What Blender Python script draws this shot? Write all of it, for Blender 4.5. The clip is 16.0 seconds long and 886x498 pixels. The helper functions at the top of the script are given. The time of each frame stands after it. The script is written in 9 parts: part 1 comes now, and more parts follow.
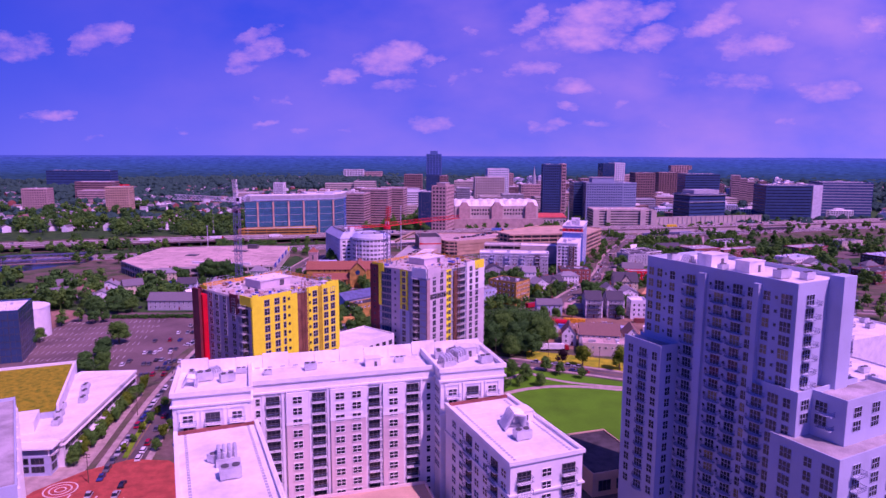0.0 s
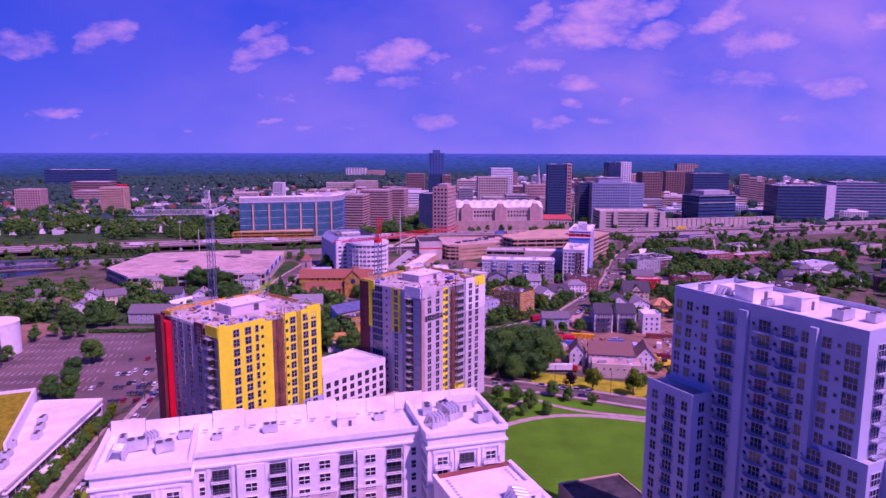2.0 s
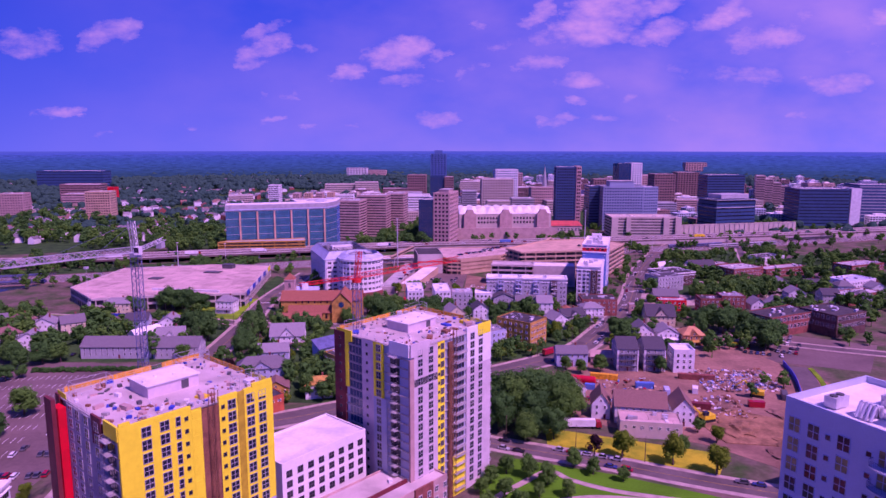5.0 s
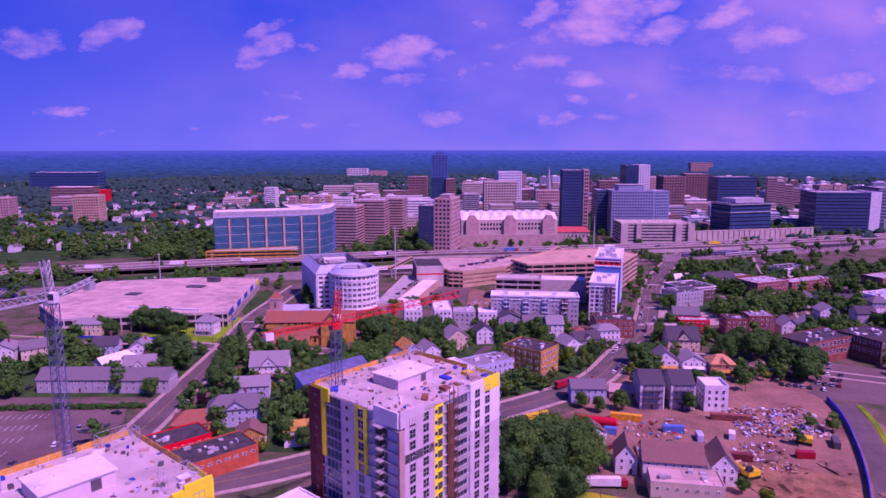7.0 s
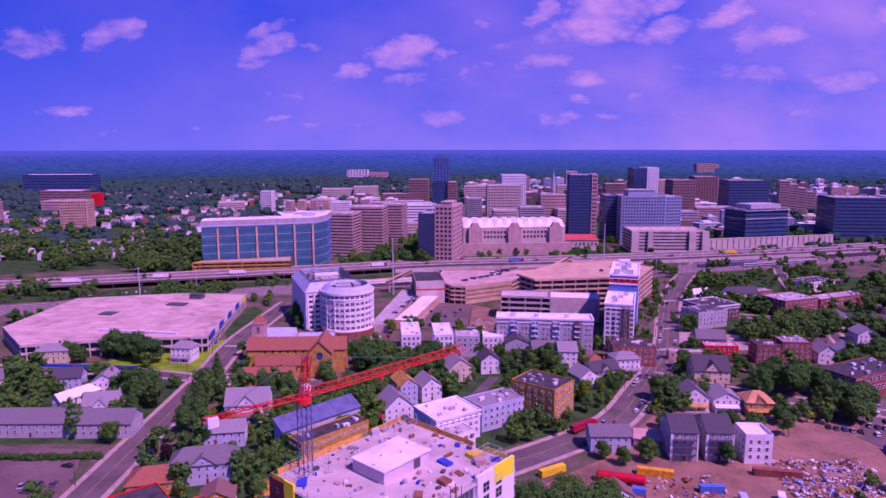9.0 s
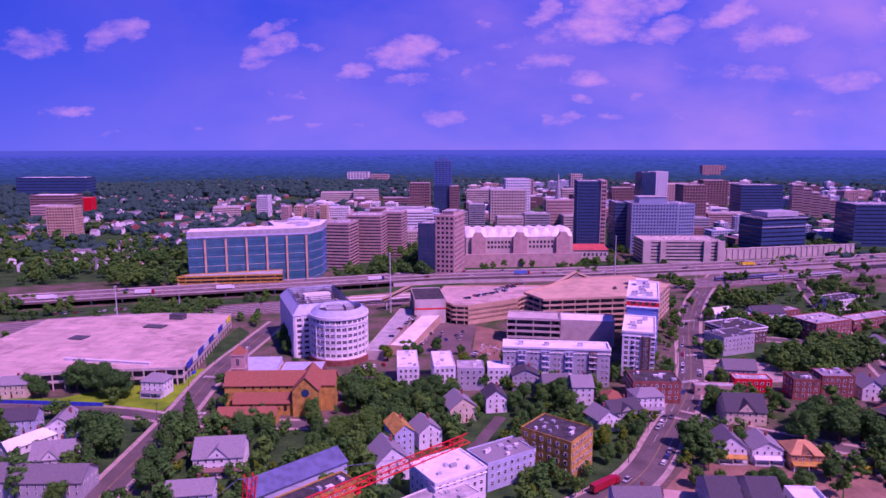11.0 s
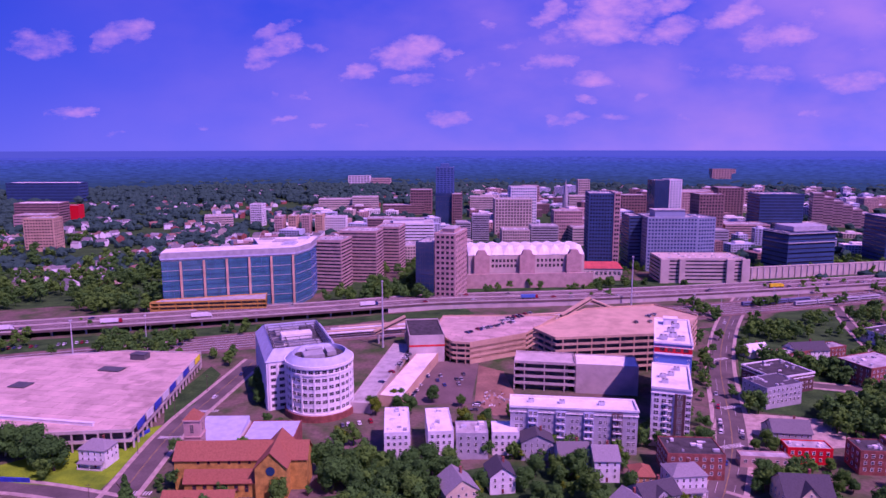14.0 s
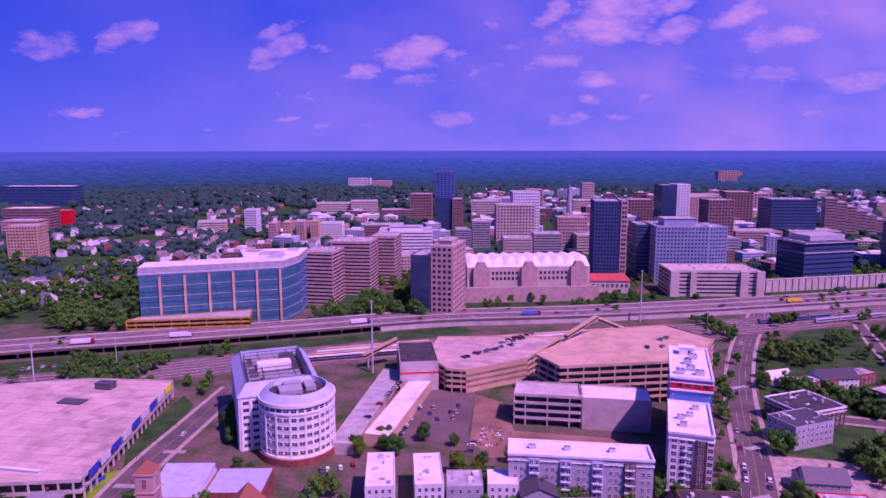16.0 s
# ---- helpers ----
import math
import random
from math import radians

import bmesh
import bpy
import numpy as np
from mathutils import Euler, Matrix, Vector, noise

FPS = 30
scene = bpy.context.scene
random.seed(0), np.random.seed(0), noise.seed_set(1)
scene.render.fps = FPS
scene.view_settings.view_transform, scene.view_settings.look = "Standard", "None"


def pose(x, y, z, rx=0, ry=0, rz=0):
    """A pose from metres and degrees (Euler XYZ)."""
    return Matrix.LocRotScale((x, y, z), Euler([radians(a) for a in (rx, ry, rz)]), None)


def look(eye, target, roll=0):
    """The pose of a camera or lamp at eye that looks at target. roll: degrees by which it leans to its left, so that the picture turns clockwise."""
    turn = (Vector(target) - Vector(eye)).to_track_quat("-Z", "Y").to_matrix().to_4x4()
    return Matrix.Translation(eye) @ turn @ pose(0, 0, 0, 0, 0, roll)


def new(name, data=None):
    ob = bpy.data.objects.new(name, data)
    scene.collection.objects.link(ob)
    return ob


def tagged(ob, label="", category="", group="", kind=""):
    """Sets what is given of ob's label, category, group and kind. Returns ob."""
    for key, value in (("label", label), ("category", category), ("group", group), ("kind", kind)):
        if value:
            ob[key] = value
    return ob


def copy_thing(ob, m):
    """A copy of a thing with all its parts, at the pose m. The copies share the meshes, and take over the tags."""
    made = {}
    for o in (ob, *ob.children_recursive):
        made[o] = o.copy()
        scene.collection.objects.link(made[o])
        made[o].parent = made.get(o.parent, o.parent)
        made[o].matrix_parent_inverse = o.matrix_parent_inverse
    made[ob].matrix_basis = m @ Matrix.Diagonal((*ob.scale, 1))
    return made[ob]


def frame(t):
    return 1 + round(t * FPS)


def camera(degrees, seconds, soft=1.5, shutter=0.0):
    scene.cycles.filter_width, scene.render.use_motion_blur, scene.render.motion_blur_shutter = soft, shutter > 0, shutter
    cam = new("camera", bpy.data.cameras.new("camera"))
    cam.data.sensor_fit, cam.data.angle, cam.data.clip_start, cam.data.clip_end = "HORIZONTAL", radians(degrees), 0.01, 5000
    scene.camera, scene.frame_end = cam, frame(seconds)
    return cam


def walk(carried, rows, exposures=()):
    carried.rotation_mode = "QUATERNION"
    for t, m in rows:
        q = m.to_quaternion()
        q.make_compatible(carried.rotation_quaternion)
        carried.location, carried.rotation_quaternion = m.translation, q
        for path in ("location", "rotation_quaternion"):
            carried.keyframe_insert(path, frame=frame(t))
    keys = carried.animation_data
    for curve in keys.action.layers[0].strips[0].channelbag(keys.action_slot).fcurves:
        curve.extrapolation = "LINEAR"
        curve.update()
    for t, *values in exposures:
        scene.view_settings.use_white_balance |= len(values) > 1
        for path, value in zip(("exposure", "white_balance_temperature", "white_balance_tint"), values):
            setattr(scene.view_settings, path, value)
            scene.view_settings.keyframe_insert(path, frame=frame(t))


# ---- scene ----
cam = camera(67.53, 16.0)
walk(cam, [
    (0.0, look((-5.93, 6.44, 109.77), (-6.120, 105.392, 95.331), 0.23)),
    (0.5, look((-5.06, 12.74, 110.53), (-5.418, 111.676, 95.987), 0.22)),
    (1.0, look((-4.25, 19.76, 111.39), (-4.767, 118.685, 96.748), 0.20)),
    (1.5, look((-3.51, 27.46, 112.32), (-4.172, 126.367, 97.588), 0.19)),
    (2.0, look((-2.85, 35.77, 113.30), (-3.636, 134.663, 98.485), 0.17)),
    (2.5, look((-2.25, 44.62, 114.31), (-3.162, 143.506, 99.423), 0.15)),
    (3.0, look((-1.74, 53.95, 115.35), (-2.751, 152.824, 100.389), 0.13)),
    (3.5, look((-1.29, 63.69, 116.39), (-2.403, 162.546, 101.375), 0.10)),
    (4.0, look((-0.91, 73.75, 117.45), (-2.117, 172.599, 102.376), 0.08)),
    (4.5, look((-0.60, 84.07, 118.51), (-1.893, 182.915, 103.390), 0.06)),
    (5.0, look((-0.36, 94.60, 119.58), (-1.729, 193.429, 104.418), 0.04)),
    (5.5, look((-0.17, 105.25, 120.67), (-1.619, 204.081, 105.463), 0.02)),
    (6.0, look((-0.04, 116.00, 121.77), (-1.561, 214.818, 106.530), 0.01)),
    (6.5, look((0.04, 126.78, 122.89), (-1.550, 225.597, 107.623), -0.01)),
    (7.0, look((0.08, 137.57, 124.04), (-1.578, 236.379, 108.750), -0.02)),
    (7.5, look((0.09, 148.33, 125.23), (-1.638, 247.135, 109.918), -0.03)),
    (8.0, look((0.07, 159.04, 126.46), (-1.724, 257.846, 111.134), -0.04)),
    (8.5, look((0.04, 169.70, 127.74), (-1.825, 268.496, 112.403), -0.05)),
    (9.0, look((0.01, 180.28, 129.08), (-1.931, 279.081, 113.732), -0.05)),
    (9.5, look((-0.02, 190.81, 130.47), (-2.032, 289.601, 115.124), -0.06)),
    (10.0, look((-0.02, 201.27, 131.93), (-2.116, 300.060, 116.581), -0.06)),
    (10.5, look((0.01, 211.68, 133.45), (-2.169, 310.468, 118.104), -0.06)),
    (11.0, look((0.09, 222.04, 135.03), (-2.178, 320.834, 119.689), -0.06)),
    (11.5, look((0.22, 232.38, 136.67), (-2.128, 331.169, 121.330), -0.06)),
    (12.0, look((0.44, 242.69, 138.34), (-2.004, 341.479, 123.018), -0.05)),
    (12.5, look((0.76, 252.98, 140.05), (-1.788, 351.767, 124.739), -0.05)),
    (13.0, look((1.19, 263.24, 141.77), (-1.464, 362.027, 126.474), -0.05)),
    (13.5, look((1.75, 273.45, 143.48), (-1.011, 372.240, 128.201), -0.05)),
    (14.0, look((2.46, 283.59, 145.16), (-0.412, 382.375, 129.890), -0.05)),
    (14.5, look((3.35, 293.59, 146.76), (0.355, 392.380, 131.507), -0.05)),
    (15.0, look((4.42, 303.40, 148.25), (1.311, 402.181, 133.012), -0.06)),
    (15.5, look((5.72, 312.90, 149.58), (2.478, 411.676, 134.357), -0.07)),
    (16.0, look((7.25, 321.96, 150.70), (3.880, 420.734, 135.486), -0.09)),
], exposures=[(0.0, -0.44, 6550, 149), (16.0, -0.44, 6550, 149)])

# ---- world, sun ----
SUN_AZ, SUN_EL = math.atan2(0.73, -0.68), radians(54)
world = bpy.data.worlds.new("sky")
scene.world = world
world.use_nodes = True
wn, wl = world.node_tree.nodes, world.node_tree.links
wn.clear()


def wnode(kind, **sets):
    n = wn.new(kind)
    for key, value in sets.items():
        if key == "operation":
            n.operation = value
        elif key == "blend":
            n.blend_type = value
        else:
            n.inputs[int(key[1:])].default_value = value
    return n


def wmath(op, a, b=None, clamp=False):
    n = wn.new("ShaderNodeMath")
    n.operation, n.use_clamp = op, clamp
    for i, v in enumerate((a, b)):
        if v is None:
            continue
        if isinstance(v, (int, float)):
            n.inputs[i].default_value = v
        else:
            wl.new(v, n.inputs[i])
    return n.outputs[0]


tc = wn.new("ShaderNodeTexCoord")
sep = wn.new("ShaderNodeSeparateXYZ")
wl.new(tc.outputs["Generated"], sep.inputs[0])
dx, dy, dz = sep.outputs
ysafe = wmath("MAXIMUM", dy, 0.05)
cu, cv = wmath("DIVIDE", dx, ysafe), wmath("DIVIDE", dz, ysafe)
up_z = wmath("ADD", wmath("MULTIPLY", wmath("MAXIMUM", dz, 0.0), 0.85), 0.20)
com = wn.new("ShaderNodeCombineXYZ")
wl.new(dx, com.inputs[0]), wl.new(dy, com.inputs[1]), wl.new(up_z, com.inputs[2])
unit = wn.new("ShaderNodeVectorMath")
unit.operation = "NORMALIZE"
wl.new(com.outputs[0], unit.inputs[0])
sky = wn.new("ShaderNodeTexSky")
sky.sky_type, sky.sun_disc = "NISHITA", False
sky.sun_elevation, sky.sun_rotation = SUN_EL, SUN_AZ
sky.altitude, sky.air_density, sky.dust_density, sky.ozone_density = 0, 1.0, 0.25, 6.0
wl.new(unit.outputs[0], sky.inputs["Vector"])
tone = wn.new("ShaderNodeMix")
tone.data_type, tone.blend_type = "RGBA", "MULTIPLY"
tone.inputs[0].default_value = 1.0
wl.new(sky.outputs[0], tone.inputs[6])
haze = wn.new("ShaderNodeMix")
haze.data_type = "RGBA"
haze.inputs[6].default_value, haze.inputs[7].default_value = (0.50, 0.67, 1.04, 1), (0.09, 0.57, 1.36, 1)
wl.new(wmath("SUBTRACT", wmath("MULTIPLY", dz, 4.4), wmath("MULTIPLY", cu, 0.42), True), haze.inputs[0])
# the side towards the sun is the brighter one
side = wmath("ADD", 1.0, wmath("MULTIPLY", wmath("MINIMUM", wmath("MAXIMUM", cu, -0.7), 0.7), 0.26))
lit = wn.new("ShaderNodeVectorMath")
lit.operation = "SCALE"
wl.new(haze.outputs[2], lit.inputs[0])
wl.new(side, lit.inputs["Scale"])
wl.new(lit.outputs[0], tone.inputs[7])
# fair-weather clouds on a flat layer ahead: u across, v up
cvec = wn.new("ShaderNodeCombineXYZ")
wl.new(wmath("MULTIPLY", cu, 9.0), cvec.inputs[0])
wl.new(wmath("MULTIPLY", cv, 17.0), cvec.inputs[1])
puff = wn.new("ShaderNodeTexNoise")
puff.inputs["Scale"].default_value, puff.inputs["Detail"].default_value, puff.inputs["Roughness"].default_value = 2.1, 9.0, 0.62
wl.new(cvec.outputs[0], puff.inputs["Vector"])
veil = wn.new("ShaderNodeTexNoise")
veil.inputs["Scale"].default_value, veil.inputs["Detail"].default_value = 0.45, 5.0
wl.new(cvec.outputs[0], veil.inputs["Vector"])

warp = wn.new("ShaderNodeTexNoise")
warp.inputs["Scale"].default_value, warp.inputs["Detail"].default_value, warp.inputs["Roughness"].default_value = 0.9, 6.0, 0.65
wl.new(cvec.outputs[0], warp.inputs["Vector"])
wsep = wn.new("ShaderNodeSeparateColor")
wl.new(warp.outputs[1], wsep.inputs[0])
wu = wmath("ADD", cu, wmath("MULTIPLY", wmath("SUBTRACT", wsep.outputs[0], 0.5), 0.16))
wv = wmath("ADD", cv, wmath("MULTIPLY", wmath("SUBTRACT", wsep.outputs[1], 0.5), 0.06))


def cloud(u, v, a, b, tilt, strength):
    c, s = math.cos(tilt), math.sin(tilt)
    p, q = wmath("SUBTRACT", wu, u), wmath("SUBTRACT", wv, v)
    a, b = a * 1.22, b * 1.28
    along = wmath("ADD", wmath("MULTIPLY", p, c / a), wmath("MULTIPLY", q, s / a))
    across = wmath("SUBTRACT", wmath("MULTIPLY", q, c / b), wmath("MULTIPLY", p, s / b))
    r2 = wmath("ADD", wmath("MULTIPLY", along, along), wmath("MULTIPLY", across, across))
    return wmath("MULTIPLY", wmath("SUBTRACT", 1.0, r2, True), strength)


clouds = None
# banks high over the horizon
for c in (
    (-0.634, 0.157, 0.050, 0.0199, 0.00, 0.75),
    (-0.505, 0.164, 0.045, 0.0191, 0.30, 0.90),
    (-0.278, 0.174, 0.031, 0.0111, 0.50, 0.60),
    (-0.275, 0.146, 0.037, 0.0160, 0.40, 1.00),
    (-0.225, 0.145, 0.021, 0.0064, 0.00, 0.60),
    (-0.280, 0.120, 0.029, 0.0113, 0.30, 0.70),
    (0.041, 0.179, 0.018, 0.0095, 0.00, 0.85),
    (0.121, 0.190, 0.045, 0.0142, 0.50, 1.05),
    (0.211, 0.184, 0.066, 0.0315, 0.30, 1.40),
    (0.298, 0.164, 0.049, 0.0159, 0.10, 1.05),
    (0.284, 0.202, 0.041, 0.0157, 0.40, 0.90),
    (0.142, 0.159, 0.045, 0.0119, 0.00, 0.75),
    (0.399, 0.192, 0.057, 0.0204, 0.50, 1.15),
    (0.447, 0.155, 0.062, 0.0191, 0.30, 1.05),
    (0.490, 0.182, 0.049, 0.0158, 0.40, 0.80),
):
    clouds = cloud(*c) if clouds is None else wmath("MAXIMUM", clouds, cloud(*c))
# puffs below them
for c in (
    (-0.081, 0.135, 0.050, 0.0208, 0.10, 1.35),
    (-0.023, 0.132, 0.015, 0.0080, 0.20, 0.80),
    (-0.158, 0.108, 0.030, 0.0137, 0.35, 1.15),
    (-0.073, 0.097, 0.062, 0.0089, 0.05, 0.50),
    (0.027, 0.111, 0.017, 0.0097, 0.60, 0.65),
    (0.070, 0.149, 0.033, 0.0096, 0.10, 0.60),
    (0.122, 0.123, 0.040, 0.0121, 0.20, 0.95),
    (0.189, 0.098, 0.060, 0.0138, 0.10, 1.05),
    (0.176, 0.067, 0.021, 0.0074, 0.00, 0.95),
    (0.559, 0.093, 0.054, 0.0202, 0.20, 0.85),
    (0.621, 0.183, 0.041, 0.0236, 0.50, 0.85),
    (0.587, 0.151, 0.041, 0.0111, 0.30, 0.60),
    (0.417, 0.100, 0.075, 0.0178, 0.10, 0.60),
    (0.309, 0.108, 0.033, 0.0121, 0.00, 0.50),
    (0.261, 0.071, 0.012, 0.0098, 1.00, 0.55),
):
    clouds = wmath("MAXIMUM", clouds, cloud(*c))
# small ones and wisps near the land
for c in (
    (-0.582, 0.053, 0.032, 0.0082, 0.05, 0.95),
    (-0.524, 0.023, 0.019, 0.0050, 0.00, 0.55),
    (-0.270, 0.039, 0.020, 0.0074, 0.20, 0.85),
    (-0.203, 0.034, 0.017, 0.0050, 0.00, 0.75),
    (-0.140, 0.036, 0.018, 0.0050, 0.00, 0.70),
    (-0.290, 0.071, 0.015, 0.0065, 0.00, 0.60),
    (-0.237, 0.073, 0.012, 0.0057, 0.00, 0.65),
    (-0.393, 0.033, 0.017, 0.0050, 0.00, 0.50),
    (-0.027, 0.043, 0.044, 0.0115, 0.10, 0.85),
    (0.153, 0.039, 0.027, 0.0074, 0.00, 0.80),
    (0.220, 0.041, 0.034, 0.0066, 0.00, 0.65),
    (0.321, 0.047, 0.023, 0.0066, 0.00, 0.60),
    (0.513, 0.042, 0.023, 0.0058, 0.00, 0.60),
    (0.380, 0.036, 0.035, 0.0066, 0.00, 0.55),
):
    clouds = wmath("MAXIMUM", clouds, cloud(*c))

lump = wmath("MULTIPLY", wmath("SUBTRACT", puff.outputs[0], 0.5), 2.7)
body = wmath("ADD", wmath("MULTIPLY", clouds, 0.95), wmath("MULTIPLY", lump, wmath("MINIMUM", wmath("MULTIPLY", clouds, 3.0), 1.0)))
cover = wmath("MULTIPLY", wmath("SUBTRACT", body, 0.12), 0.58)
right = wmath("ADD", wmath("MULTIPLY", cu, 0.5), 0.34, True)
thin = wmath("MULTIPLY", wmath("MULTIPLY", wmath("SUBTRACT", wmath("MULTIPLY", veil.outputs[0], 2.6), 0.90, True), 1.0), right)
ahead = wmath("MULTIPLY", wmath("SUBTRACT", dy, 0.1, True), 6.0, True)
dense = wmath("MULTIPLY", wmath("MULTIPLY", wmath("MAXIMUM", wmath("MULTIPLY", cover, 1.15, True), thin), ahead), 0.84, True)
mixc = wn.new("ShaderNodeMix")
mixc.data_type = "RGBA"
wl.new(dense, mixc.inputs[0])
wl.new(tone.outputs[2], mixc.inputs[6])
mixc.inputs[7].default_value = (5.3, 4.5, 5.6, 1)
bg = wn.new("ShaderNodeBackground")
bg.inputs[1].default_value = 0.124
# land below the far horizon, its haze painted into the sky colour
land = wn.new("ShaderNodeMix")
land.data_type = "RGBA"
wl.new(wmath("MULTIPLY", wmath("SUBTRACT", -0.0050, dz), 900.0, True), land.inputs[0])
wl.new(mixc.outputs[2], land.inputs[6])
land.inputs[7].default_value = (0.42, 1.35, 4.2, 1)
wl.new(land.outputs[2], bg.inputs[0])
wout = wn.new("ShaderNodeOutputWorld")
wl.new(bg.outputs[0], wout.inputs[0])

sun = new("sun", bpy.data.lights.new("sun", "SUN"))
sun.data.energy, sun.data.angle, sun.data.color = 4.25, radians(0.6), (1.0, 0.95, 0.88)
hx, hy = math.sin(SUN_AZ) * math.cos(SUN_EL), math.cos(SUN_AZ) * math.cos(SUN_EL)
sun.matrix_world = look((hx * 500, hy * 500, math.sin(SUN_EL) * 500), (0, 0, 0))

# ---- materials ----
def mat(name, col, rough=0.85, var=0.18, scale=0.35, fine=3.0, bump=0.15, metal=0.0, col2=None, spec=0.4, stain=0.0, slabs=None):
    """A surface with variation at two sizes (metres) and fine relief."""
    m = bpy.data.materials.new(name)
    m.use_nodes = True
    n, l = m.node_tree.nodes, m.node_tree.links
    p = n["Principled BSDF"]
    p.inputs["Roughness"].default_value, p.inputs["Metallic"].default_value = rough, metal
    p.inputs["Specular IOR Level"].default_value = spec
    geo = n.new("ShaderNodeNewGeometry")
    big, small = n.new("ShaderNodeTexNoise"), n.new("ShaderNodeTexNoise")
    for t, s in ((big, scale), (small, fine)):
        t.inputs["Scale"].default_value, t.inputs["Detail"].default_value = s, 4.0
        l.new(geo.outputs["Position"], t.inputs["Vector"])
    c2 = col2 or tuple(c * (1 - 2.2 * var) for c in col)
    ramp = n.new("ShaderNodeMix")
    ramp.data_type = "RGBA"
    ramp.inputs[6].default_value, ramp.inputs[7].default_value = (*c2, 1), (*(min(1, c * (1 + var * 0.5)) for c in col), 1)
    mr = n.new("ShaderNodeMapRange")
    mr.inputs[1].default_value, mr.inputs[2].default_value = 0.3, 0.62
    l.new(big.outputs[0], mr.inputs[0])
    l.new(mr.outputs[0], ramp.inputs[0])
    mul = n.new("ShaderNodeMix")
    mul.data_type, mul.blend_type = "RGBA", "MULTIPLY"
    mul.inputs[0].default_value = 1.0
    g = n.new("ShaderNodeMapRange")
    g.inputs[1].default_value, g.inputs[2].default_value, g.inputs[3].default_value, g.inputs[4].default_value = 0.3, 0.7, 1 - var, 1 + var * 0.4
    l.new(small.outputs[0], g.inputs[0])
    l.new(ramp.outputs[2], mul.inputs[6])
    l.new(g.outputs[0], mul.inputs[7])
    out = mul.outputs[2]
    if stain:
        st = n.new("ShaderNodeTexNoise")
        st.inputs["Scale"].default_value, st.inputs["Detail"].default_value, st.inputs["Distortion"].default_value = scale * 0.45, 6.0, 1.5
        l.new(geo.outputs["Position"], st.inputs["Vector"])
        sr = n.new("ShaderNodeMapRange")
        sr.inputs[1].default_value, sr.inputs[2].default_value, sr.inputs[3].default_value, sr.inputs[4].default_value = 0.52, 0.66, 0.0, stain
        l.new(st.outputs[0], sr.inputs[0])
        sm = n.new("ShaderNodeMix")
        sm.data_type, sm.blend_type = "RGBA", "MULTIPLY"
        l.new(sr.outputs[0], sm.inputs[0])
        l.new(out, sm.inputs[6])
        sm.inputs[7].default_value = (0.45, 0.42, 0.42, 1)
        out = sm.outputs[2]
    if slabs:
        br = n.new("ShaderNodeTexBrick")
        br.inputs["Color1"].default_value, br.inputs["Color2"].default_value, br.inputs["Mortar"].default_value = (1.04, 1.0, 0.98, 1), (0.84, 0.80, 0.79, 1), (0.34, 0.28, 0.28, 1)
        br.inputs["Scale"].default_value, br.inputs["Brick Width"].default_value, br.inputs["Row Height"].default_value = 1.0, slabs[0], slabs[1]
        br.inputs["Mortar Size"].default_value, br.inputs["Mortar Smooth"].default_value = 0.10, 0.4
        tilt = n.new("ShaderNodeMapping")
        tilt.inputs["Rotation"].default_value = (0, 0, radians(slabs[2]))
        l.new(geo.outputs["Position"], tilt.inputs["Vector"])
        l.new(tilt.outputs[0], br.inputs["Vector"])
        bx = n.new("ShaderNodeMix")
        bx.data_type, bx.blend_type = "RGBA", "MULTIPLY"
        bx.inputs[0].default_value = 1.0
        l.new(out, bx.inputs[6])
        l.new(br.outputs[0], bx.inputs[7])
        out = bx.outputs[2]
    l.new(out, p.inputs["Base Color"])
    if bump:
        b = n.new("ShaderNodeBump")
        b.inputs["Strength"].default_value, b.inputs["Distance"].default_value = bump, 0.05
        l.new(small.outputs[0], b.inputs["Height"])
        l.new(b.outputs[0], p.inputs["Normal"])
    return m


def leafy(name, col, col2):
    """Foliage: colour drifts from clump to clump, and light passes through a little."""
    m = bpy.data.materials.new(name)
    m.use_nodes = True
    n, l = m.node_tree.nodes, m.node_tree.links
    p = n["Principled BSDF"]
    p.inputs["Roughness"].default_value, p.inputs["Specular IOR Level"].default_value = 0.85, 0.08
    geo, info = n.new("ShaderNodeNewGeometry"), n.new("ShaderNodeObjectInfo")
    drift = n.new("ShaderNodeTexNoise")
    drift.inputs["Scale"].default_value, drift.inputs["Detail"].default_value = 0.11, 3.0
    l.new(geo.outputs["Position"], drift.inputs["Vector"])

    def weigh(a, f, c=None):
        q = n.new("ShaderNodeMath")
        q.operation = "MULTIPLY_ADD"
        q.inputs[1].default_value, q.inputs[2].default_value = f, 0.0
        l.new(a, q.inputs[0])
        if c:
            l.new(c, q.inputs[2])
        return q
    half = weigh(geo.outputs["Random Per Island"], 0.16, weigh(info.outputs["Random"], 0.34, weigh(drift.outputs[0], 0.5).outputs[0]).outputs[0])
    mx = n.new("ShaderNodeMix")
    mx.data_type = "RGBA"
    mx.inputs[6].default_value, mx.inputs[7].default_value = (*col, 1), (*col2, 1)
    l.new(half.outputs[0], mx.inputs[0])
    l.new(mx.outputs[2], p.inputs["Base Color"])
    tr, ms = n.new("ShaderNodeBsdfTranslucent"), n.new("ShaderNodeMixShader")
    ms.inputs[0].default_value = 0.28
    l.new(mx.outputs[2], tr.inputs[0])
    l.new(p.outputs[0], ms.inputs[1])
    l.new(tr.outputs[0], ms.inputs[2])
    l.new(ms.outputs[0], n["Material Output"].inputs[0])
    return m


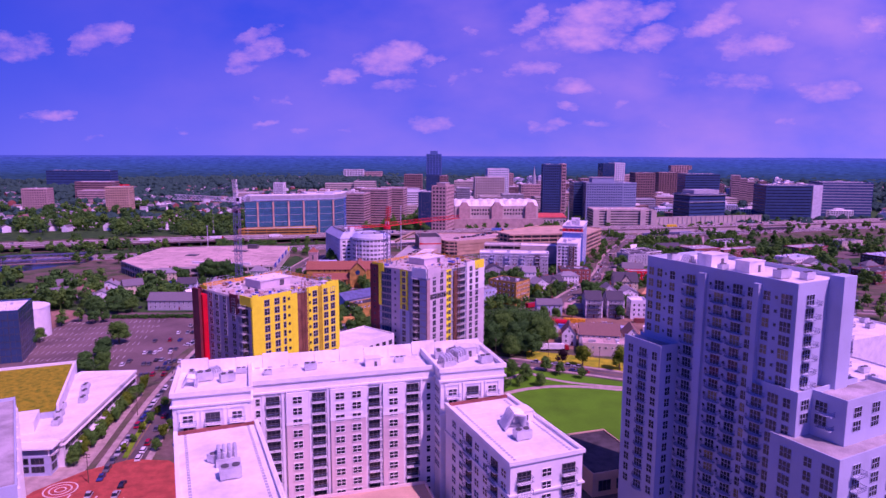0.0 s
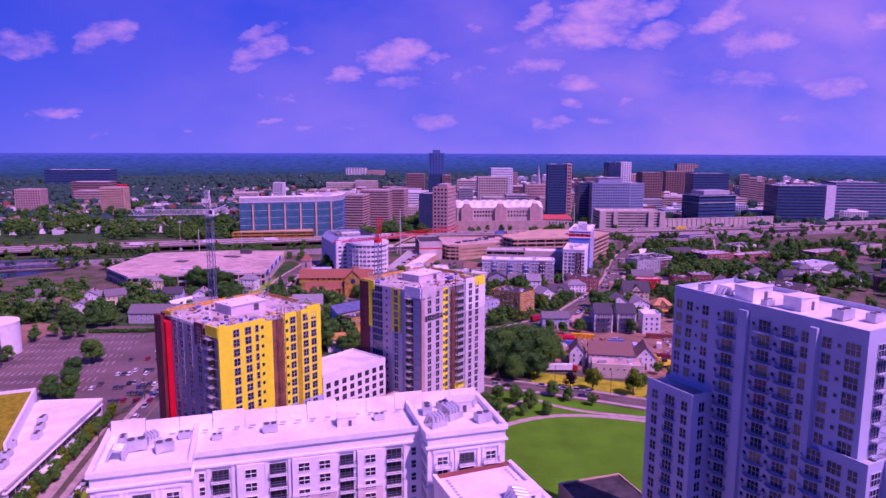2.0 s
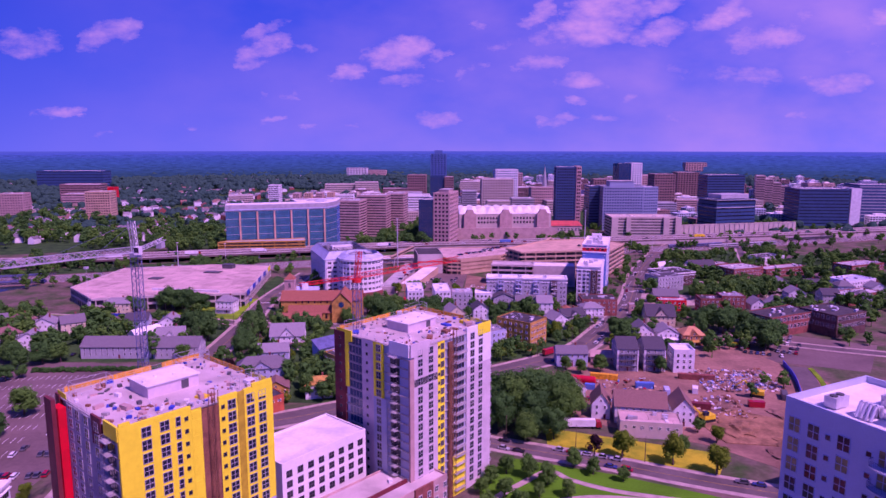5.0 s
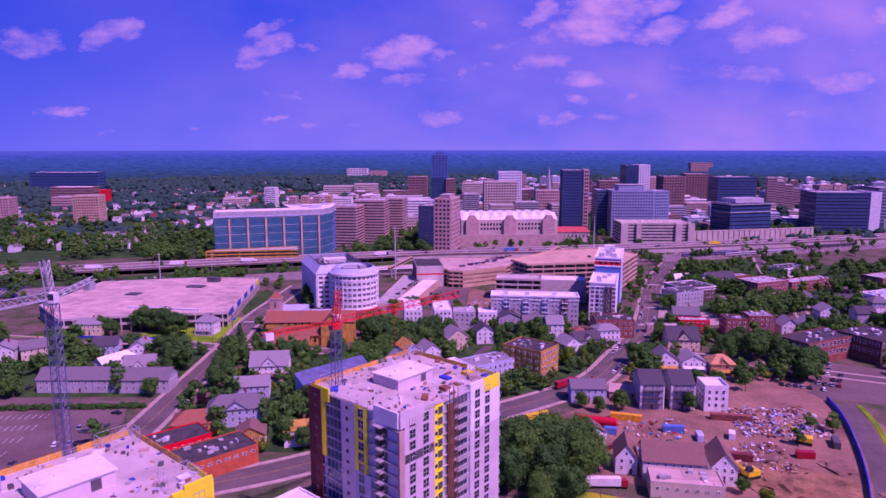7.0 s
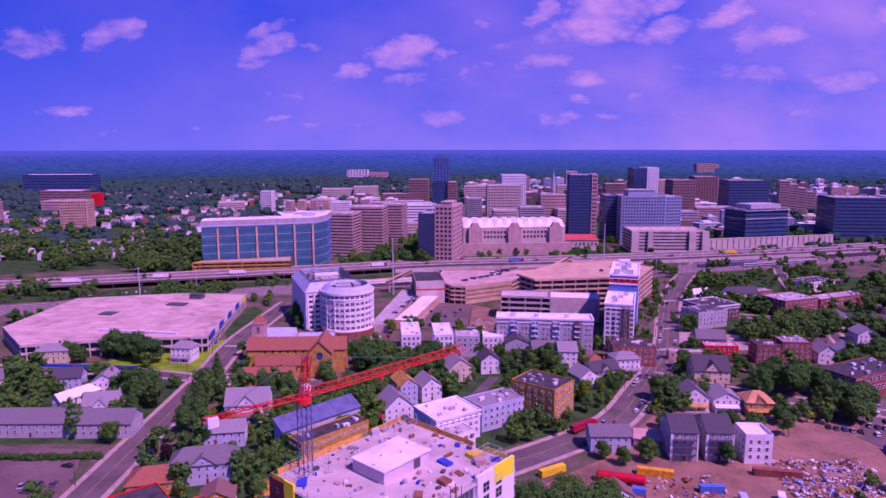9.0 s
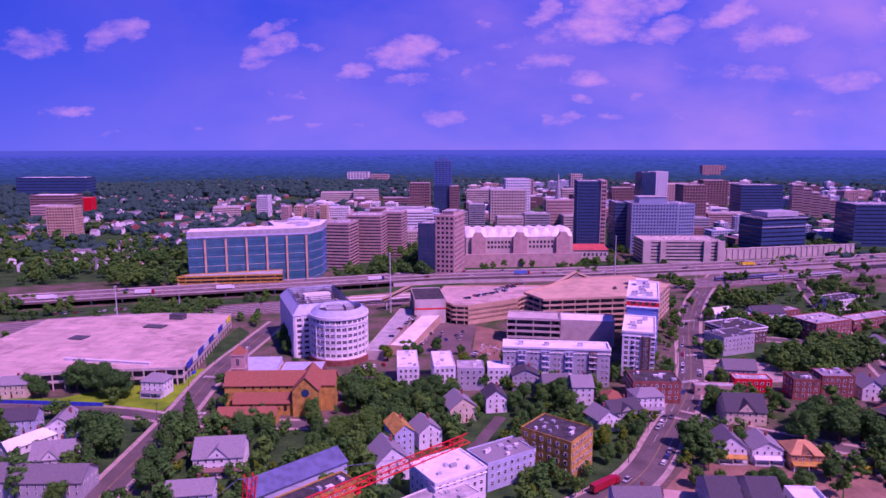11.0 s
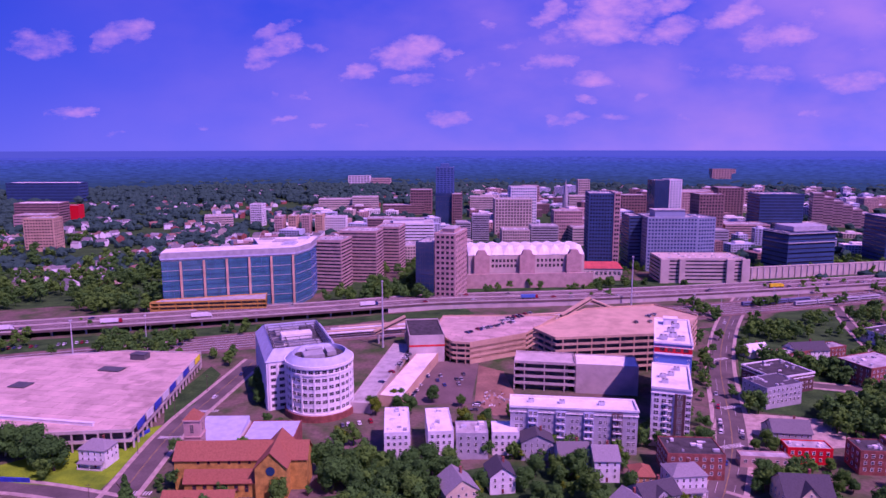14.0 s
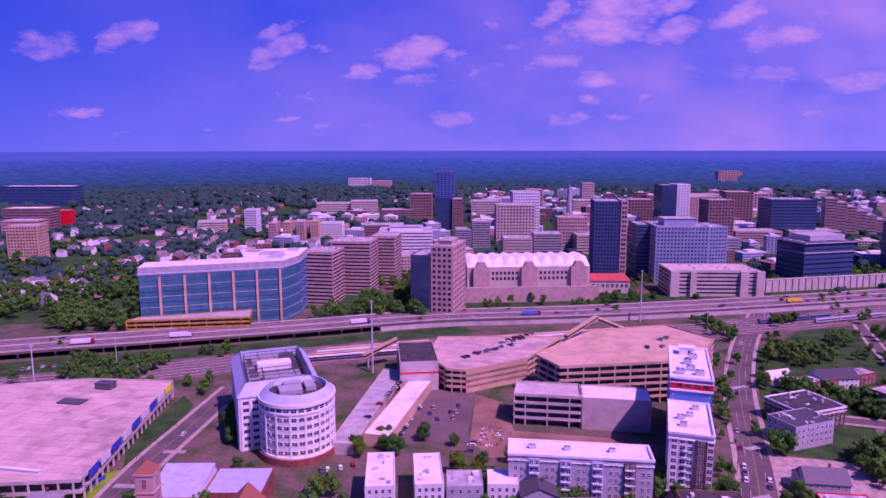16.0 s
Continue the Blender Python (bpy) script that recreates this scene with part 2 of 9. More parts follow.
WHITE = mat("white_stucco", (0.80, 0.77, 0.76), var=0.05, scale=0.08, fine=1.2)
PINKISH = mat("pale_pink_stucco", (0.74, 0.58, 0.55), var=0.06, scale=0.08, fine=1.2)
TRIM = mat("white_trim", (0.82, 0.80, 0.79), rough=0.6, var=0.04)
ROOFW = mat("white_roof_membrane", (0.82, 0.78, 0.78), rough=0.7, var=0.08, scale=0.12, fine=0.9, stain=0.25)
ROOFG = mat("grey_roof_membrane", (0.50, 0.46, 0.46), rough=0.9, var=0.18, scale=0.15, stain=0.5)
ROOFD = mat("dark_roof", (0.075, 0.068, 0.07), rough=0.9, var=0.25, scale=0.3, stain=0.3)
LAV = mat("lavender_grey_panel", (0.44, 0.50, 0.63), rough=0.7, var=0.05, scale=0.1)
LILAC = mat("lilac_stone_panel", (0.66, 0.55, 0.58), rough=0.75, var=0.07, scale=0.2, fine=1.0)
GREYP = mat("grey_panel", (0.40, 0.40, 0.42), rough=0.7, var=0.1, scale=0.25)
DGREY = mat("dark_grey_panel", (0.10, 0.10, 0.11), rough=0.6, var=0.12)
YELLOW = mat("yellow_sheathing", (0.95, 0.90, 0.006), rough=0.6, var=0.03, scale=0.5, fine=1.5)
# darker gold: the recessed strip's shadow is put into this colour
OCHRE = mat("shaded_gold_sheathing", (0.56, 0.42, 0.01), rough=0.7, var=0.12, scale=0.5)
BLUEW = mat("pale_blue_wrap", (0.48, 0.52, 0.72), rough=0.6, var=0.1, scale=0.3)
RED = mat("red_panel", (0.85, 0.025, 0.02), rough=0.55, var=0.06)
MAROON = mat("maroon_panel", (0.22, 0.035, 0.04), rough=0.7, var=0.12)
RUST = mat("rust_hoist", (0.33, 0.13, 0.07), rough=0.7, var=0.2, fine=2.0)
ORANGE = mat("orange_netting", (0.90, 0.42, 0.01), rough=0.8, var=0.15, scale=0.8)
CONC = mat("concrete", (0.46, 0.43, 0.42), rough=0.9, var=0.12, scale=0.2, stain=0.35)
CONCP = mat("pale_concrete", (0.58, 0.49, 0.46), rough=0.9, var=0.1, scale=0.12, stain=0.3)
DECK = mat("weathered_parking_deck", (0.66, 0.48, 0.42), rough=0.9, var=0.09, scale=0.10, fine=0.5, stain=0.45, slabs=(19.0, 7.5, 7.0))
TAN = mat("tan_concrete", (0.64, 0.42, 0.28), rough=0.9, var=0.1, scale=0.1, stain=0.25)
BRICK = mat("red_brick", (0.34, 0.10, 0.075), rough=0.9, var=0.18, scale=0.4, fine=4)
BRICKO = mat("orange_brick", (0.60, 0.32, 0.06), rough=0.9, var=0.18, scale=0.4, fine=4)
BRICKD = mat("dark_brown_brick", (0.15, 0.075, 0.065), rough=0.9, var=0.18, scale=0.4, fine=4)
PINKB = mat("pink_stone", (0.56, 0.36, 0.32), rough=0.85, var=0.1, scale=0.2)
BEIGE = mat("beige_stone", (0.60, 0.49, 0.42), rough=0.85, var=0.08, scale=0.1)
CLAY = mat("red_clay_tile", (0.38, 0.13, 0.07), rough=0.85, var=0.1, scale=1.4, fine=5)
SHINGLE = mat("grey_shingle", (0.18, 0.165, 0.18), rough=0.9, var=0.09, scale=1.6, fine=6)
SHINGLEL = mat("light_grey_shingle", (0.28, 0.26, 0.28), rough=0.9, var=0.09, scale=1.6, fine=6)
SHINGLEB = mat("brown_shingle", (0.26, 0.14, 0.11), rough=0.9, var=0.09, scale=1.6, fine=6)
SHINGLED = mat("dark_shingle", (0.08, 0.075, 0.09), rough=0.9, var=0.09, scale=1.6, fine=6)
SIDING = mat("white_siding", (0.76, 0.74, 0.76), rough=0.7, var=0.07, scale=0.3)
SIDINGB = mat("pale_blue_siding", (0.45, 0.50, 0.66), rough=0.7, var=0.08, scale=0.3)
SIDINGC = mat("cream_siding", (0.68, 0.58, 0.40), rough=0.7, var=0.08, scale=0.3)
SIDINGG = mat("grey_siding", (0.42, 0.42, 0.46), rough=0.7, var=0.08, scale=0.3)
SIDINGO = mat("ochre_siding", (0.62, 0.30, 0.12), rough=0.7, var=0.08, scale=0.3)
GLASS = mat("dark_window_glass", (0.028, 0.033, 0.05), rough=0.08, var=0.2, scale=0.3, fine=0.8, bump=0.0, spec=0.6)
GLASSW = mat("curtained_glass", (0.34, 0.25, 0.10), rough=0.3, var=0.3, scale=0.4, fine=1.0, bump=0.0)
GLASSB = mat("blue_curtain_glass", (0.012, 0.21, 0.27), rough=0.14, var=0.12, scale=0.15, fine=0.5, bump=0.0, spec=0.9, metal=0.15)
GLASSN = mat("navy_glass", (0.014, 0.065, 0.15), rough=0.12, var=0.06, scale=0.1, bump=0.0, spec=0.8)
NAVYP = mat("navy_panel", (0.022, 0.085, 0.19), rough=0.5, var=0.08, scale=0.1)
GREYBLUE = mat("blue_grey_cladding", (0.25, 0.335, 0.45), rough=0.6, var=0.06, scale=0.1)
# brown brick of far blocks, its colour muted to imitate haze
MUTEDB = mat("haze_muted_brick", (0.32, 0.185, 0.17), rough=0.9, var=0.15, scale=0.3, fine=3)
# skyline tower's blue, with distance haze put into the colour
TOWERB = mat("hazy_blue_cladding", (0.055, 0.15, 0.33), rough=0.35, var=0.08, scale=0.1, spec=0.6)
REDROOF = mat("red_metal_roof", (0.62, 0.10, 0.08), rough=0.6, var=0.1, scale=0.2)
HBLUE = mat("hotel_blue_panel", (0.07, 0.20, 0.52), rough=0.4, var=0.06, scale=0.2)
ASPHALT = mat("asphalt", (0.15, 0.115, 0.11), rough=0.95, var=0.15, scale=0.08, fine=0.8, stain=0.25)
LOT = mat("faded_lot_asphalt", (0.185, 0.125, 0.115), rough=0.95, var=0.14, scale=0.04, fine=0.6, stain=0.3)
PAVE = mat("pavement_concrete", (0.48, 0.36, 0.31), rough=0.95, var=0.14, scale=0.3)
PAINT = mat("white_road_paint", (0.72, 0.70, 0.70), rough=0.8, var=0.15, scale=0.5)
PAINTY = mat("yellow_road_paint", (0.42, 0.27, 0.08), rough=0.8, var=0.25, scale=0.5)
REDPAVE = mat("red_plaza_paving", (0.52, 0.09, 0.05), rough=0.9, var=0.16, scale=0.3)
SOIL = mat("bare_soil", (0.35, 0.19, 0.125), rough=0.98, var=0.2, scale=0.05, fine=0.5, stain=0.5, bump=0.5)
SOILD = mat("dark_dug_soil", (0.36, 0.19, 0.09), rough=0.98, var=0.25, scale=0.15, fine=0.8, bump=0.6)
LAWN = mat("mown_lawn", (0.035, 0.26, 0.006), rough=0.95, var=0.14, scale=0.06, fine=1.5, col2=(0.03, 0.19, 0.006), spec=0.1)
GRASS = mat("rough_grass", (0.16, 0.36, 0.01), rough=0.95, var=0.2, scale=0.08, fine=1.2, col2=(0.06, 0.20, 0.012), spec=0.1)
UNDER = mat("green_undergrowth", (0.030, 0.105, 0.028), rough=0.98, var=0.3, scale=0.09, fine=0.6, col2=(0.012, 0.055, 0.018), spec=0.1)
DRYGRASS = mat("dry_grass", (0.46, 0.44, 0.012), rough=0.95, var=0.2, scale=0.12, col2=(0.14, 0.26, 0.012), spec=0.1)
SEDUM = mat("sedum_green_roof", (0.32, 0.27, 0.008), rough=0.95, var=0.25, scale=0.5, col2=(0.13, 0.19, 0.008), spec=0.1)
BALLAST = mat("rail_ballast", (0.24, 0.15, 0.13), rough=0.98, var=0.22, scale=0.08, fine=1.0)
WATER = mat("river_water", (0.02, 0.045, 0.06), rough=0.1, var=0.2, bump=0.1)
SLEEPER = mat("dark_sleepers", (0.16, 0.10, 0.09), rough=0.95, var=0.25, scale=0.3, fine=2.0)
ORED = mat("orange_red_render", (0.62, 0.13, 0.05), rough=0.7, var=0.1, scale=0.3)
STEELG = mat("galvanised_steel", (0.62, 0.62, 0.66), rough=0.45, var=0.1, metal=0.3)
STEELD = mat("dark_blue_steel", (0.12, 0.15, 0.28), rough=0.5, var=0.15)
CRANER = mat("red_crane_paint", (0.88, 0.05, 0.03), rough=0.45, var=0.1)
RUBBER = mat("black_rubber", (0.02, 0.02, 0.02), rough=0.9, var=0.1)
BLUETARP = mat("blue_hoarding", (0.03, 0.08, 0.50), rough=0.6, var=0.12)
TANKRED = mat("red_tank_paint", (0.70, 0.02, 0.03), rough=0.4, var=0.08)
MACHY = mat("yellow_machine_paint", (0.85, 0.62, 0.005), rough=0.5, var=0.1)
BARK = mat("bark", (0.12, 0.085, 0.06), rough=0.95, var=0.2, fine=6)
LEAF_A = leafy("deep_green_leaves", (0.014, 0.118, 0.028), (0.050, 0.235, 0.040))
LEAF_B = leafy("mid_green_leaves", (0.022, 0.148, 0.026), (0.080, 0.28, 0.038))
LEAF_C = leafy("yellow_green_leaves", (0.06, 0.17, 0.012), (0.15, 0.29, 0.018))
LEAF_R = leafy("purple_leaves", (0.03, 0.015, 0.02), (0.06, 0.03, 0.035))
# blue mixed into these greens stands in for haze over the woods
LEAF_F = leafy("haze_tinted_leaves", (0.014, 0.078, 0.064), (0.036, 0.135, 0.105))
CARS = [mat("car_" + n, c, rough=0.25, var=0.03, spec=0.6) for n, c in (
    ("white", (0.75, 0.75, 0.76)), ("silver", (0.42, 0.43, 0.45)), ("black", (0.02, 0.02, 0.025)), ("red", (0.45, 0.02, 0.03)), ("navy", (0.03, 0.06, 0.2)), ("grey", (0.13, 0.13, 0.14)))]

# ---- building blocks ----
def part(name, bm, material, parent, label=""):
    """Links a bmesh as one mesh object under a thing or a part. material: one, or a list."""
    me = bpy.data.meshes.new(name)
    bm.normal_update()
    bm.to_mesh(me)
    bm.free()
    for m in material if isinstance(material, (list, tuple)) else [material]:
        me.materials.append(m)
    ob = new(name, me)
    ob.parent = parent
    return tagged(ob, label)


def put(name, me, parent, m):
    """One more piece on a shared mesh."""
    ob = new(name, me)
    ob.parent, ob.matrix_local = parent, m
    return ob


def box(bm, x0, x1, y0, y1, z0, z1, mi=0, m=None):
    vs = [bm.verts.new((x, y, z)) for z in (z0, z1) for x, y in ((x0, y0), (x1, y0), (x1, y1), (x0, y1))]
    if m is not None:
        for v in vs:
            v.co = m @ v.co
    for q in ((3, 2, 1, 0), (4, 5, 6, 7), (0, 1, 5, 4), (1, 2, 6, 5), (2, 3, 7, 6), (3, 0, 4, 7)):
        bm.faces.new([vs[i] for i in q]).material_index = mi
    return vs


def prism(bm, ring, z0, z1, mi=0, cap=None):
    """Upright prism on a ring of (x, y), counter-clockwise."""
    lo, hi = [bm.verts.new((x, y, z0)) for x, y in ring], [bm.verts.new((x, y, z1)) for x, y in ring]
    n = len(ring)
    for i in range(n):
        bm.faces.new((lo[i], lo[(i + 1) % n], hi[(i + 1) % n], hi[i])).material_index = mi
    bm.faces.new(hi).material_index = mi if cap is None else cap
    bm.faces.new(lo[::-1]).material_index = mi
    return hi


def beam(bm, a, b, r, sides=4, mi=0):
    """A straight bar from a to b."""
    a, b = Vector(a), Vector(b)
    q = (b - a).to_track_quat("Z", "Y")
    ends = [[bm.verts.new(p + q @ Vector((r * math.cos(t), r * math.sin(t), 0))) for t in (2 * math.pi * (i + 0.5) / sides for i in range(sides))] for p in (a, b)]
    for i in range(sides):
        bm.faces.new((ends[0][i], ends[0][(i + 1) % sides], ends[1][(i + 1) % sides], ends[1][i])).material_index = mi
    bm.faces.new(ends[0][::-1]).material_index = mi
    bm.faces.new(ends[1]).material_index = mi


def base(name, label, category, x, y, z=0.0, rz=0.0, group="", kind=""):
    """An Empty at a thing's foot."""
    ob = new(name)
    ob.matrix_world = pose(x, y, z, 0, 0, rz)
    ob.empty_display_size = 0.5
    return tagged(ob, label, category, group, kind)


MESHES = {}


def shared(key, build):
    """A mesh that is built once and used by many pieces."""
    if key not in MESHES:
        bm = bmesh.new()
        mats = build(bm)
        me = bpy.data.meshes.new(key[0])
        bm.normal_update()
        bm.to_mesh(me)
        bm.free()
        for m in mats:
            me.materials.append(m)
        MESHES[key] = me
    return MESHES[key]


def window_mesh(w, h, sash, glass=None, bars=1, rows=1, depth=0.14):
    """A window that faces -y, its centre at the origin: frame round a set-back pane."""
    def build(bm):
        t = min(0.09, w * 0.07)
        xs, zs = [-w / 2], [-h / 2]
        for seq, n, span in ((xs, bars + 1, w), (zs, rows + 1, h)):
            pane = (span - t * (n + 1)) / n
            for k in range(n):
                a = -span / 2 + t + k * (pane + t)
                seq.extend((a, a + pane))
            seq.append(span / 2)
        front = [[bm.verts.new((x, -depth, z)) for z in zs] for x in xs]
        for i in range(len(xs) - 1):
            for k in range(len(zs) - 1):
                q = [front[i][k], front[i + 1][k], front[i + 1][k + 1], front[i][k + 1]]
                if i % 2 and k % 2:
                    back = [bm.verts.new((v.co.x, -depth * 0.35, v.co.z)) for v in q]
                    for e in range(4):
                        bm.faces.new((q[e], q[(e + 1) % 4], back[(e + 1) % 4], back[e]))
                    bm.faces.new(back).material_index = 1
                else:
                    bm.faces.new(q)
        rim = [front[i][0] for i in range(len(xs))] + [front[-1][k] for k in range(1, len(zs))] + [front[i][-1] for i in range(len(xs) - 2, -1, -1)] + [front[0][k] for k in range(len(zs) - 2, 0, -1)]
        rear = [bm.verts.new((v.co.x, 0.05, v.co.z)) for v in rim]
        for e in range(len(rim)):
            f = (e + 1) % len(rim)
            bm.faces.new((rim[f], rim[e], rear[e], rear[f]))
        return sash, glass or GLASS
    return shared(("window", w, h, sash.name, (glass or GLASS).name, bars, rows, depth), build)


def balcony_mesh(w, d, slab, rail, curved=False, pieces="both"):
    """A balcony that sticks out towards -y, its floor's top at the origin."""
    def build(bm):
        n = 7 if curved else 1
        if curved:
            ring = [(-w / 2, 0)] + [(-w / 2 + w * i / n, -d * (0.55 + 0.45 * math.sin(math.pi * i / n))) for i in range(n + 1)] + [(w / 2, 0)]
        else:
            ring = [(-w / 2, 0), (-w / 2, -d), (w / 2, -d), (w / 2, 0)]
        if pieces != "rail":
            prism(bm, ring, -0.22, 0.0)
        for a, b in zip(ring, ring[1:]) if pieces != "slab" else ():
            beam(bm, (*a, 1.05), (*b, 1.05), 0.045, 4, 1)
            beam(bm, (*a, 0.1), (*b, 0.1), 0.03, 4, 1)
            gap = math.dist(a, b)
            k = max(1, round(gap / 0.32))
            for i in range(k):
                f = i / k
                p = (a[0] + (b[0] - a[0]) * f, a[1] + (b[1] - a[1]) * f)
                beam(bm, (*p, 0.0), (*p, 1.05), 0.025, 3, 1)
        return slab, rail
    return shared(("balcony", w, d, slab.name, rail.name, curved, pieces), build)


def put_balcony(kind, root, m):
    """A balcony slab with its railing as a piece of its own."""
    slab = put("balcony", balcony_mesh(*kind, "slab"), root, m)
    put("railing", balcony_mesh(*kind, "rail"), slab, Matrix())


def on_face(root, face, w, d, u, z, out=0.0):
    """A pose on a face of a box w by d: u from the face's left end, z up."""
    if face == "f":
        return pose(u, -out, z)
    if face == "r":
        return pose(w + out, u, z, 0, 0, 90)
    if face == "b":
        return pose(w - u, d + out, z, 0, 0, 180)
    return pose(-out, d - u, z, 0, 0, -90)


def windows(root, face, w, d, us, zs, me, name="window", out=0.0, skip=None):
    for i, u in enumerate(us):
        for k, z in enumerate(zs):
            if skip is None or not skip(i, k):
                put(name, me, root, on_face(root, face, w, d, u, z, out))


def joined(root, name, items, label=""):
    """Many small pieces (mesh, pose) of one thing as one mesh."""
    verts, faces, mids, mats = [], [], [], []
    for me, m in items:
        k = len(verts)
        verts += [m @ v.co for v in me.vertices]
        slot = []
        for q in me.materials:
            if q not in mats:
                mats.append(q)
            slot.append(mats.index(q))
        for f in me.polygons:
            faces.append([k + i for i in f.vertices])
            mids.append(slot[f.material_index])
    me = bpy.data.meshes.new(name)
    me.from_pydata(verts, [], faces)
    for q in mats:
        me.materials.append(q)
    me.polygons.foreach_set("material_index", mids)
    ob = new(name, me)
    ob.parent = root
    return tagged(ob, label, kind="stuff")


def window_poses(face, w, d, us, zs, out=0.0):
    return [on_face(None, face, w, d, u, z, out) for u in us for z in zs]


def spread(a, b, n):
    return [a + (b - a) * (i + 0.5) / n for i in range(n)]


def shell(root, w, d, h, wall, roof=None, parapet=1.0, t=0.4, cornice=None, x0=0.0, y0=0.0, z0=0.0, name="wall"):
    """Outer walls with a parapet round a flat roof."""
    bm = bmesh.new()
    x1, y1 = x0 + w, y0 + d
    box(bm, x0, x1, y0, y1, z0, h)
    part(name, bm, wall, root)
    bm = bmesh.new()
    box(bm, x0 + t, x1 - t, y0 + t, y1 - t, h, h + 0.12)
    part("roof_deck", bm, roof or ROOFW, root)
    if parapet:
        bm = bmesh.new()
        for b in ((x0, x1, y0, y0 + t), (x0, x1, y1 - t, y1), (x0, x0 + t, y0 + t, y1 - t), (x1 - t, x1, y0 + t, y1 - t)):
            box(bm, *b, h + 0.001, h + parapet)
        part("parapet", bm, cornice or wall, root)
    if cornice:
        o = 0.45
        for b in ((x0 - o, x1 + o, y0 - o, y0 - 0.01), (x0 - o, x1 + o, y1 + 0.01, y1 + o), (x0 - o, x0 - 0.01, y0 - 0.01, y1 + 0.01), (x1 + 0.01, x1 + o, y0 - 0.01, y1 + 0.01)):
            bm = bmesh.new()
            box(bm, *b, h + parapet - 0.9, h + parapet + 0.1)
            part("cornice", bm, cornice, root)
            bm = bmesh.new()
            box(bm, *b, h - 2.0, h - 1.6)
            part("string_band", bm, cornice, root)


def hvac(kind):
    """Rooftop plant, built once at the origin."""
    bm = bmesh.new()
    if kind == "unit":
        box(bm, -1.6, 1.6, -1.0, 1.0, 0.25, 1.9)
        for x in (-1.3, 1.0):
            box(bm, x, x + 0.3, -0.9, 0.9, 0, 0.25)
        for x in (-0.8, 0.8):
            prism(bm, [(x + 0.6 * math.cos(a), 0.6 * math.sin(a)) for a in (math.pi * 2 * i / 10 for i in range(10))], 1.9, 2.1, 1)
        mats = STEELG, DGREY
    elif kind == "house":
        box(bm, -3.2, 3.2, -2.4, 2.4, 0, 3.2)
        box(bm, -3.4, 3.4, -2.6, 2.6, 3.2, 3.45)
        box(bm, 0.5, 1.6, -2.45, -2.4, 0.1, 2.2, 1)
        mats = ROOFW, DGREY
    else:
        for x in (-1.4, -0.5, 0.4, 1.3):
            for a, b, c in (((x, -1.6, 0.0), (x, -1.6, 2.4), 0.32), ((x, -1.6, 2.4), (x, 0.4, 2.9), 0.32), ((x, 0.4, 2.9), (x, 1.8, 0.2), 0.32)):
                beam(bm, a, b, c, 8)
        box(bm, -2.0, 2.0, -2.2, -1.9, 0, 1.4)
        mats = STEELG,
    me = bpy.data.meshes.new("rooftop_" + kind)
    bm.to_mesh(me)
    bm.free()
    for m in mats:
        me.materials.append(m)
    return me


HVAC = {k: hvac(k) for k in ("unit", "house", "ducts")}
HLABEL = {"unit": "grey metal air handling unit on a flat roof", "house": "white boxy stair penthouse on a flat roof", "ducts": "bent silver air ducts on a white roof"}


def plant(kind, x, y, z, rz=0, s=1.0):
    ob = new({"unit": "air_conditioner", "house": "roof_penthouse", "ducts": "air_duct"}[kind], HVAC[kind])
    ob.matrix_world = pose(x, y, z, 0, 0, rz) @ Matrix.Scale(s, 4)
    return tagged(ob, HLABEL[kind], {"unit": "air conditioner", "house": "penthouse", "ducts": "duct"}[kind], "rooftop plant")


def roof_clutter(root, w, d, h, x0, y0):
    """Small vents, hatches and kerbs strewn over a flat roof, as one part."""
    if w * d < 180:
        return
    rng = random.Random(int(w * 31 + d * 17 + h * 7))
    bm = bmesh.new()
    for k in range(int(4 + w * d / 90)):
        s, q = rng.uniform(0.3, 1.4), rng.uniform(0.3, 1.1)
        z = rng.uniform(0.35, 1.5)
        x, y = x0 + rng.uniform(2.2, w - 2.2), y0 + rng.uniform(2.2, d - 2.2)
        box(bm, x - s, x + s, y - q, y + q, h + 0.12, h + 0.12 + z, rng.randrange(3))
    tagged(part("roof_vents", bm, [STEELG, GREYP, ROOFW], root), kind="stuff")


def local(x, y, rz, u, v):
    c, s = math.cos(radians(rz)), math.sin(radians(rz))
    return x + u * c - v * s, y + u * s + v * c

# ---- ground, roads, open land ----
def ribbon(bm, pts, width, z0, z1, off=0.0, mi=0):
    """A flat band along a line, off metres to its left."""
    n = len(pts)
    rows = []
    for i, p in enumerate(pts):
        a, b = Vector(pts[max(0, i - 1)]), Vector(pts[min(n - 1, i + 1)])
        t = (b - a).normalized()
        s = Vector((-t.y, t.x))
        c = Vector(p) + s * off
        rows.append([(c + s * width / 2), (c - s * width / 2)])
    vs = [[bm.verts.new((*q, z)) for q in r for z in (z1, z0)] for r in rows]
    for a, b in zip(vs, vs[1:]):
        for q in ((a[0], a[2], b[2], b[0]), (a[1], a[0], b[0], b[1]), (a[2], a[3], b[3], b[2])):
            bm.faces.new(q).material_index = mi
    for e in (vs[0], vs[-1]):
        bm.faces.new((e[0], e[1], e[3], e[2])).material_index = mi


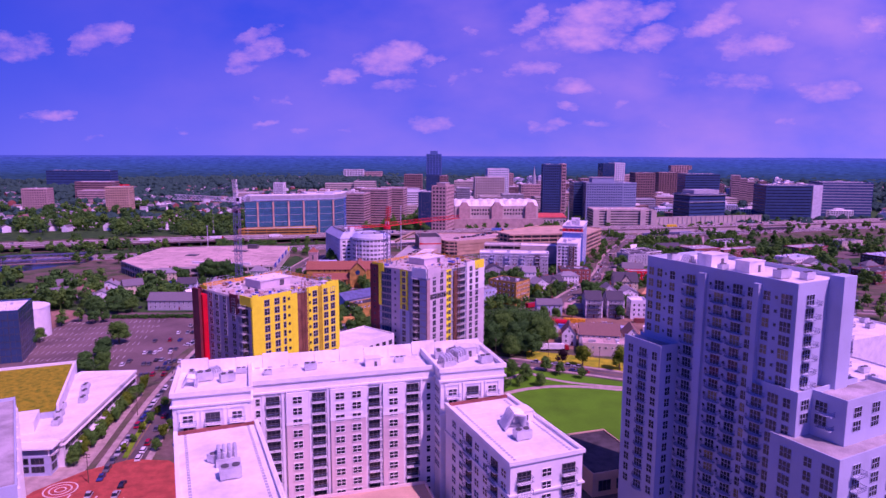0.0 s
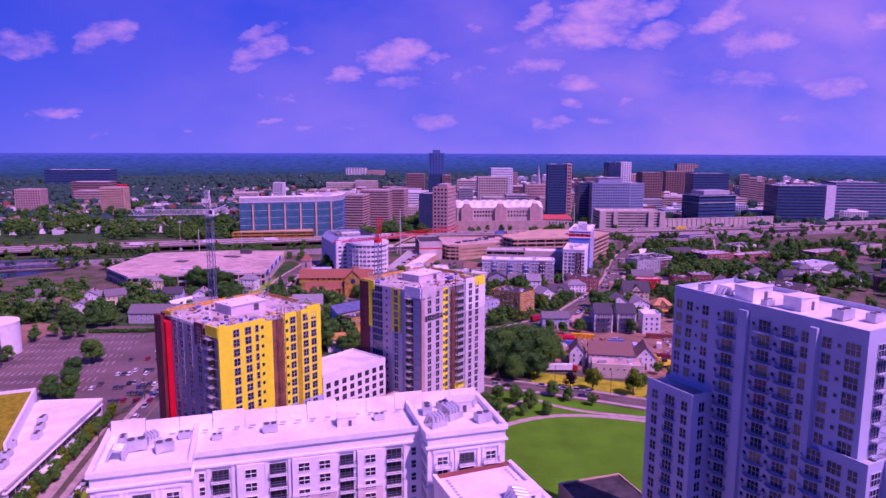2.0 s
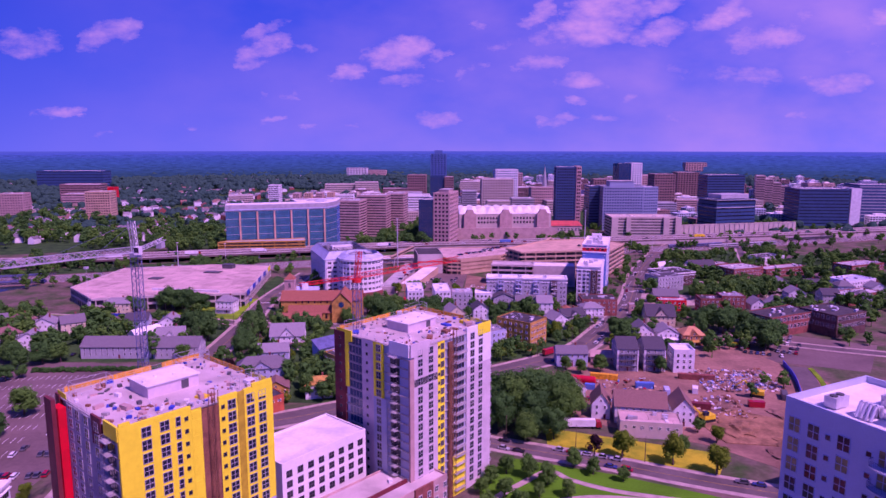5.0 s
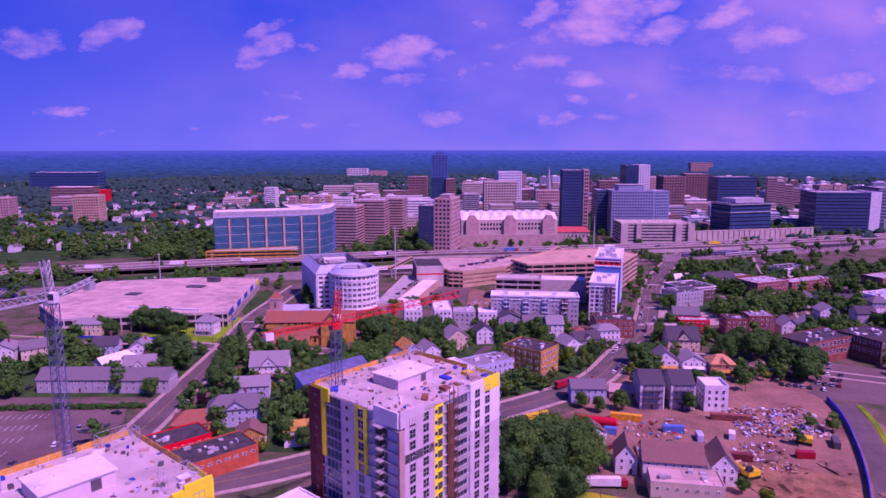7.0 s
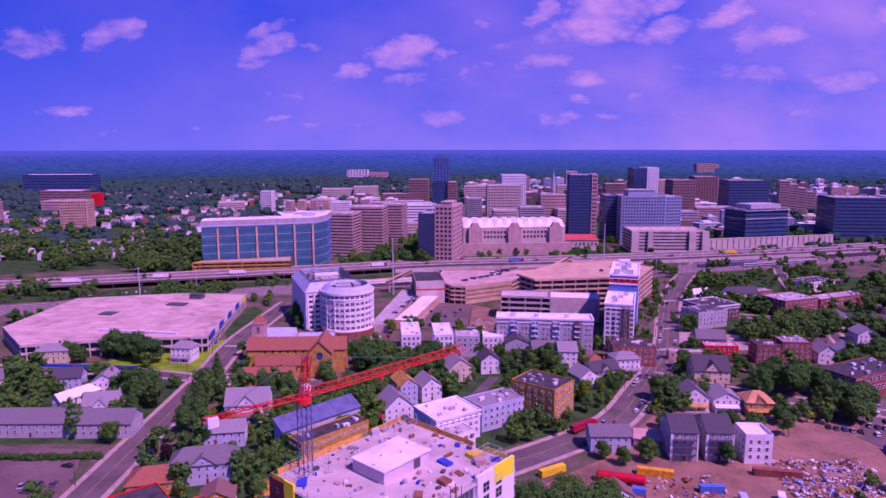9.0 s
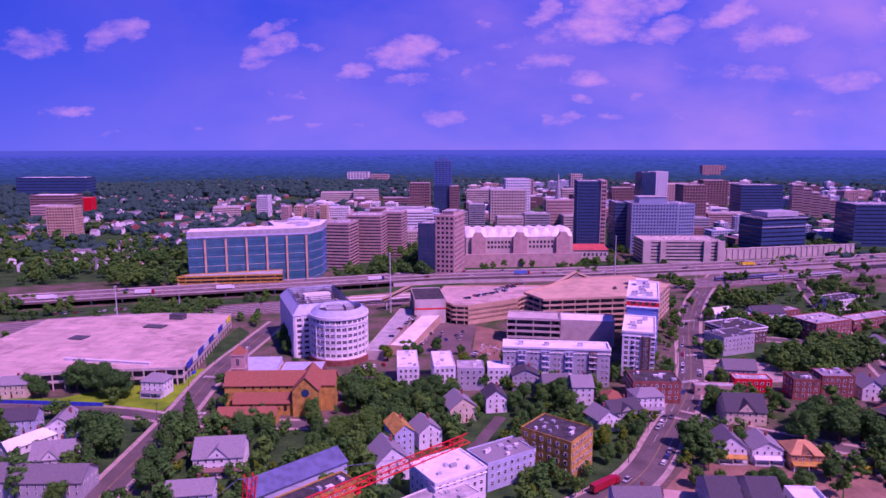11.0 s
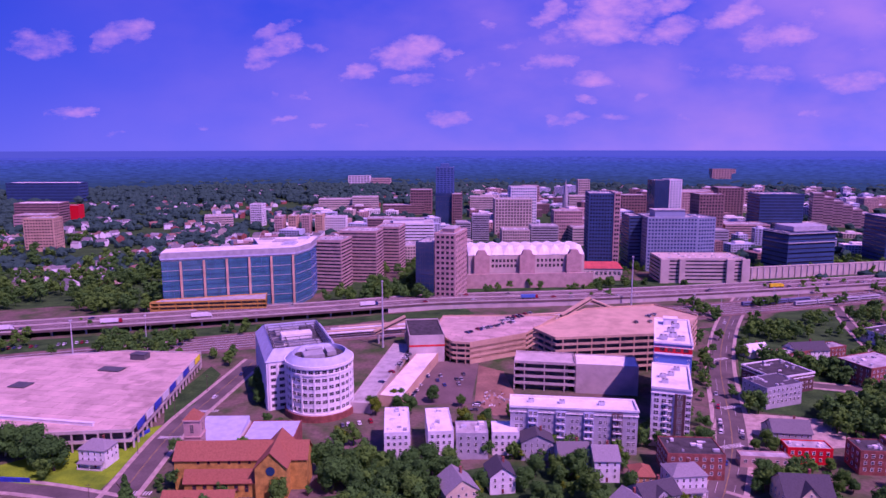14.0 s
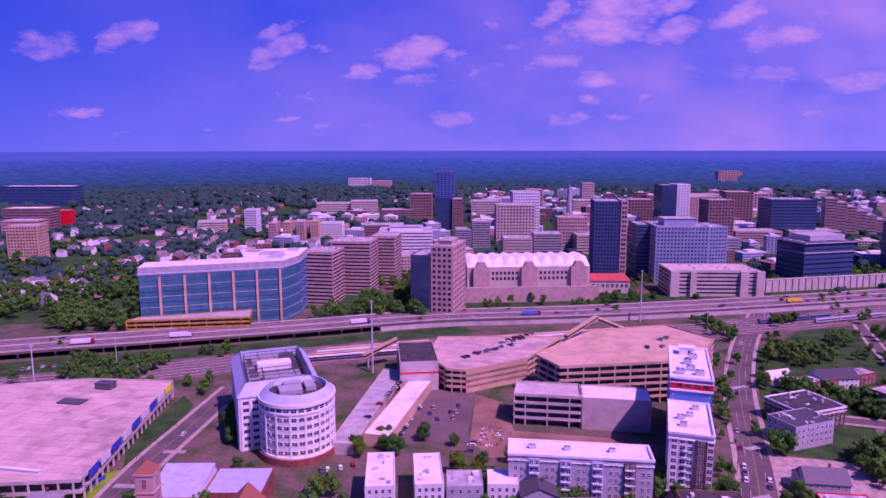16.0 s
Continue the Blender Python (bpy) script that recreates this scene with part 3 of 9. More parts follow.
def smooth_line(pts, k=6):
    """A rounded line through a few corners."""
    out = []
    n = len(pts)
    for i in range(n - 1):
        p0, p1, p2, p3 = (Vector(pts[min(n - 1, max(0, j))]) for j in (i - 1, i, i + 1, i + 2))
        for s in range(k):
            t = s / k
            out.append(0.5 * (2 * p1 + (p2 - p0) * t + (2 * p0 - 5 * p1 + 4 * p2 - p3) * t * t + (3 * p1 - p0 - 3 * p2 + p3) * t ** 3))
    return [tuple(p) for p in out] + [tuple(pts[-1])]


def patch(name, label, ring, z, material, thick=0.3):
    bm = bmesh.new()
    prism(bm, ring, z - thick, z)
    ob = part(name, bm, material, None)
    return tagged(ob, label, "ground", kind="structure")


ROADZ = [0.05]


def road(name, pts, width, label, walks=2.4, line=True, material=None):
    pts = smooth_line(pts)
    bm = bmesh.new()
    ROADZ[0] += 0.006
    z = ROADZ[0]
    ribbon(bm, pts, width, -0.3, z)
    r = tagged(part(name, bm, material or ASPHALT, None), label, "road", kind="structure")
    if walks:
        for s in (-1, 1):
            bm = bmesh.new()
            ribbon(bm, pts, walks, -0.3, 0.14 + z, s * (width + walks) / 2)
            tagged(part("pavement", bm, PAVE, None), "worn concrete pavement with a kerb beside the street", "pavement", kind="structure")
    if line:
        bm = bmesh.new()
        for s in (-0.15, 0.15):
            ribbon(bm, pts, 0.16, z - 0.01, z + 0.015, s)
        tagged(part("road_marking", bm, PAINTY, None), "double yellow centre line on asphalt", "road marking", kind="structure")
    return pts


# one sheet of ground out to the horizon, in rings round the camera's way
bm = bmesh.new()
rings = [0, 150, 400, 800, 1400, 2200, 3200, 4400, 4800]
last = None
for r in rings:
    row = [bm.verts.new((r * math.cos(a), 150 + r * math.sin(a), 0)) for a in (2 * math.pi * i / 48 for i in range(48))] if r else [bm.verts.new((0, 150, 0))]
    if last:
        for i in range(48):
            j = (i + 1) % 48
            bm.faces.new((last[0], row[i], row[j]) if len(last) == 1 else (last[i], row[i], row[j], last[j]))
    last = row
GROUND = mat("town_ground", (0.17, 0.115, 0.095), rough=0.98, var=0.25, scale=0.06, fine=0.45, col2=(0.028, 0.095, 0.022), spec=0.1)
tagged(part("ground", bm, GROUND, None), "flat town ground of yards, grass and earth", "ground", kind="structure")

# hazy far hills on the horizon; they glow, haze put into their colour
bm = bmesh.new()
prev = None
for i in range(361):
    a = 2 * math.pi * i / 360
    r = 4790
    h = 82 + 5 * noise.noise((math.cos(a) * 9, math.sin(a) * 9, 0.3)) + 3 * noise.noise((math.cos(a) * 40, math.sin(a) * 40, 1.3))
    row = [bm.verts.new((r * math.cos(a), 150 + r * math.sin(a), z)) for z in (-5, h * 0.5, h)]
    if prev:
        for k in (0, 1):
            bm.faces.new((prev[k], row[k], row[k + 1], prev[k + 1]))
    prev = row
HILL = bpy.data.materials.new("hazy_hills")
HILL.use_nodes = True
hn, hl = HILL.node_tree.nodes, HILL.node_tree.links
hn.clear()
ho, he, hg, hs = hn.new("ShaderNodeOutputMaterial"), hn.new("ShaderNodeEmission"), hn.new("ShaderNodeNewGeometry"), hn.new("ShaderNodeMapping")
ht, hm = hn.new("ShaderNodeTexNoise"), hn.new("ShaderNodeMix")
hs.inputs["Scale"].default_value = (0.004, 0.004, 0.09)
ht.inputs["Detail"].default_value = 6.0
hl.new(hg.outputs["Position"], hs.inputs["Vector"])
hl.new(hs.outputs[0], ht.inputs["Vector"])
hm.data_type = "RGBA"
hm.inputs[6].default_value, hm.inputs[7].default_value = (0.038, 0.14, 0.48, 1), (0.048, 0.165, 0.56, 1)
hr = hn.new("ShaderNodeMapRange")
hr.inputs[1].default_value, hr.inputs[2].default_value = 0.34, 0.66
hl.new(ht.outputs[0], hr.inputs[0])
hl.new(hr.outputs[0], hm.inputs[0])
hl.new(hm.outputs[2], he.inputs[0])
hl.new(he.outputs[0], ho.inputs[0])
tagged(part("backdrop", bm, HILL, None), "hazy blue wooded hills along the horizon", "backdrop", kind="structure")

# wooded ridges before them, each painted darker and less hazed than the next
def ridge(r, h, seed, a_, b_, label):
    bm = bmesh.new()
    prev = None
    for i in range(901):
        a = 2 * math.pi * i / 900
        top = h + 8 * noise.noise((math.cos(a) * 9, math.sin(a) * 9, seed)) + 8 * noise.noise((math.cos(a) * 60, math.sin(a) * 60, seed)) + 6 * noise.noise((math.cos(a) * 260, math.sin(a) * 260, seed))
        row_ = [bm.verts.new((r * math.cos(a), 150 + r * math.sin(a), z)) for z in (-5, top)]
        if prev:
            bm.faces.new((prev[0], row_[0], row_[1], prev[1]))
        prev = row_
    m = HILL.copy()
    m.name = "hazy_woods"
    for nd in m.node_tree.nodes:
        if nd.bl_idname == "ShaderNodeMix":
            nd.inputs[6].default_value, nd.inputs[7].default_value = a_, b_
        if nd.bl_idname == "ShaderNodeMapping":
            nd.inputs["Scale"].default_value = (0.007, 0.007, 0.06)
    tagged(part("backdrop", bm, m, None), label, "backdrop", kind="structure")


# glow colours of the ridges, with the distance haze mixed in
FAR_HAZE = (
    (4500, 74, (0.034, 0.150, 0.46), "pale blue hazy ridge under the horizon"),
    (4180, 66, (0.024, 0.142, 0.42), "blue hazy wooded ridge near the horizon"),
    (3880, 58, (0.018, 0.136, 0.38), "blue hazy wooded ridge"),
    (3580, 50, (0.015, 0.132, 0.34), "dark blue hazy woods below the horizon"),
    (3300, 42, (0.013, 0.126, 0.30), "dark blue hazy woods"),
    (3050, 35, (0.012, 0.118, 0.26), "deep blue haze-tinted woods far beyond the town"),
    (2820, 29, (0.011, 0.108, 0.21), "deep blue-green haze-tinted woods beyond the town"),
    (2620, 23, (0.010, 0.098, 0.165), "dark blue-green haze-tinted woods beyond the town"),
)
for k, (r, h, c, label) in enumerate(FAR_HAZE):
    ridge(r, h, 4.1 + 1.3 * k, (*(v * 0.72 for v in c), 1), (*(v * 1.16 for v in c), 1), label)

# streets
left_street = road("road_west", [(-96, 60), (-106, 150), (-117, 215), (-131, 300), (-137, 370), (-139, 440), (-141, 530), (-146, 600), (-143, 660), (-139, 720)], 13, "two-lane asphalt street with worn centre lines")
right_street = road("road_east", [(-125, 352), (-70, 376), (-20, 408), (20, 435), (70, 474), (98, 519), (127, 575), (144, 618), (180, 727), (230, 838), (300, 960)], 14.5, "wide asphalt avenue running towards the downtown")
road("road_park", [(-20, 366), (20, 349), (60, 334), (95, 319), (150, 300), (240, 270)], 9, "asphalt street with parked cars beside the park")
road("road_cross", [(-330, 560), (-264, 549), (-190, 545), (-141, 534), (-118, 530), (-60, 528)], 8, "narrow cross street with a concrete kerb", line=False)
road("road_yard", [(112, 545), (150, 520), (190, 500), (260, 470), (400, 430)], 8, "dusty side street past the yards", line=False)
road("road_north", [(180, 690), (260, 668), (360, 640), (520, 600)], 9, "side street between low brick blocks", line=False)
road("road_lane", [(6, 455), (-2, 480), (10, 510), (22, 540)], 6, "short residential lane between houses", walks=0, line=False)

# open land
patch("lawn", "mown green oval lawn in the park", [(18 + 0, 255)] + [(48 + 42 * math.cos(a), 275 + 33 * math.sin(a)) for a in (math.pi * (-0.25 + i * 0.125) for i in range(11))] + [(14, 285)], 0.10, LAWN)
patch("park_grass", "green park grass between curving paths", [(6, 235), (110, 225), (112, 300), (60, 325), (22, 338), (10, 320)], 0.05, LAWN)
bm = bmesh.new()
ribbon(bm, smooth_line([(2, 276), (14, 291), (28, 302), (45, 308), (65, 307), (90, 300), (112, 293)]), 3.2, -0.1, 0.14)
ribbon(bm, smooth_line([(12, 305), (25, 318), (36, 327), (44, 320), (60, 312), (92, 304)]), 2.6, -0.1, 0.142)
tagged(part("park_path", bm, PAVE, None), "pale curving footpath through the park", "path", kind="structure")
patch("dry_grass", "dry yellow grass strip under street trees", [(38, 343), (97, 322), (108, 342), (40, 366)], 0.06, DRYGRASS)
patch("parking_lot", "large faded asphalt car park with white bays", [(-250, 300), (-150, 300), (-150, 420), (-160, 446), (-250, 452)], 0.06, LOT)
patch("bare_lot", "bare brown earth beside the car park", [(-330, 330), (-250, 300), (-250, 452), (-330, 470)], 0.05, SOIL)
patch("grass_slope", "bright rough grass beside the parking deck", [(-330, 556), (-215, 552), (-152, 543), (-153, 612), (-172, 600), (-215, 560)], 0.08, GRASS)
patch("grass_verge", "overgrown green verge along the parking deck", [(-155, 612), (-150, 640), (-153, 690), (-165, 705), (-167, 640)], 0.08, UNDER)
patch("yard", "dusty salvage yard with bare soil", [(30, 375), (60, 372), (104, 350), (124, 330), (190, 320), (215, 360), (178, 470), (120, 500), (98, 490), (60, 440), (34, 420)], 0.07, SOIL)
patch("dug_pit", "freshly dug dark brown soil", [(112, 352), (140, 348), (152, 372), (128, 388), (108, 372)], 0.35, SOILD)
patch("asphalt_yard", "dark asphalt lot among low blocks", [(200, 600), (245, 585), (275, 640), (228, 662)], 0.06, LOT)
patch("asphalt_lot_east", "asphalt car park beside the brick hall", [(150, 470), (225, 440), (260, 490), (180, 530)], 0.06, LOT)
patch("mid_lot", "asphalt car park below the deck", [(-34, 640), (-18, 722), (14, 716), (8, 645)], 0.06, LOT)
patch("dirt_lot", "orange dirt lot in front of the concrete garage", [(10, 648), (14, 712), (30, 700), (34, 660), (85, 652), (85, 622), (20, 628)], 0.065, SOIL)
patch("church_lot", "asphalt lot behind the brick church", [(-66, 540), (-66, 600), (-22, 600), (-30, 545)], 0.055, LOT)
patch("plaza", "red brick-paved plaza with pale bands", [(-146, 168), (-86, 160), (-88, 205), (-97, 224), (-104, 230), (-118, 231), (-130, 222), (-139, 208)], 0.20, REDPAVE)
bm = bmesh.new()
for k in range(3):
    ring = [(-131 + (1.6 + 1.7 * k) * math.cos(a), 209 + (1.6 + 1.7 * k) * math.sin(a)) for a in (2 * math.pi * i / 24 for i in range(25))]
    ribbon(bm, ring, 0.45, 0.1, 0.215)
for q in range(4):
    ribbon(bm, [(-126 + 9 * q, 206 - q), (-124 + 9 * q, 190 - q)], 0.6, 0.1, 0.22)
tagged(part("plaza_bands", bm, PINKISH, None), "pale stone bands in red paving", "paving", kind="structure")

patch("pale_lot", "pale pinkish concrete lot between brick houses", [(150, 612), (161, 590), (196, 594), (204, 626), (156, 636)], 0.05, PAVE)
patch("brown_lot", "reddish asphalt lot with a few parked cars", [(210, 632), (224, 614), (252, 612), (268, 668), (236, 682)], 0.072, LOT)
patch("dry_lot", "bare reddish soil lot with a small digger", [(150, 470), (183, 465), (199, 500), (160, 503)], 0.078, SOIL)
patch("front_gardens", "green front gardens along the avenue", [(28, 462), (44, 466), (70, 492), (92, 530), (88, 546), (70, 520), (50, 490)], 0.045, UNDER)
patch("front_gardens", "green gardens on the avenue's far side", [(-6, 436), (20, 452), (34, 466), (20, 470), (-10, 448)], 0.043, UNDER)
patch("pavement_wide", "wide concrete pavement before the low white building", [(-150, 196), (-139, 205), (-130, 221), (-133, 240), (-144, 300), (-152, 300)], 0.05, PAVE)
for k, (x, y, w, d, m_) in enumerate(((232, 575, 46, 34, 0), (300, 620, 50, 30, 1), (340, 680, 40, 40, 0), (270, 745, 60, 26, 1), (330, 800, 60, 30, 0), (400, 590, 40, 50, 1), (420, 700, 50, 40, 0), (210, 770, 36, 40, 1), (480, 650, 40, 60, 0), (-60, 820, 80, 26, 1), (-330, 850, 90, 30, 1), (190, 830, 30, 40, 0), (-10, 925, 60, 24, 1), (330, 930, 90, 40, 0), (60, 745, 20, 30, 0))):
    c, s = math.cos(radians(22)), math.sin(radians(22))
    patch("yard_asphalt" if m_ == 0 else "yard_grass", "asphalt yard behind low blocks" if m_ == 0 else "green yard between low blocks", [(x + u * c - v * s, y + u * s + v * c) for u, v in ((0, 0), (w, 0), (w, d), (0, d))], 0.031 + 0.002 * k, LOT if m_ == 0 else UNDER)
bm = bmesh.new()
ribbon(bm, smooth_line([(-129, 275), (-127, 260), (-124, 245), (-121, 232)]), 1.8, 0.0, 0.2)
tagged(part("median", bm, GRASS, None), "planted grass median between the lanes", "verge", kind="structure")
road("road_far_east", [(236, 545), (250, 590), (280, 690), (317, 810), (350, 900)], 7, "narrow street between brick blocks and trees", line=False)

patch("undergrowth", "green parks and gardens round the downtown", [(-1600, 1190), (-120, 1075), (900, 1075), (1900, 1250), (1900, 2800), (-1600, 2800)], 0.012, UNDER)
patch("undergrowth", "dense green undergrowth among far trees", [(-1100, 850), (-560, 800), (-262, 905), (-140, 930), (-120, 1330), (-1100, 1500)], 0.022, UNDER)
patch("undergrowth", "green verge and scrub beyond the highway", [(-130, 900), (-20, 915), (200, 948), (420, 1005), (900, 1130), (900, 1100), (430, 1030), (190, 985), (-20, 985), (-130, 985)][:6] + [(900, 1180), (420, 1060), (190, 1000), (-130, 990)], 0.024, UNDER)
patch("undergrowth", "scrub between the railway and the highway", [(-700, 640), (-353, 752), (-115, 828), (-20, 862), (-20, 850), (-110, 805), (-300, 735), (-520, 655)][::-1][::-1], 0.026, UNDER)
patch("undergrowth", "green gardens behind the white houses", [(-420, 455), (-236, 450), (-150, 452), (-147, 530), (-262, 543), (-420, 560)], 0.02, UNDER)
patch("undergrowth", "leafy gardens between the houses", [(-128, 395), (-60, 392), (-24, 420), (20, 450), (66, 480), (92, 530), (100, 560), (20, 572), (-66, 536), (-118, 520)], 0.018, UNDER)
patch("undergrowth", "leafy plots among brick blocks", [(160, 640), (300, 590), (520, 540), (560, 760), (300, 880), (215, 790)], 0.016, UNDER)

# rail corridor, highway
RAILDIR = [(-520, 625), (-285, 715), (-101, 785), (60, 826), (234, 872), (391, 924), (700, 1030)]
bm = bmesh.new()
ribbon(bm, smooth_line(RAILDIR), 46, -0.2, 0.3)
tagged(part("rail_bed", bm, BALLAST, None), "brown ballast bed of a wide rail corridor", "railway", kind="structure")
for k in range(6):
    bm = bmesh.new()
    line = smooth_line(RAILDIR)
    ribbon(bm, line, 2.6, 0.2, 0.42, -16 + k * 6.2)
    for s in (-0.72, 0.72):
        ribbon(bm, line, 0.12, 0.42, 0.6, -16 + k * 6.2 + s, 1)
    tagged(part("rail_track", bm, [SLEEPER, STEELG], None), "railway track with steel rails on dark sleepers", "railway", kind="structure")
HIGH = [(-700, 660), (-353, 775), (-235, 812), (-115, 850), (-20, 882), (110, 902), (262, 936), (443, 985), (800, 1090)]
hw = smooth_line(HIGH)
bm = bmesh.new()
ribbon(bm, hw, 34, 4.2, 6.0)
tagged(part("highway", bm, LOT, None), "elevated asphalt highway deck with several lanes", "road", kind="structure")
bm = bmesh.new()
for s in (-16.8, 16.8, 0):
    ribbon(bm, hw, 0.5, 6.0, 7.0, s)
tagged(part("highway_barrier", bm, CONCP, None), "concrete barriers along the highway", "barrier", kind="structure")
bm = bmesh.new()
for s in (-12.6, -8.6, -4.6, 4.6, 8.6, 12.6):
    ribbon(bm, hw, 0.25, 5.95, 6.03, s)
tagged(part("lane_lines", bm, PAINT, None), "white lane lines on the highway", "road marking", kind="structure")
bm = bmesh.new()
ribbon(bm, [p for p in hw if p[0] > -70], 33.4, -0.3, 4.19)
tagged(part("embankment", bm, CONCP, None), "pale retaining walls carrying the highway", "embankment", kind="structure")
for i in range(3, len(hw) - 3):
    if hw[i][0] > -80:
        continue
    bm = bmesh.new()
    a, b = Vector(hw[i]), Vector(hw[i + 1])
    t = (b - a).normalized()
    s = Vector((-t.y, t.x))
    for o in (-13, 0, 13):
        c = a + s * o
        prism(bm, [(c.x + 0.8 * math.cos(q), c.y + 0.8 * math.sin(q)) for q in (math.pi * 2 * k / 8 for k in range(8))], 0, 3.4)
    p, q = a + s * 16, a - s * 16
    beam(bm, (p.x, p.y, 3.8), (q.x, q.y, 3.8), 0.7)
    tagged(part("highway_pier", bm, CONC, None), "concrete pier under the highway deck", "pier", kind="structure")

# ---- the white U-shaped apartment block ----
def white_block():
    st = 2.68
    X, Y, A = -63.2, 139.8, 16.6
    root = base("apartment_block", "white and pale pink stucco apartment block with balconies", "apartment building", X, Y, 0, A)
    H = 57.5
    W = 75.0
    # main bar between two pavilions, set back from them
    for x0, w, y0, d, h in ((16, 43, 5.0, 13.5, H), (0, 16, 0, 18.5, H + 0.6), (59, 16, 0, 18.5, H + 0.6)):
        shell(root, w, d, h, WHITE, ROOFW, 1.2, 0.4, TRIM, x0, y0)
    # projecting bays with pink lower storeys
    for x0, w in ((23.6, 5.0), (33.6, 8.3), (46.0, 5.0)):
        bm = bmesh.new()
        box(bm, x0, x0 + w, 4.2, 5.0, 48.3, H - 2.2)
        part("bay", bm, WHITE, root)
        bm = bmesh.new()
        box(bm, x0, x0 + w, 4.25, 5.0, 0, 47.7)
        part("bay", bm, PINKISH, root, "pale pink stucco bay")
        bm = bmesh.new()
        box(bm, x0 - 0.1, x0 + w + 0.1, 4.1, 5.0, 47.7, 48.3)
        part("string_course", bm, TRIM, root)
    wa, wb = window_mesh(2.2, 1.75, TRIM, None, 1, 1), window_mesh(3.0, 2.1, DGREY, None, 2, 1)
    bal = (3.3, 0.9, TRIM, STEELD, False)
    wn1 = window_mesh(1.1, 1.75, TRIM, None, 0, 1)
    zs = [H - 3.9 - st * k for k in range(11)]
    for u, me, o in ((20.7, wb, 0.0), (26.1, wa, 0.82), (31.0, wb, 0.0), (35.8, wa, 0.82), (39.7, wa, 0.82), (44.2, wb, 0.0), (48.5, wa, 0.82), (53.4, wb, 0.0), (57.4, wn1, 0.0), (17.4, wn1, 0.0)):
        for z in zs:
            put("window", me, root, pose(u, 5.0 - o, z))
            if me is wb:
                put_balcony(bal, root, pose(u, 5.0 - o, z - 1.1))
    for x0 in (0, 59):
        for u in (3, 8, 13):
            for k in range(2):
                put("window", wb if u == 8 else wa, root, pose(x0 + u, 0, H - 4.2 - st * k))
            put_balcony(bal, root, pose(x0 + u, 0, H - 5.5))
        for z in zs[:9]:
            for v in (9, 15, 20):
                put("window", wa, root, pose(x0 if x0 == 0 else W, v, z, 0, 0, -90 if x0 == 0 else 90))
    for z in zs[:8]:
        for v in (1.6, 3.6):
            put("window", wa, root, pose(59, v, z, 0, 0, -90))
    # screen wall along the roof's far side, in tall white panels
    for i in range(12):
        x0 = 0.4 + i * 6.2
        bm = bmesh.new()
        top = 3.1 + 0.5 * (i % 3 == 0)
        vs = box(bm, x0, x0 + 6.1, 16.7, 17.1, H, H + top)
        for v in vs[4:]:
            v.co.y += 1.0
        part("screen_panel", bm, ROOFW, root)
    # raised surrounds of the pavilions' windows, ledges and pilaster strips
    for x0 in (0, 59):
        for u, hw_ in ((3, 1.5), (8, 2.1), (13, 1.5)):
            for a, b, z0, z1 in ((-hw_ - 0.4, -hw_, H - 9.4, H - 2.4), (hw_, hw_ + 0.4, H - 9.4, H - 2.4), (-hw_ - 0.6, hw_ + 0.6, H - 2.4, H - 1.9)):
                bm = bmesh.new()
                box(bm, x0 + u + a, x0 + u + b, -0.28, -0.005, z0, z1)
                part("window_surround", bm, TRIM, root)
        bm = bmesh.new()
        box(bm, x0 - 0.3, x0 + 16.3, -0.4, -0.01, 47.7, 48.4)
        part("string_course", bm, TRIM, root)
    for u in (18.6, 22.9, 29.0, 33.2, 42.2, 45.6, 51.4, 55.6):
        bm = bmesh.new()
        box(bm, u - 0.3, u + 0.3, 4.7, 4.995, 0, H - 2.2)
        part("pilaster_strip", bm, WHITE, root)
    bm = bmesh.new()
    for k in range(24):
        box(bm, 2 + 3 * k, 3.2 + 3 * k, 15.2, 15.7, H + 0.73, H + 0.9)
    part("walkway_pads", bm, GREYP, root)
    # the two lower wings that reach towards the plaza
    for (x, y, w, d, zr, side) in ((-5.5, 156.0, 16.2, 33, 50.6, "r"), (-62.5, 139.0, 16.5, 64, 50.6, "l")):
        a2 = 22.0 if side == "r" else 23.0
        m = pose(X, Y, 0, 0, 0, A).inverted() @ pose(x, y, 0, 0, 0, a2)
        bm = bmesh.new()
        box(bm, 0, w, -d, -0.3, 0, zr, 0, m)
        part("wing_wall", bm, WHITE, root)
        bm = bmesh.new()
        box(bm, 0.4, w - 0.4, -d + 0.4, -0.4, zr, zr + 0.1, 0, m)
        for q in range(4):
            box(bm, 1.5, w - 1.5, -d + 3 + q * 7.5, -d + 3.25 + q * 7.5, zr + 0.1, zr + 0.16, 0, m)
        part("wing_roof", bm, ROOFW, root)
        bm = bmesh.new()
        for q in range(int(d / 1.1) - 2):
            for e in (1.6, w - 2.1):
                box(bm, e, e + 0.55, -d + 1.6 + q * 1.1, -d + 2.2 + q * 1.1, zr + 0.1, zr + 0.2, 0, m)
        part("roof_pads", bm, GREYP, root)
        bm = bmesh.new()
        for b in ((0, w, -d, -d + 0.4), (0, 0.4, -d + 0.4, -0.3), (w - 0.4, w, -d + 0.4, -0.3)):
            box(bm, *b, zr, zr + 0.8, 0, m)
        part("wing_parapet", bm, TRIM, root)
        bm = bmesh.new()
        box(bm, 0.5, w - 0.5, -1.1, -0.5, zr + 0.1, zr + 0.75, 0, m)
        part("terrace_edge", bm, BRICK, root, "red brick terrace edge")
        for b in ((-0.4, w + 0.4, -d - 0.4, -d - 0.01), (-0.4, -0.01, -d, -0.3), (w + 0.01, w + 0.4, -d, -0.3)):
            bm = bmesh.new()
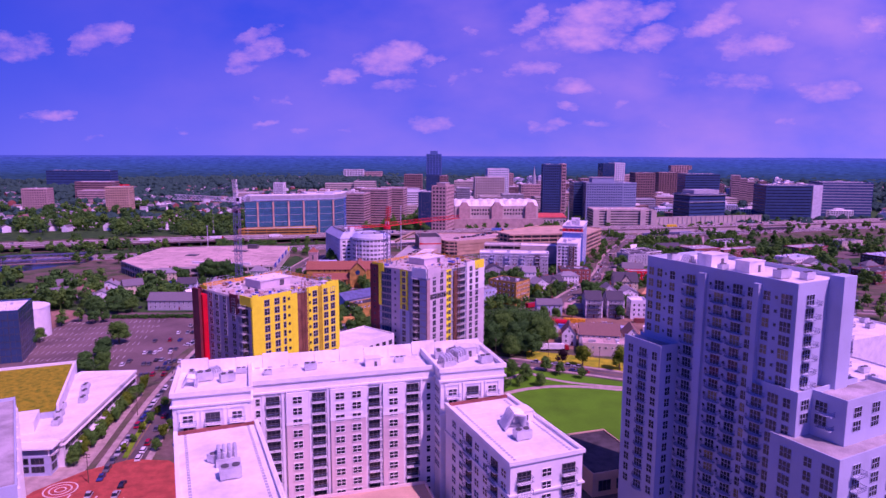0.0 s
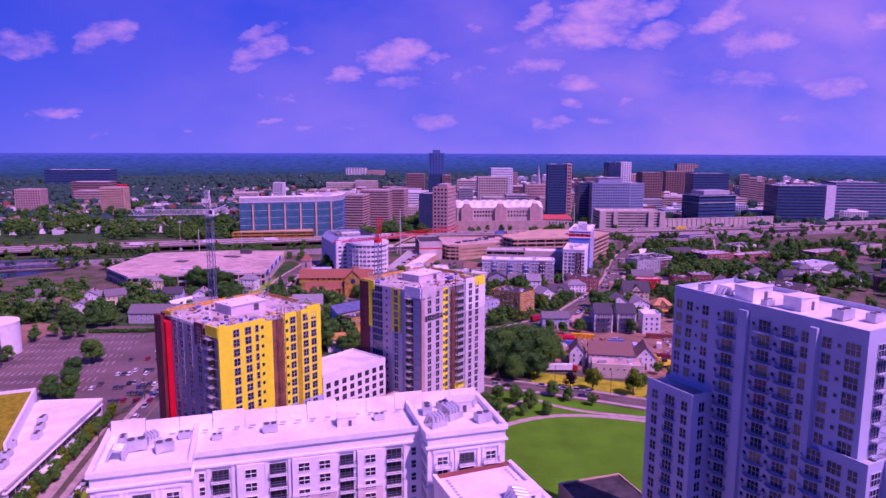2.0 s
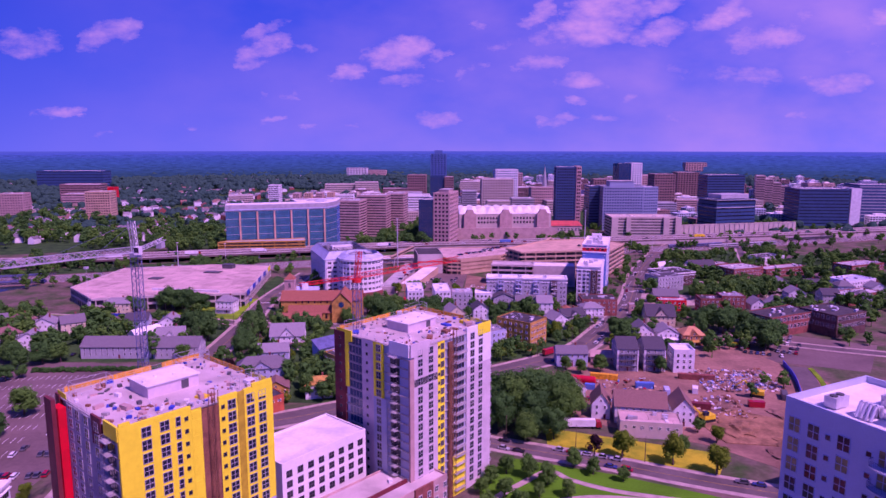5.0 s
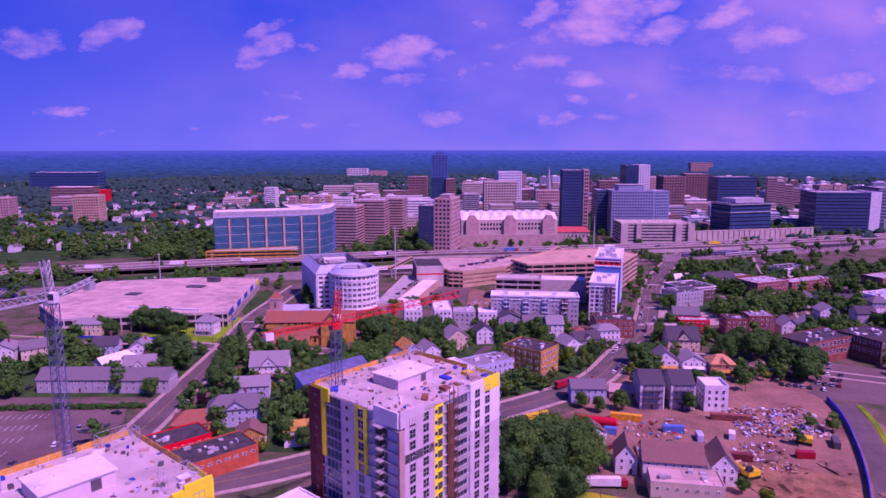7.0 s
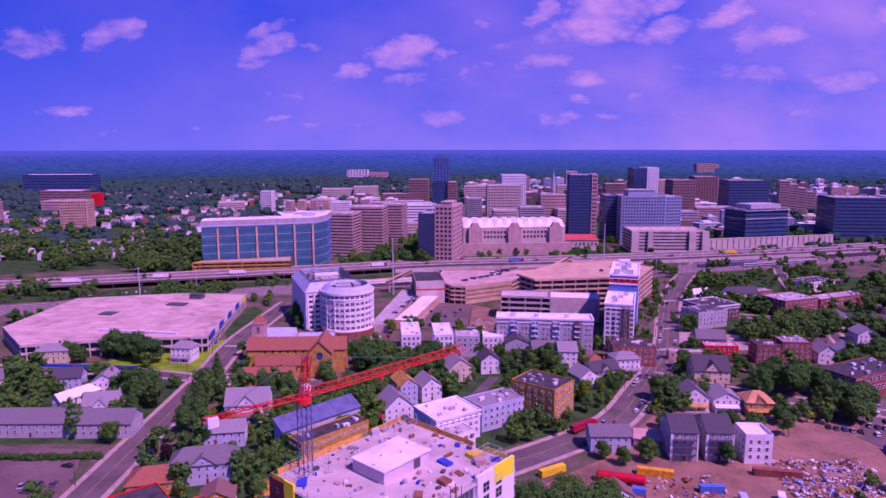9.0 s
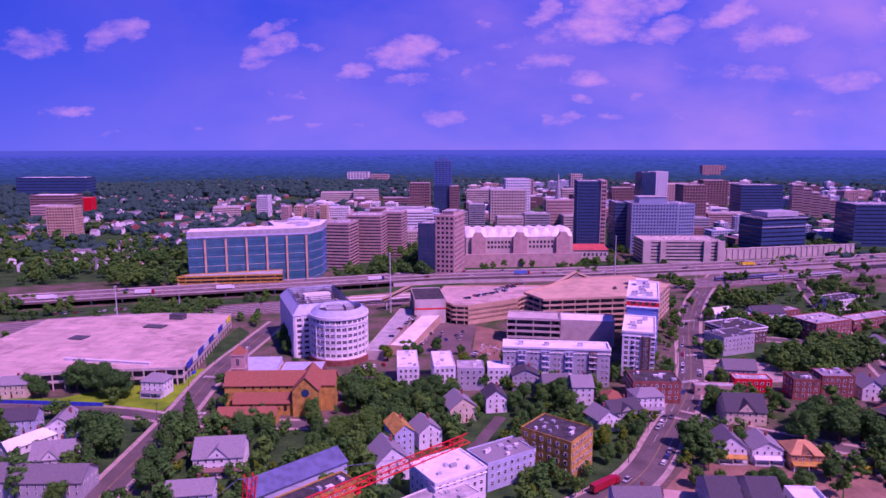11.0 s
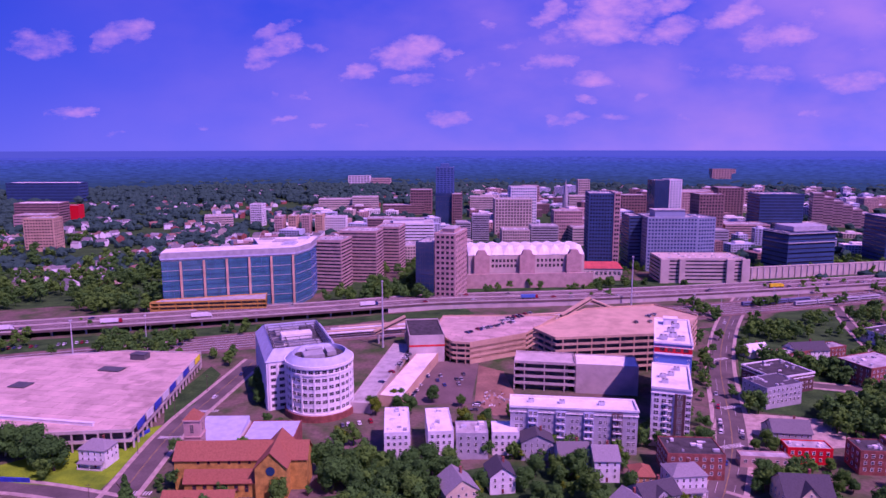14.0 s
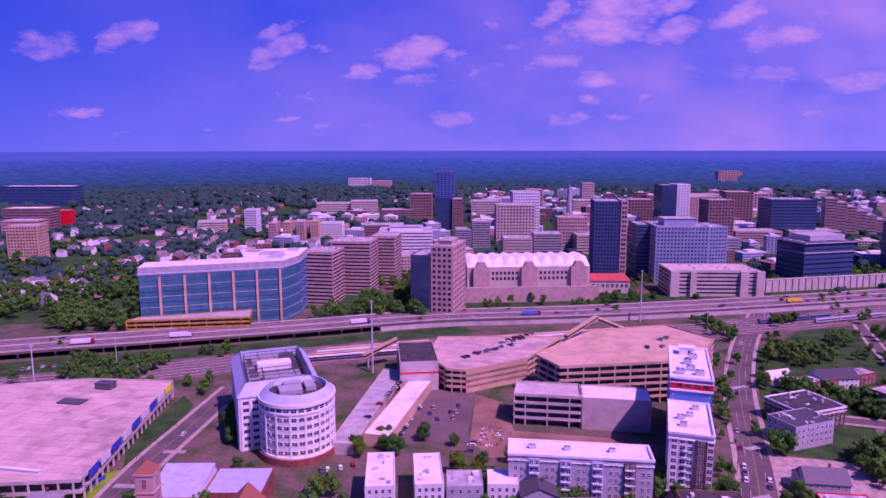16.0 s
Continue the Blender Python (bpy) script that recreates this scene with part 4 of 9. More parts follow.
            box(bm, *b, zr + 0.1, zr + 0.9, 0, m)
            part("cornice", bm, TRIM, root)
            bm = bmesh.new()
            box(bm, *b, zr - 6.3, zr - 5.9, 0, m)
            part("string_band", bm, TRIM, root)
        zz = [zr - 2.6 - st * k for k in range(9)]
        for z in zz:
            n = 7 if side == "r" else 8
            for i in range(n):
                v = -d + 2.6 + i * (min(d, 36) - 4) / n
                big = i % 3 == 1
                put("window", wb if big else wa, root, m @ pose(0, v, z, 0, 0, -90))
                if big:
                    put_balcony(bal, root, m @ pose(0, v, z - 1.1, 0, 0, -90))
            if side == "r":
                for i, u in enumerate((3, 8, 13)):
                    put("window", wa if i == 1 else wb, root, m @ pose(u, -d, z))
                    if i != 1:
                        put_balcony(bal, root, m @ pose(u, -d, z - 1.1))
            else:
                for v in (-6, -12, -18, -24):
                    put("window", wb if v == -12 else wa, root, m @ pose(w, v, z, 0, 0, 90))
    return X, Y, A, H


X, Y, A, H = white_block()
for kind, u, v, r, s in (("house", 69, 12, 0, 0.75), ("ducts", 66, 9, 30, 1.0), ("unit", 72, 5, 10, 1.0), ("unit", 62, 12, 80, 1.0), ("unit", 6, 10, 10, 1.1), ("unit", 11, 8, 15, 1.0), ("ducts", 3, 7, 90, 0.8), ("unit", 30, 13, 0, 0.9), ("house", 45, 12.5, 0, 0.6), ("unit", 14, 13, 0, 0.7), ("ducts", 8, 13, 40, 0.7), ("unit", 3, 14, 90, 0.7), ("unit", 20, 12, 0, 0.6), ("unit", 52, 13, 0, 0.7), ("unit", 66, 14, 30, 0.8), ("ducts", 72, 14, 60, 0.7), ("ducts", 62, 6, 20, 0.9)):
    plant(kind, *local(X, Y, A, u, v), H + (0.72 if u < 16 or u > 59 else 0.12), A + r, s)
plant("ducts", *local(-5.5, 156, 22, 9, -17), 50.7, 100, 1.3)
plant("house", *local(-5.5, 156, 22, 12.2, -14), 50.7, 22, 0.75)
plant("unit", *local(-5.5, 156, 22, 8, -23), 50.7, 20, 1.1)
plant("ducts", *local(-62.5, 139, 23, 9, -17), 50.7, 22, 1.1)
plant("unit", *local(-62.5, 139, 23, 9, -24), 50.7, 22, 1.2)
plant("unit", *local(-62.5, 139, 23, 7, -16), 50.7, 60, 0.9)


root = base("court_building", "low tan-roofed building in the court of the white block", "building", *local(X, Y, A, 28, -10), 0, A)
shell(root, 28, 13, 29.5, PINKISH, TAN, 0.8, 0.3)
root = base("corner_block", "pale lavender corner block with tall glazed bays", "apartment building", -128.5, 187.6, 0, 33)
shell(root, 18, 60, 39.2, LAV, ROOFG, 0.9, 0.4, None, -18, -60)
for k in range(8):
    bm = bmesh.new()
    box(bm, 0.0, 0.5, -60 + 7.4 * k, -58.8 + 7.4 * k, 0, 39.1)
    part("pilaster", bm, TRIM, root)
    for z in range(8):
        put("window", window_mesh(4.6, 3.0, TRIM, None, 2, 1), root, pose(0, -55.5 + 7.4 * k, 36.5 - 4.2 * z, 0, 0, 90))


# ---- the lavender-grey apartment tower ----
def grey_tower():
    X, Y, A = 75.0, 155.0, 27.6
    L, W, H, st = 47.0, 21.0, 79.2, 3.3
    root = base("apartment_tower", "lavender-grey panelled apartment tower with rows of dark balconies", "apartment building", X, Y, 0, A)
    shell(root, W, L, H, LAV, ROOFW, 1.2, 0.35)
    for x0, w, y0, d, h, nm in ((-6.4, 6.4, 34.0, 14.2, 56.5, "low_block"), (-1.2, 1.2, 9.3, 1.6, H - 0.4, "pilaster"), (-1.0, 1.0, 25.4, 2.2, H - 0.5, "pilaster"), (-0.9, 22.6, -2.6, 9.4, 54.5, "low_block"), (4.4, 22.0, -10.8, 8.2, 54.4, "low_block"), (-4.6, 35.0, -15.6, 16.6, 44.5, "low_block"), (11.2, 4.8, -3.6, 3.6, H + 2.4, "pier")):
        bm = bmesh.new()
        box(bm, x0, x0 + w, y0, y0 + d - 0.01, 0, h)
        part(nm, bm, LAV, root)
        if nm == "low_block":
            bm = bmesh.new()
            box(bm, x0 + 0.4, x0 + w - 0.4, y0 + 0.4, y0 + d - 0.4, h, h + 0.1)
            part("terrace_deck", bm, ROOFG, root)
            bm = bmesh.new()
            for b in ((x0, x0 + w, y0, y0 + 0.3), (x0, x0 + 0.3, y0 + 0.3, y0 + d - 0.02), (x0 + w - 0.3, x0 + w, y0 + 0.3, y0 + d - 0.02)):
                box(bm, *b, h, h + 1.0)
            part("terrace_parapet", bm, LAV, root)
    wa, wb, wc = window_mesh(2.0, 2.4, LAV, None, 1, 1), window_mesh(3.0, 2.6, LAV, None, 2, 1), window_mesh(0.9, 0.9, LAV, None, 0, 0)
    lit = {wa: window_mesh(2.0, 2.4, LAV, GLASSW, 1, 1), wb: window_mesh(3.0, 2.6, LAV, GLASSW, 2, 1), wc: wc}
    rng = random.Random(12)
    bal = (4.4, 1.8, LAV, STEELD, True)
    balf = (3.4, 1.6, LAV, STEELD, False)
    zs = [H - 3.0 - st * k for k in range(20)]
    # long shaded face: v runs from the near corner to its far end
    for v, me, b in ((2.6, wb, 0), (5.3, wc, 0), (7.8, wa, 0), (12.2, wa, 0), (16.0, wb, 1), (18.9, wc, 0), (21.6, wb, 1), (24.3, wc, 0), (30.8, wb, 1), (33.6, wc, 0), (37.3, wa, 0), (39.7, wc, 0), (42.0, wa, 0), (45.2, wa, 0)):
        for k, z in enumerate(zs):
            if (v > 34 and z < 57.5) or (v < 8 and z < 55.5):
                continue
            put("window", lit[me] if rng.random() < (0.5 if v > 20 and k < 4 else 0.14) else me, root, on_face(root, "l", W, L, L - v, z, 0))
            if b:
                put_balcony(bal, root, on_face(root, "l", W, L, L - v, z - 1.25, 0))
    for u, me in ((4.6, wb), (18.6, wb)):
        for z in zs[:7]:
            put("window", me, root, on_face(root, "f", W, L, u, z))
            put_balcony(balf, root, on_face(root, "f", W, L, u + (0.6 if u < 10 else 0.2), z - 1.3))
    for z in [54.5 - 2.4 - st * k for k in range(9)]:
        for v in (0.0, 3.6):
            put("window", wb if v else wa, root, pose(-0.9, v, z, 0, 0, -90))
        if z > 46:
            put("window", wb, root, pose(1.8, -2.6, z))
            put("window", wb, root, pose(4.4, -5.0, z, 0, 0, -90))
            put_balcony(balf, root, pose(4.4, -6.6, z - 1.3, 0, 0, -90))
            for u in (8.5, 15.5, 22.5):
                put("window", wb, root, pose(u, -10.8, z))
    for z in zs[7:]:
        put("window", wb, root, on_face(root, "l", W, L, L - 7.9, z - 0.2, 0.9))
        put_balcony(bal, root, on_face(root, "l", W, L, L - 7.9, z - 1.45, 0.9))
    for z in [44.5 - 2.4 - st * k for k in range(8)]:
        for u in (8.5, 14.5, 21, 26.5):
            put("window", wb if u != 14.5 else wa, root, pose(u, -15.6, z))
        put_balcony(balf, root, pose(1.5, -15.6, z - 1.3))
        put("window", wb, root, pose(1.5, -15.6, z))
        for v in (-13.2, -8.6, -3.2):
            put("window", wb if v != -8.6 else wa, root, pose(-4.6, v, z, 0, 0, -90))
    for z in [56.5 - 2.4 - st * k for k in range(13)]:
        put("window", wa, root, pose(-6.4, 36.2, z, 0, 0, -90))
        put_balcony((3.4, 1.4, LAV, STEELD, True), root, pose(-6.4, 40.4, z - 1.25, 0, 0, -90))
        put("window", wb, root, pose(-6.4, 40.6, z, 0, 0, -90))
        put("window", wa, root, pose(-6.4, 45.4, z, 0, 0, -90))
        put("window", wa, root, pose(-3.4, 34.0, z))
    return X, Y, A, H


X, Y, A, H = grey_tower()
for kind, u, v, r, s in (("house", 8, 31, 0, 1.0), ("house", 9, 20, 0, 0.9), ("unit", 8, 10, 0, 1.2), ("unit", 12, 6, 0, 1.0), ("unit", 5, 42, 0, 1.0), ("ducts", 5, 37, 90, 0.8), ("unit", 13, 38, 0, 1.0), ("unit", 5, 25, 0, 0.8)):
    plant(kind, *local(X, Y, A, u, v), H + 0.12, A + r, s)


# ---- two towers under construction, with their podium ----
def work_tower(x, y, rz, w, d, h, skin, label):
    """Unfinished tower: sheathed right-hand face, panelled left-hand face, open slabs between, plant on a cluttered roof."""
    st = 3.05
    root = base("unfinished_tower", label, "building site", x, y, 0, rz)
    bm = bmesh.new()
    box(bm, 0.6, w - 0.6, 0.6, d - 0.6, 0, h)
    part("core", bm, GREYP if skin == "yellow" else LAV, root)
    n = int(h / st)
    for k in range(n + 1):
        bm = bmesh.new()
        box(bm, 0.0, w, 0.0, d, h - k * st - 0.25, h - k * st)
        part("floor_slab", bm, CONC, root)
    zs = [h - st * k - 1.65 for k in range(n)]
    win = window_mesh(2.2, 2.4, SIDINGG, None, 1, 1)
    winc = window_mesh(0.9, 1.0, DGREY, None, 0, 0)
    win1 = window_mesh(1.2, 2.3, SIDINGG, None, 0, 1)
    balm = balcony_mesh(3.0, 1.5, CONC, STEELG)

    def panel(face, u0, u1, z0, z1, material, t=0.75, label=""):
        bm = bmesh.new()
        m = on_face(root, face, w, d, 0, 0)
        box(bm, u0, u1, -0.12, t - 0.12, z0, z1, 0, m)
        part("wall_panel", bm, material, root, label)

    if skin == "yellow":
        low = h - 10 * st
        for u0, u1 in ((0.0, 16.6), (23.72, 28.8), (30.72, w)):
            panel("f", u0, u1, low, h + 1.0, YELLOW, label="bright yellow wall sheathing")
            panel("f", u0, u1, 0, low - 0.02, BLUEW, label="pale blue building wrap")
        panel("f", 28.82, 30.70, 0, h + 0.8, OCHRE, 0.45)
        panel("f", 16.62, 19.2, 0, h, YELLOW, 0.3, "yellow sheathing round tall openings")
        panel("f", 19.22, 23.7, 0, h - 0.6, RUST, 0.3, "rust-brown unfinished wall strip")
        for i, u in enumerate((6.0, 10.2, 13.4, 15.4, 24.8, 27.2, 32.4, 35.8)):
            for k, z in enumerate(zs):
                put("window", winc if u in (15.4, 24.8) else win1 if u == 13.4 else win, root, on_face(root, "f", w, d, u, z, 0.12))
        for z in zs:
            # dark panes stand in for the shaded depth of these holes
            put("opening", window_mesh(2.0, 2.3, YELLOW, DGREY, 0, 0), root, on_face(root, "f", w, d, 17.9, z, 0.02))
        panel("l", 0, 2.6, 0, h + 0.6, MAROON)
        for x0, x1, y0, y1, z0, z1, m_, lab in ((-2.0, -0.15, d - 6.5, d - 2.6, h - 13 * st, h - 1.4, RED, "glossy red facade fin"), (-3.0, -2.02, d - 5.5, d - 1, 0, h + 0.8, MAROON, "maroon facade fin")):
            bm = bmesh.new()
            box(bm, x0, x1, y0, y1, z0, z1)
            part("facade_fin", bm, m_, root, lab)
        panel("l", 2.62, 6.5, 0, h - 13 * st - 0.02, MAROON, 0.9)
        panel("l", 6.52, 21, 0, h - 0.4, GREYP)
        panel("l", 21.02, 26, h - 2 * st, h, MAROON)
        panel("l", 21.02, 26, 0, h - 2 * st - 0.02, GREYP, 0.7)
        for u in (9, 13, 18, 23.5):
            windows(root, "l", w, d, [u], zs, win, out=0.12)
        windows(root, "l", w, d, [29.5], [z - 1.3 for z in zs], balm, "balcony", 0.0)
        windows(root, "l", w, d, [29.5], zs, window_mesh(3.6, 2.3, DGREY, None, 2, 0), "opening", -0.45)
        hoist = 22.0
    else:
        panel("f", 0, 1.8, 0, h - 3, PINKB)
        panel("f", 1.82, 13, 0, h - 0.4, LILAC)
        # dark band for the netting draped across the panels
        panel("f", 1.9, 12.9, h - 4 * st, h - 3.2 * st, DGREY, 0.95, "dark netting band")
        panel("f", 13.02, 16.5, 0, h, YELLOW)
        panel("f", 18.5, 20.4, 0, h - 1.2, RUST, 0.5)
        panel("f", 20.42, 27.5, 0, 8 * st - 10, YELLOW, 0.6)
        panel("f", 28.0, w, h - 4 * st, h + 1.6, WHITE)
        panel("f", 28.0, w, 0, h - 4 * st - 0.02, LILAC)
        for u in (4.6, 9.6, 31, 35.6):
            windows(root, "f", w, d, [u], zs, win, out=0.12)
        for z in zs:
            # openings closed by dark grey panes that paint the shade within
            put("opening", window_mesh(2.0, 2.3, YELLOW, DGREY, 0, 0), root, on_face(root, "f", w, d, 15.2, z, 0.12))
            put("window", window_mesh(0.8, 0.9, DGREY, None, 0, 0), root, on_face(root, "f", w, d, 13.6, z, 0.12))
            put("opening", window_mesh(6.0, 2.5, LAV, DGREY, 3, 0), root, on_face(root, "f", w, d, 24.2, z, -0.45))
        windows(root, "f", w, d, [24.2], [z - 1.3 for z in zs], balcony_mesh(5.6, 1.2, CONC, STEELG), "balcony", 0.0)
        windows(root, "r", w, d, [2.0], [z - 1.3 for z in zs], balm, "balcony", 0.0)
        panel("l", 0, 5.5, 0, h + 0.6, MAROON)
        panel("l", 5.52, 7.0, h - 6 * st, h + 0.4, YELLOW)
        panel("l", 14, 19.5, 0, h, LILAC)
        panel("l", 19.52, 24, h - 6 * st, h, YELLOW, 0.6)
        panel("l", 19.52, 25.5, 0, h - 6 * st - 0.02, LAV, 0.6)
        for u in (3, 16.5, 22):
            windows(root, "l", w, d, [u], zs, win if u == 22 else winc, out=0.12)
        windows(root, "l", w, d, [10.4], zs, window_mesh(6.4, 2.5, GREYP, GLASSN, 3, 0), "opening", -0.4)
        windows(root, "l", w, d, [29.0], [z - 1.3 for z in zs], balm, "balcony", 0.0)
        windows(root, "l", w, d, [29.0], zs, window_mesh(4.2, 2.4, DGREY, None, 2, 0), "opening", -0.45)
        panel("l", 26.5, 31.5, h - 3.2, h - 0.3, BLUEW)
        hoist = 19.4
    # hoist mast up the sunny face
    bm = bmesh.new()
    hu = hoist - 1.3
    for a in (0, 1.6):
        for b in (0, 1.6):
            beam(bm, (hu + a, -0.9 - b, 0), (hu + a, -0.9 - b, h + 4), 0.09)
    for k in range(int(h / 1.6)):
        z = k * 1.6
        beam(bm, (hu, -0.9, z), (hu + 1.6, -0.9, z + 1.6), 0.05)
        beam(bm, (hu, -2.5, z), (hu + 1.6, -2.5, z + 1.6), 0.05)
        beam(bm, (hu, -0.9, z), (hu, -2.5, z), 0.05)
    part("hoist_mast", bm, RUST, root, "rust-brown hoist mast")
    # roof
    bm = bmesh.new()
    box(bm, 0.3, w - 0.3, 0.3, d - 0.3, h, h + 0.15)
    part("roof_deck", bm, CONCP, root)
    bm = bmesh.new()
    box(bm, w * 0.34, w * 0.68, d * 0.40, d * 0.68, h + 0.15, h + 3.1)
    box(bm, w * 0.56, w * 0.61, d * 0.40 - 0.06, d * 0.40, h + 0.4, h + 2.6, 1)
    part("penthouse", bm, [LILAC, DGREY], root)
    bm = bmesh.new()
    box(bm, w * 0.33, w * 0.69, d * 0.39, d * 0.69, h + 3.1, h + 3.4)
    for q in range(4):
        c = (w * (0.36 + 0.1 * q), d * (0.5 + 0.06 * (q % 2)))
        prism(bm, [(c[0] + 0.5 * math.cos(t), c[1] + 0.5 * math.sin(t)) for t in (math.pi * 2 * i / 8 for i in range(8))], h + 3.4, h + 3.9)
    part("penthouse_roof", bm, ROOFW, root)
    rng = random.Random(7 if skin == "yellow" else 9)
    for face, u0, u1, z1, m_ in ((("f", 0.2, 2.6, 1.9, YELLOW), ("f", 33.0, 38.8, 1.9, YELLOW), ("l", 27.5, 34.2, 1.2, YELLOW), ("l", 21.0, 26.0, 0.9, MAROON)) if skin == "yellow" else (("f", 0.3, 9.0, 2.0, LILAC), ("l", 27.0, 35.6, 2.0, WHITE), ("f", 34.0, 41.2, 1.8, YELLOW), ("l", 5.6, 9.0, 1.6, YELLOW))):
        bm = bmesh.new()
        mm = on_face(root, face, w, d, 0, 0)
        box(bm, u0, u1, -0.2, 0.25, h - 2.2, h + z1, 0, mm)
        part("raised_parapet", bm, m_, root)
    # guard rail round the roof, and small site clutter
    for face, l in (("f", w), ("r", d), ("b", w), ("l", d)):
        bm = bmesh.new()
        mm = on_face(root, face, w, d, 0, 0)
        for k in range(int(l / 2.2) + 1):
            beam(bm, mm @ Vector((k * 2.2, 0.35, h)), mm @ Vector((k * 2.2, 0.35, h + 1.3)), 0.05, 3)
        for zz in (0.7, 1.3):
            beam(bm, mm @ Vector((0.2, 0.35, h + zz)), mm @ Vector((l - 0.2, 0.35, h + zz)), 0.04, 3)
        part("guard_rail", bm, STEELG, root)
    bm = bmesh.new()
    for k in range(190):
        px, py = rng.uniform(0.8, w - 0.8), rng.uniform(0.8, d - 0.8)
        if w * 0.28 < px < w * 0.74 and d * 0.36 < py < d * 0.74:
            continue
        s = rng.uniform(0.12, 0.6)
        box(bm, -s * rng.uniform(0.6, 3), s, -s, s * rng.uniform(0.3, 1), 0, rng.uniform(0.1, 0.9), rng.randrange(7), pose(px, py, h + 0.15, 0, 0, rng.uniform(0, 180)))
    tagged(part("site_clutter", bm, [SIDING, PINKB, CONC, RUST, STEELG, BLUETARP, DGREY], root), "loose building material on the roof", kind="stuff")
    for face, u0, u1, m_ in (("b", 1, 12, ORANGE), ("b", 15, w - 2, ORANGE), ("r", 12, d - 2, ORANGE), ("r", 2, 9, YELLOW), ("l", 1, 6, YELLOW)):
        bm = bmesh.new()
        mm = on_face(root, face, w, d, 0, 0)
        box(bm, u0, u1, 0.2, 0.3, h + 0.15, h + 1.5, 0, mm)
        part("edge_netting", bm, m_, root)
    for i in range(9):
        bm = bmesh.new()
        px, py = rng.uniform(1, w - 1), rng.uniform(1, d - 1)
        if w * 0.26 < px < w * 0.76 and d * 0.34 < py < d * 0.76:
            py = rng.uniform(1, d * 0.3)
        sx, sy, sz = rng.uniform(0.4, 2.0), rng.uniform(0.4, 1.4), rng.uniform(0.3, 1.4)
        box(bm, -sx, sx, -sy, sy, 0, sz, 0, pose(px, py, h + 0.15, 0, 0, rng.uniform(0, 90)))
        part("pallet", bm, rng.choice([STEELG, PINKB, BLUETARP, CONC, MACHY, SIDING, RUST, DGREY]), root)
    for cx, cy, sw in ((2, d - 7, 9), (w - 9, d - 6, 8), (w - 8, 2, 6)):
        bm = bmesh.new()
        for a in (0, sw):
            for b in (0, 4):
                beam(bm, (cx + a, cy + b, h), (cx + a, cy + b, h + 3.6), 0.07)
        for zz in (1.2, 2.4, 3.6):
            for b in (0, 4):
                beam(bm, (cx, cy + b, h + zz), (cx + sw, cy + b, h + zz), 0.05)
            for a in (0, sw):
                beam(bm, (cx + a, cy, h + zz), (cx + a, cy + 4, h + zz), 0.05)
        part("scaffold", bm, STEELG, root)
    return root


work_tower(-71.6, 227.4, 50.3, 39, 34.4, 59.2, "yellow", "unfinished tower with bright yellow sheathing and red panels")
work_tower(-13.4, 292.4, 49.7, 41.6, 36, 57.0, "lilac", "unfinished tower with lilac panels and open balconies")


def podium():
    root = base("podium_block", "white four-storey block with dark square windows", "building", -50, 276, 0, 50)
    shell(root, 33, 20, 27.0, WHITE, ROOFW, 0.8)
    w = window_mesh(2.1, 2.1, DGREY, None, 1, 1)
    windows(root, "f", 33, 20, spread(0.5, 32.5, 8), [24 - 3.3 * k for k in range(4)], w)
    windows(root, "r", 33, 20, spread(1, 19, 4), [24 - 3.3 * k for k in range(4)], w)
    root = base("red_podium", "pink and red brick podium block with a flat roof", "building", -50, 244, 0, 48)
    shell(root, 72, 18, 13.5, PINKB, CONCP, 0.7)
    for i in range(4):
        bm = bmesh.new()
        box(bm, 6 + 17 * i, 14 + 17 * i, -0.6, 0, 0, 14.4)
        part("brick_bay", bm, BRICK, root)
        for b in range(3):
            for u in (8, 12):
                put("window", window_mesh(1.6, 2.0, TRIM, None, 1, 1), root, pose(u + 17 * i, -0.6, 11 - 3.6 * b))
                put("window", window_mesh(1.6, 2.0, TRIM, None, 1, 1), root, pose(u + 8 + 17 * i, 0, 11 - 3.6 * b))
    bm = bmesh.new()
    for i in range(5):
        box(bm, 2, 60, 6 + i * 0.1, 6.6 + i * 0.1, 13.6 + i * 0.2, 13.8 + i * 0.2)
    part("roof_beams", bm, MAROON, root)
    rng = random.Random(3)
    for i in range(8):
        bm = bmesh.new()
        box(bm, -1, 1, -0.6, 0.6, 0, rng.uniform(0.3, 1.1), 0, pose(rng.uniform(3, 68), rng.uniform(8, 17), 13.6, 0, 0, rng.uniform(0, 90)))
        part("pallet", bm, rng.choice([STEELG, RUST, CONC, SIDING]), root)


podium()


